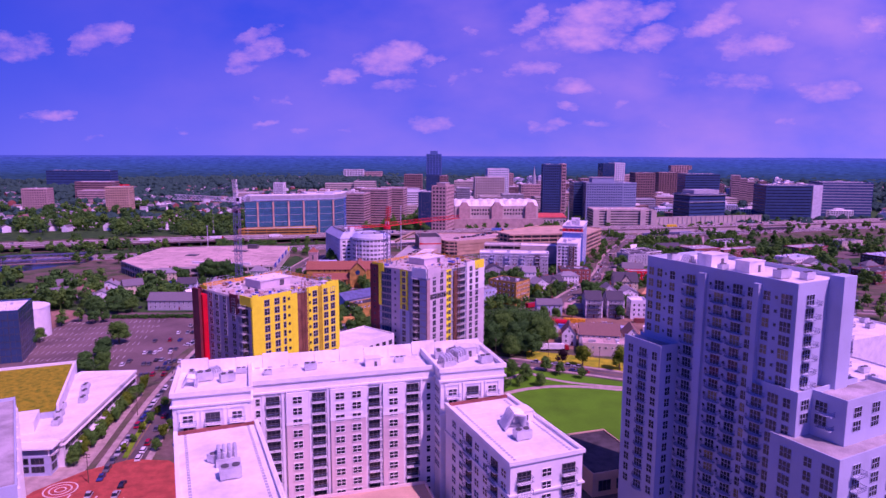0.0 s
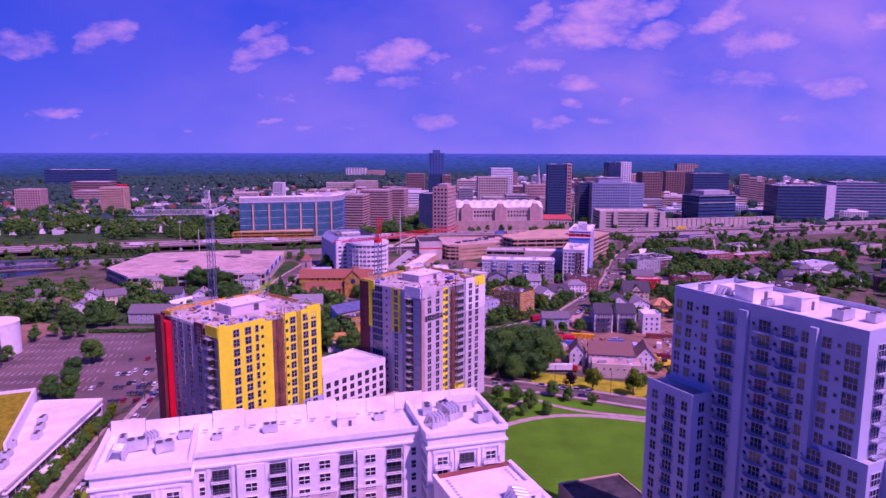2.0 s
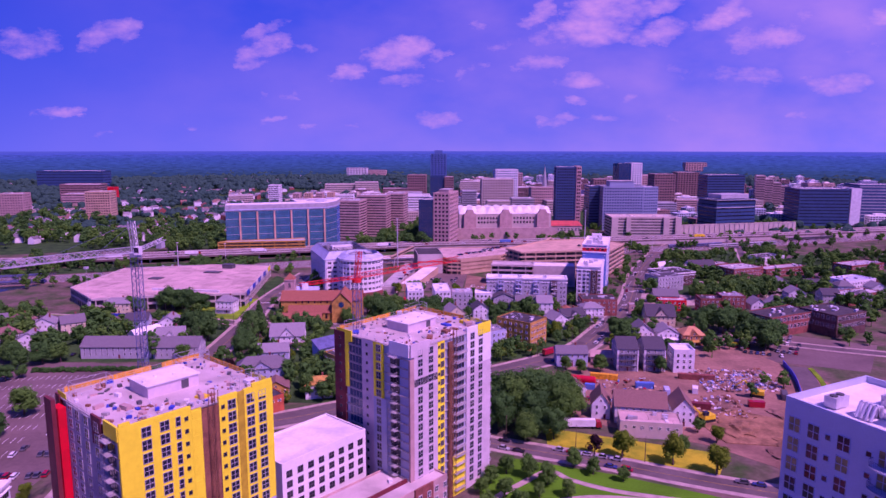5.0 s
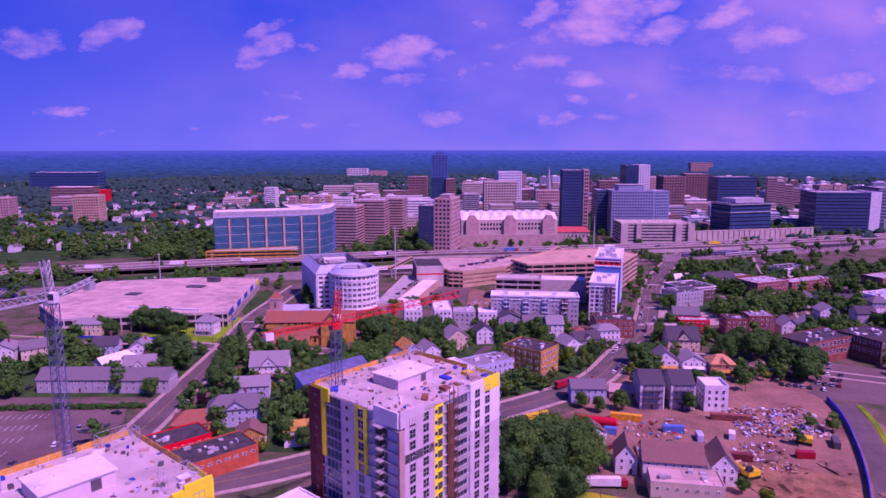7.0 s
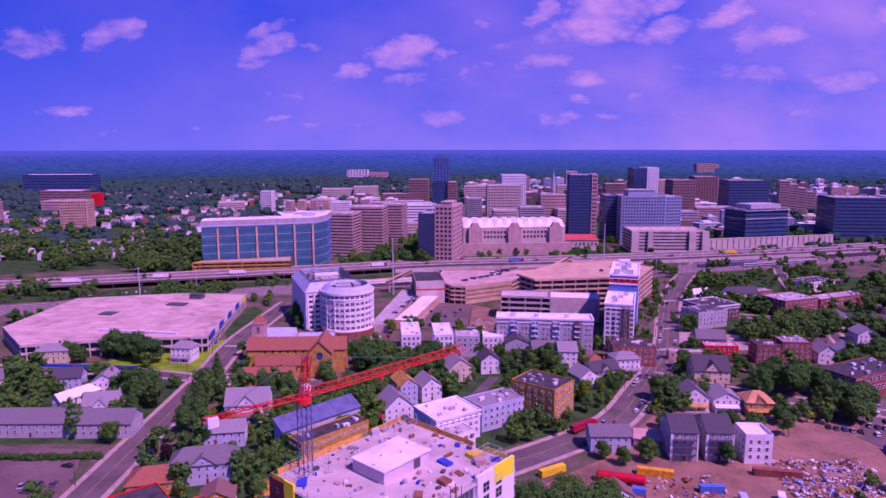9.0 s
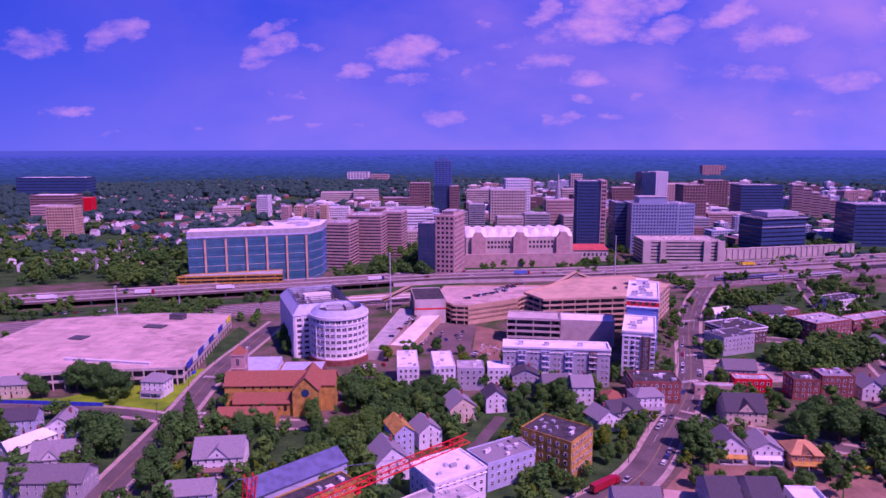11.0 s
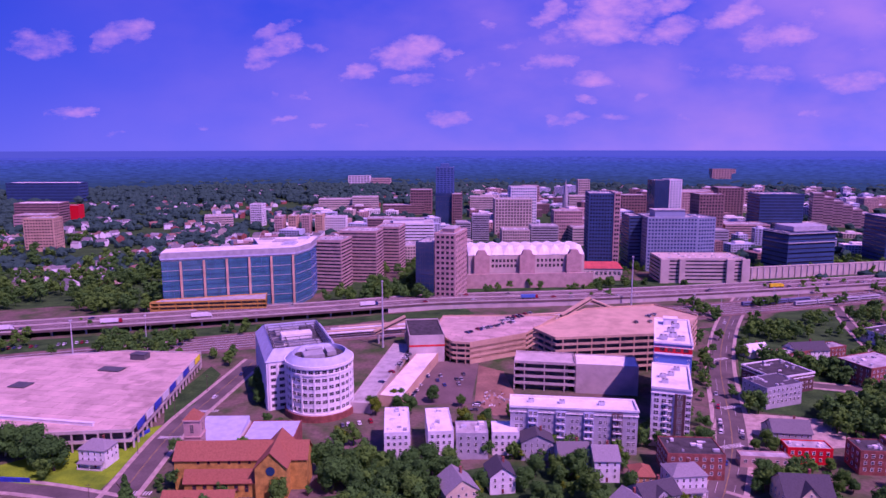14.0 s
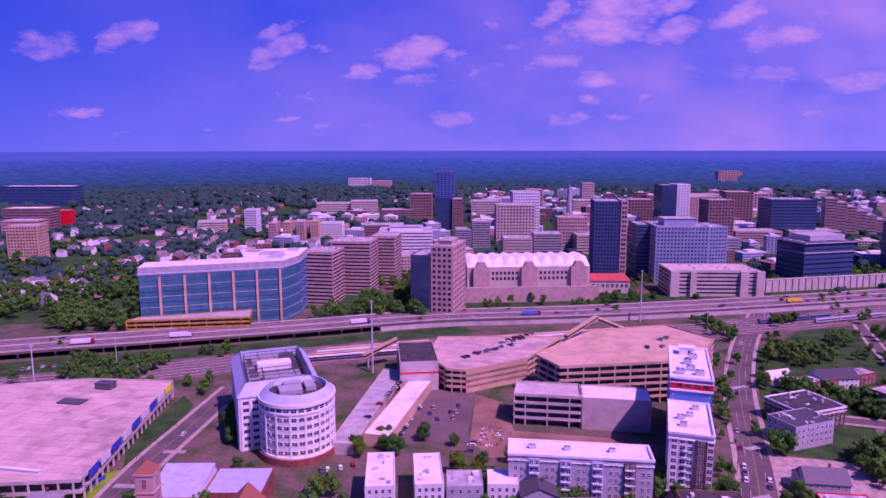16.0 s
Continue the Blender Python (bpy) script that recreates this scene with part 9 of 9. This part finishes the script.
# ---- vehicles ----
def car_proto(paint, long=4.5, wide=1.8, tall=1.45, van=False, far=False):
    root = base("car", "", "car", 0, 0, 0, 0, "parked and driving cars")
    bm = bmesh.new()
    h = long / 2
    prof = ((-h, 0.35), (h, 0.35), (h, 0.72), (h * 0.55, 0.88), (-h * 0.9, 0.92), (-h, 0.8))
    rows = [[bm.verts.new((x, y, z)) for x, z in prof] for y in (-wide / 2, wide / 2)]
    k = len(prof)
    for i in range(k):
        bm.faces.new((rows[0][i], rows[0][(i + 1) % k], rows[1][(i + 1) % k], rows[1][i]))
    bm.faces.new(rows[0][::-1]), bm.faces.new(rows[1])
    part("body", bm, paint, root)
    bm = bmesh.new()
    lo = ((-h * 0.88, 0.9), (h * 0.42 if not van else h * 0.7, 0.87))
    hi = ((-h * (0.55 if not van else 0.84), tall), (h * (0.12 if not van else 0.42), tall))
    v = [bm.verts.new((lo[i][0], s * wide * 0.46, lo[i][1])) for i in (0, 1) for s in (-1, 1)] + [bm.verts.new((hi[i][0], s * wide * 0.38, hi[i][1])) for i in (0, 1) for s in (-1, 1)]
    for q, m in (((0, 2, 6, 4), 0), ((3, 1, 5, 7), 0), ((1, 0, 4, 5), 0), ((2, 3, 7, 6), 0), ((4, 6, 7, 5), 1)):
        bm.faces.new([v[i] for i in q]).material_index = m
    part("cabin", bm, [GLASS, paint], root)
    if far:
        bm = bmesh.new()
        for x in (-h * 0.62, h * 0.62):
            beam(bm, (x, -wide / 2 - 0.04, 0.33), (x, wide / 2 + 0.04, 0.33), 0.33, 8)
        tagged(part("running_gear", bm, RUBBER, root), kind="stuff")
        return root
    for x in (-h * 0.62, h * 0.62):
        for y in (-wide / 2 + 0.06, wide / 2 - 0.06):
            def build(bm):
                prism(bm, [(0.33 * math.cos(t), 0.33 * math.sin(t)) for t in (2 * math.pi * i / 10 for i in range(10))], -0.11, 0.11)
                return RUBBER,
            put("wheel", shared(("wheel",), build), root, pose(x, y, 0.33, 90, 0, 0))
    return root


CARLAB = ("small white car", "small silver car", "glossy black car", "bright red car", "navy blue car", "dark grey car")
PROTOS = []
for i, p in enumerate(CARS):
    r = car_proto(p, 4.5 + 0.2 * (i % 3), 1.85, 1.45 + 0.25 * (i % 2), i % 3 == 0)
    PROTOS.append((r, [False]))
for i, p in enumerate(CARS):
    PROTOS.append((car_proto(p, 4.5 + 0.2 * (i % 3), 1.85, 1.45 + 0.25 * (i % 2), i % 3 == 0, True), [False]))
crng = random.Random(21)


def car(x, y, rz, z=0.07, where="parked beside the street", i=None):
    i = crng.choice((0, 0, 1, 1, 2, 3, 4, 5, 5)) if i is None else i
    proto, used = PROTOS[i + 6 if y > 560 or z > 1 else i]
    if not used[0]:
        used[0] = True
        ob = proto
    else:
        ob = copy_thing(proto, Matrix())
    ob.matrix_world = pose(x, y, z, 0, 0, rz)
    tagged(ob, CARLAB[i] + " " + where)


def drop_spare():
    """Takes out the patterns that no place used."""
    for proto, used in PROTOS:
        if not used[0]:
            for ob in [*proto.children_recursive, proto]:
                bpy.data.objects.remove(ob)


def row(x, y, rz, n, step, turn=90, z=0.07, p=0.85, where="parked in a marked bay"):
    for k in range(n):
        if crng.random() < p * 0.66:
            car(*local(x, y, rz, k * step, crng.uniform(-0.3, 0.3)), rz + turn + crng.uniform(-3, 3), z, where)


def along(line, off, s0, s1, step, p, z=0.07, where="parked beside the kerb"):
    """Cars beside a street between two of its points."""
    acc = 0.0
    for a, b in zip(line[s0:s1], line[s0 + 1:s1 + 1]):
        a, b = Vector(a), Vector(b)
        t = (b - a).normalized()
        s = Vector((-t.y, t.x))
        l = (b - a).length
        while acc < l:
            if crng.random() < p * 0.66:
                q = a + t * acc + s * off
                car(q.x, q.y, math.degrees(math.atan2(t.y, t.x)) + (180 if off > 0 else 0), z, where)
            acc += step
        acc -= l


along(right_street, -5.0, 22, 42, 6.5, 0.6)
along(right_street, 5.0, 30, 50, 7, 0.35)
along(right_street, 2.0, 8, 54, 38, 0.6, 0.07, "driving on the avenue")
along(left_street, 4.2, 6, 24, 6.2, 1.25)
along(left_street, -4.2, 8, 20, 6.5, 0.9)
along(left_street, -2.0, 24, 54, 40, 0.6, 0.07, "driving on the street")
along(LINES[2], 3.4, 6, 22, 5.6, 0.85)
along(LINES[2], -3.4, 4, 16, 6, 0.5)
along(hw, 10.6, 2, 44, 40, 0.45, 6.05, "driving on the highway")
along(hw, -10.6, 2, 44, 46, 0.45, 6.05, "driving on the highway")
along(hw, -6.6, 2, 44, 80, 0.3, 6.05, "driving on the highway")
for k, (x, y, n) in enumerate(((-171, 318, 11), (-172, 336, 10), (-171, 342, 7), (-172, 356, 7), (-166, 362, 5), (-150, 342, 3), (-151, 330, 3))):
    row(x, y, 8, n, 2.7, 90, 0.07, 1.1)
row(-163, 404, 80, 10, 3.0, 90, 0.07, 0.9)
row(-152, 372, 84, 8, 3.0, 90, 0.07, 0.8)
for k in range(3):
    row(-174 + 4 * k, 380 + 17 * k, 8, 6, 2.8, 90, 0.07, 0.9)
row(-232, 462, 4, 12, 4, 90, 0.07, 0.6)
for k in range(4):
    row(14 + 8 * k, 748 + 11 * k, 40, 9, 3.0, 90, 14.45, 0.85, "parked on the garage roof")
row(4, 738, 40, 18, 3.0, 90, 14.45, 0.9, "parked on the garage roof")
for k in range(3):
    row(-14 + 1.5 * k, 672 + 9 * k, 12, 6, 3.0, 90, 0.07, 0.7)
row(-28, 652, 78, 14, 3.0, 90, 0.07, 0.7)
row(-50, 640, 78, 20, 4.6, 70, 5.4, 0.45, "parked on the raised ramp")
row(-60, 612, 20, 6, 3.0, 90, 0.07, 0.8)
row(8, 625, 80, 7, 3.2, 90, 0.07, 0.7)
for k in range(6):
    row(164 + 5 * k, 478 + 8 * k, -24, 12, 3.2, 90, 0.07, 0.75)
row(204, 622, 60, 10, 3.2, 90, 0.07, 0.5)
for k in range(2):
    row(66 + 4 * k, 398 + 9 * k, -10, 9, 4.4, 20, 0.09, 0.7, "standing in the dusty yard")
row(52, 392, 80, 5, 3.6, 80, 0.09, 0.7, "standing in the dusty yard")
row(-86, 432, 20, 7, 3.2, 90, 0.07, 0.7)
row(-82, 460, 16, 6, 3.2, 90, 0.07, 0.6)
row(-60, 572, 0, 9, 3.0, 90, 0.07, 0.5)
for k in range(3):
    row(-330 + 45 * k, 738 + 16 * k, 18, 12, 3.6, 90, 0.1, 0.6, "parked beside the railway")
row(96, 726, 12, 12, 3.4, 90, 24.9, 0.4, "parked on the garage roof")
row(128, 742, 40, 8, 3.4, 90, 24.9, 0.7, "parked on the garage roof")

drop_spare()


def truck(x, y, rz, z, paint, cabpaint, label):
    root = base("truck", label, "truck", x, y, z, rz)
    bm = bmesh.new()
    box(bm, -8, 5.4, -1.25, 1.25, 1.1, 4.0)
    part("trailer", bm, paint, root)
    bm = bmesh.new()
    vs = box(bm, 5.8, 8.2, -1.2, 1.2, 0.7, 3.3)
    for i in (5, 6):
        vs[i].co.x -= 0.6
    part("cab", bm, cabpaint, root)
    bm = bmesh.new()
    box(bm, 7.95, 8.05, -1.0, 1.0, 1.9, 2.8)
    part("windscreen", bm, GLASS, root)
    for u in (-7, -5.8, 4.2, 7.2):
        for v in (-1.1, 1.1):
            put("wheel", MESHES[("wheel",)], root, pose(u, v, 0.5, 90, 0, 0) @ Matrix.Scale(1.5, 4))


for s, off, paint, cabp, lab in ((6, 9, SIDING, CARS[0], "white articulated lorry on the highway"), (9, 9, SIDING, CARS[3], "white trailer lorry with a red cab on the highway"), (13, 9, SIDING, CARS[0], "long white lorry on the highway"), (28, 9, HBLUE, CARS[3], "blue trailer lorry on the highway"), (20, 9, SIDING, CARS[4], "white box lorry on the highway"), (38, 9, MACHY, MACHY, "yellow lorry on the highway")):
    a, b = Vector(hw[s]), Vector(hw[s + 1])
    t = (b - a).normalized()
    p = a - Vector((-t.y, t.x)) * off
    truck(p.x, p.y, math.degrees(math.atan2(t.y, t.x)), 6.03, paint, cabp, lab)
truck(56, 366, 0, 0.1, SIDING, CARS[3], "white box lorry standing by the workshop")
truck(59, 470, 38, 0.07, CARS[3], CARS[3], "red recovery lorry at the kerb")

# ---- the salvage yard, poles and markings ----
root = base("red_tank", "long red cylindrical tank lying in the yard", "tank", 64, 421, 0.08, -16)
bm = bmesh.new()
prism(bm, [(1.9 * math.cos(t), 1.9 * math.sin(t) + 2.5) for t in (2 * math.pi * i / 18 for i in range(18))], -8.5, 8.5)
for v in bm.verts:
    v.co = Vector((v.co.z, v.co.x, v.co.y))
part("barrel", bm, TANKRED, root)
for u in (-8.6, 8.6):
    bm = bmesh.new()
    bmesh.ops.create_icosphere(bm, subdivisions=2, radius=1.88)
    for v in bm.verts:
        v.co = Vector((u + v.co.x * 0.4, v.co.y, v.co.z + 2.5))
    part("end_cap", bm, TANKRED, root)
for u in (-5, 5):
    bm = bmesh.new()
    box(bm, u - 0.4, u + 0.4, -1.6, 1.6, 0, 1.1)
    part("saddle", bm, CONC, root)


def container(x, y, rz, l, paint, label):
    root = base("container", label, "container", x, y, 0.08, rz)
    bm = bmesh.new()
    box(bm, 0, l, 0, 2.5, 0.1, 2.7)
    for k in range(int(l / 0.8)):
        box(bm, 0.3 + k * 0.8, 0.6 + k * 0.8, -0.08, 0, 0.2, 2.6)
    part("body", bm, paint, root)
    bm = bmesh.new()
    box(bm, -0.05, l + 0.05, -0.05, 2.55, 2.7, 2.85)
    part("lid", bm, paint, root)


for x, y, rz, l, p, lab in ((92, 414, -4, 9, HBLUE, "blue steel container with a white top"), (106, 404, 80, 6, SIDINGB, "pale blue steel container in the yard"), (120, 406, 70, 5, SIDING, "small white container in the yard"), (34, 424, 30, 12, MACHY, "orange-yellow skip container in the yard"), (72, 428, -14, 14, ORANGE, "long orange storage rack in the yard"), (118, 428, -10, 18, BRICK, "rusty flat container in the yard"), (160, 398, 70, 8, DGREY, "dark steel container beside the ramp"), (110, 388, -10, 9, MAROON, "dark red scrap skip on soil"), (138, 390, -6, 7, CARS[3], "red scrap skip on bare soil"), (66, 412, -12, 5, HBLUE, "small blue steel container in the yard")):
    container(x, y, rz, l, p, lab)


def digger(x, y, rz, s=1.0):
    root = base("excavator", "yellow tracked excavator in the yard", "excavator", x, y, 0.1, rz)
    root.scale = (s, s, s)
    bm = bmesh.new()
    for v in (-1.5, 0.8):
        box(bm, -2.2, 2.2, v, v + 0.7, 0, 0.9)
    part("track", bm, RUBBER, root)
    bm = bmesh.new()
    box(bm, -2.2, 1.6, -1.4, 1.4, 1.0, 2.3)
    part("house", bm, MACHY, root)
    bm = bmesh.new()
    box(bm, 0.2, 1.7, 0.2, 1.4, 2.3, 3.4)
    part("cab", bm, [GLASS], root)
    bm = bmesh.new()
    beam(bm, (1.4, -0.3, 2.0), (4.5, -0.3, 5.0), 0.3)
    beam(bm, (4.5, -0.3, 5.0), (7.0, -0.3, 2.6), 0.24)
    part("arm", bm, MACHY, root)
    bm = bmesh.new()
    box(bm, 6.6, 7.6, -0.9, 0.3, 1.4, 2.5)
    part("bucket", bm, DGREY, root)


digger(112, 374, 200, 1.5)
digger(148, 404, 150, 1.4)
digger(170, 486, 120, 1.2)

def train(x, y, rz, n, paint, label):
    """Coaches in a row on one track, each with its roof, window band and bogies."""
    root = base("train", label, "train", x, y, 0.62, rz)
    for k in range(n):
        u = k * 25.5
        bm = bmesh.new()
        box(bm, u, u + 24.6, -1.5, 1.5, 0.9, 3.6)
        vs = box(bm, u + 0.1, u + 24.5, -1.5, 1.5, 3.6, 4.1)
        for q in vs[4:]:
            q.co.y *= 0.7
        coach = part("coach", bm, paint, root)
        bm = bmesh.new()
        box(bm, u + 1.2, u + 23.4, -1.54, 1.54, 2.2, 3.1)
        part("window_band", bm, GLASS, coach)
        bm = bmesh.new()
        for e in (3.0, 20.0):
            box(bm, u + e, u + e + 2.6, -1.2, 1.2, 0, 0.9)
        part("bogie", bm, RUBBER, coach)


def on_track(k, off):
    """A place and heading beside the railway's axis."""
    line_ = smooth_line(RAILDIR)
    a, b = Vector(line_[k]), Vector(line_[k + 1])
    t = (b - a).normalized()
    p = a + Vector((-t.y, t.x)) * off
    return p.x, p.y, math.degrees(math.atan2(t.y, t.x))


train(*on_track(25, 2.6), 3, STEELD, "dark blue passenger train standing on the tracks")
train(*on_track(27, -9.8), 4, CARS[1], "silver commuter train standing on the tracks")
train(*on_track(31, 8.8), 3, DGREY, "dark maintenance wagons on a siding")

# heaps of scrap: small mixed pieces, too many to count
def scrap(x0, y0, x1, y1, n, seed, mats):
    rng = random.Random(seed)
    bm = bmesh.new()
    for k in range(n):
        x, y = rng.uniform(x0, x1), rng.uniform(y0, y1)
        s = rng.uniform(0.2, 0.9)
        hgt = 2.6 * max(0, noise.noise((x / 7, y / 7, seed)) + 0.35)
        box(bm, -s, s, -s * rng.uniform(0.2, 0.9), s * 0.5, 0, s * rng.uniform(0.4, 1.1), rng.randrange(len(mats)), pose(x, y, hgt * rng.random(), rng.uniform(-30, 30), rng.uniform(-30, 30), rng.uniform(0, 180)))
    tagged(part("scrap_heap", bm, mats, None), "mixed heap of scrap metal and plastic in the yard", "scrap", kind="stuff")


scrap(126, 410, 166, 440, 620, 31, [SIDINGB, RUST, SOILD, SIDING, RUST, STEELG, PINKB, GREYP, TAN, HBLUE])
scrap(104, 376, 136, 404, 170, 32, [TAN, SOILD, RUST, SIDING, STEELG, PINKB, BLUEW])
scrap(56, 404, 104, 426, 90, 33, [TAN, SIDING, RUST, HBLUE, CARS[3], STEELG])
scrap(-10, 316, 14, 336, 120, 34, [CONC, RUST, ORANGE, SIDING, STEELG])
scrap(14, 640, 32, 664, 60, 35, [CONC, RUST, SIDING])
for k, (x, y, r, h) in enumerate(((122, 366, 11, 2.6), (140, 352, 9, 2.0), (150, 382, 8, 1.6), (132, 340, 10, 1.8), (160, 360, 7, 1.5))):
    bm = bmesh.new()
    bmesh.ops.create_icosphere(bm, subdivisions=3, radius=1.0)
    for v in bm.verts:
        q = 0.75 + 0.5 * noise.noise(v.co * 2.2 + Vector((k, 0, 0)))
        v.co = Vector((v.co.x * r * q, v.co.y * r * q, max(-0.2, v.co.z * h * q)))
    ob = part("soil_mound", bm, SOILD if k < 2 else SOIL, None)
    ob.location = (x, y, 0.1)
    tagged(ob, "heaped brown soil in the yard", "mound")
# sunken road along the yard's east side
bm = bmesh.new()
ribbon(bm, smooth_line([(130, 320), (150, 350), (168, 385), (184, 425), (190, 448)]), 9, 0.0, 0.16)
tagged(part("road_ramp", bm, ASPHALT, None), "dark asphalt ramp beside the yard", "road", kind="structure")
bm = bmesh.new()
ribbon(bm, smooth_line([(124, 322), (144, 352), (162, 387), (178, 427), (184, 452)]), 0.4, 0.0, 2.6)
tagged(part("hoarding", bm, BLUETARP, None), "blue hoarding along the ramp", "fence", kind="structure")
bm = bmesh.new()
ribbon(bm, smooth_line([(136, 318), (156, 348), (174, 383), (190, 423), (196, 446)]), 2.5, 0.0, 0.3)
tagged(part("grass_strip", bm, GRASS, None), "grass strip along the ramp", "grass", kind="structure")
bm = bmesh.new()
ribbon(bm, [(-262, 553), (-220, 551), (-186, 549)], 0.4, 0.0, 2.2)
ribbon(bm, [(-163, 585), (-158, 602)], 0.4, 0.0, 2.0)
tagged(part("hoarding", bm, BLUETARP, None), "blue fence fabric beside the street", "fence", kind="structure")

# car park bays
bm = bmesh.new()
for k in range(9):
    x, y = local(-246, 312, 8, 0, 13 * k)
    for i in range(26):
        a = local(x, y, 8, i * 2.9, 0)
        b = local(x, y, 8, i * 2.9, 5.2)
        if a[0] < -152 and a[0] > -249 and b[1] < 440:
            ribbon(bm, [a, b], 0.22, 0.06, 0.075)
tagged(part("bay_lines", bm, PAINT, None), "white bay lines on the car park", "road marking", kind="structure")
for (x, y, rz, n, l) in ((-150, 594, 0, 9, 3.4), (-143, 628, 2, 9, 3.4), (130, 590, 18, 10, 3.6), (150, 640, 18, 10, 3.6), (176, 726, 20, 10, 3.6), (-138, 540, 0, 8, 3.2)):
    bm = bmesh.new()
    for k in range(n):
        a = local(x, y, rz, k * 1.25, 0)
        b = local(x, y, rz, k * 1.25, l)
        ribbon(bm, [a, b], 0.55, 0.06, 0.08)
    tagged(part("crosswalk", bm, PAINT, None), "white zebra crossing bars on asphalt", "road marking", kind="structure")
bm = bmesh.new()
for s in (-3.6, 3.6):
    for k in range(28, 60):
        if k % 2 and k + 1 < len(right_street):
            ribbon(bm, right_street[k:k + 2], 0.15, 0.06, 0.078, s)
tagged(part("lane_dashes", bm, PAINT, None), "broken white lane lines", "road marking", kind="structure")


def pole(x, y, h, label, name="light_mast", arm=0.0, r=0.35, rz=0):
    root = base(name, label, "pole", x, y, 0, rz)
    bm = bmesh.new()
    rows = [[bm.verts.new((q * math.cos(t), q * math.sin(t), z)) for t in (2 * math.pi * i / 8 for i in range(8))] for z, q in ((0, r), (h, r * 0.45))]
    for i in range(8):
        bm.faces.new((rows[0][i], rows[0][(i + 1) % 8], rows[1][(i + 1) % 8], rows[1][i]))
    bm.faces.new(rows[1])
    part("shaft", bm, STEELG if h > 14 else BARK, root)
    if h > 14:
        bm = bmesh.new()
        prism(bm, [(1.1 * math.cos(t), 1.1 * math.sin(t)) for t in (2 * math.pi * i / 10 for i in range(10))], h - 0.8, h - 0.4)
        part("lamp_ring", bm, STEELG, root)
    if arm:
        bm = bmesh.new()
        for z in (h - 0.6, h - 1.5):
            box(bm, -arm, arm, -0.08, 0.08, z, z + 0.16)
        part("cross_arm", bm, BARK, root)


pole(-55, 750, 50, "tall steel mast beside the tracks", r=0.8)
pole(159, 886, 46, "tall steel mast beside the highway", r=0.8)
pole(-257, 703, 32, "tall light mast behind the parking deck", r=0.6)
pole(-225, 740, 26, "tall light mast beside the railway")
for k in range(12):
    pole(210 + 28 * k, 868 + 10 * k, 15, "slim catenary mast beside the tracks", "catenary_mast", r=0.25)
for line, off, ks in ((left_street, 7.4, range(12, 50, 4)), (right_street, 8.2, range(10, 56, 4)), (LINES[2], 6.2, range(6, 22, 4))):
    for k in ks:
        a, b = Vector(line[k]), Vector(line[k + 1])
        t = (b - a).normalized()
        p = a + Vector((-t.y, t.x)) * off
        pole(p.x, p.y, 10.5, "wooden utility pole with cross arms", "utility_pole", 1.1, 0.18, math.degrees(math.atan2(t.y, t.x)) + 90)
# iron rail bridge over the river on the far left
patch("river", "dark still river under the rail bridge", [(-560, 470), (-420, 560), (-360, 660), (-380, 720), (-600, 640)], 0.05, WATER)
root = base("rail_bridge", "dark iron lattice rail bridge", "bridge", -420, 648, 0, 20)
bm = bmesh.new()
for v in (-3, 3):
    for z in (3, 8):
        beam(bm, (-40, v, z), (60, v, z), 0.4)
    for k in range(16):
        u = -40 + k * 6.25
        beam(bm, (u, v, 3), (u + 6.25, v, 8), 0.2)
        beam(bm, (u, v, 8), (u, v, 3), 0.2)
box(bm, -40, 60, -3, 3, 2.4, 3)
for u in (-40, 10, 60):
    box(bm, u - 1.5, u + 1.5, -3.5, 3.5, -1, 2.4)
part("span", bm, STEELD, root)
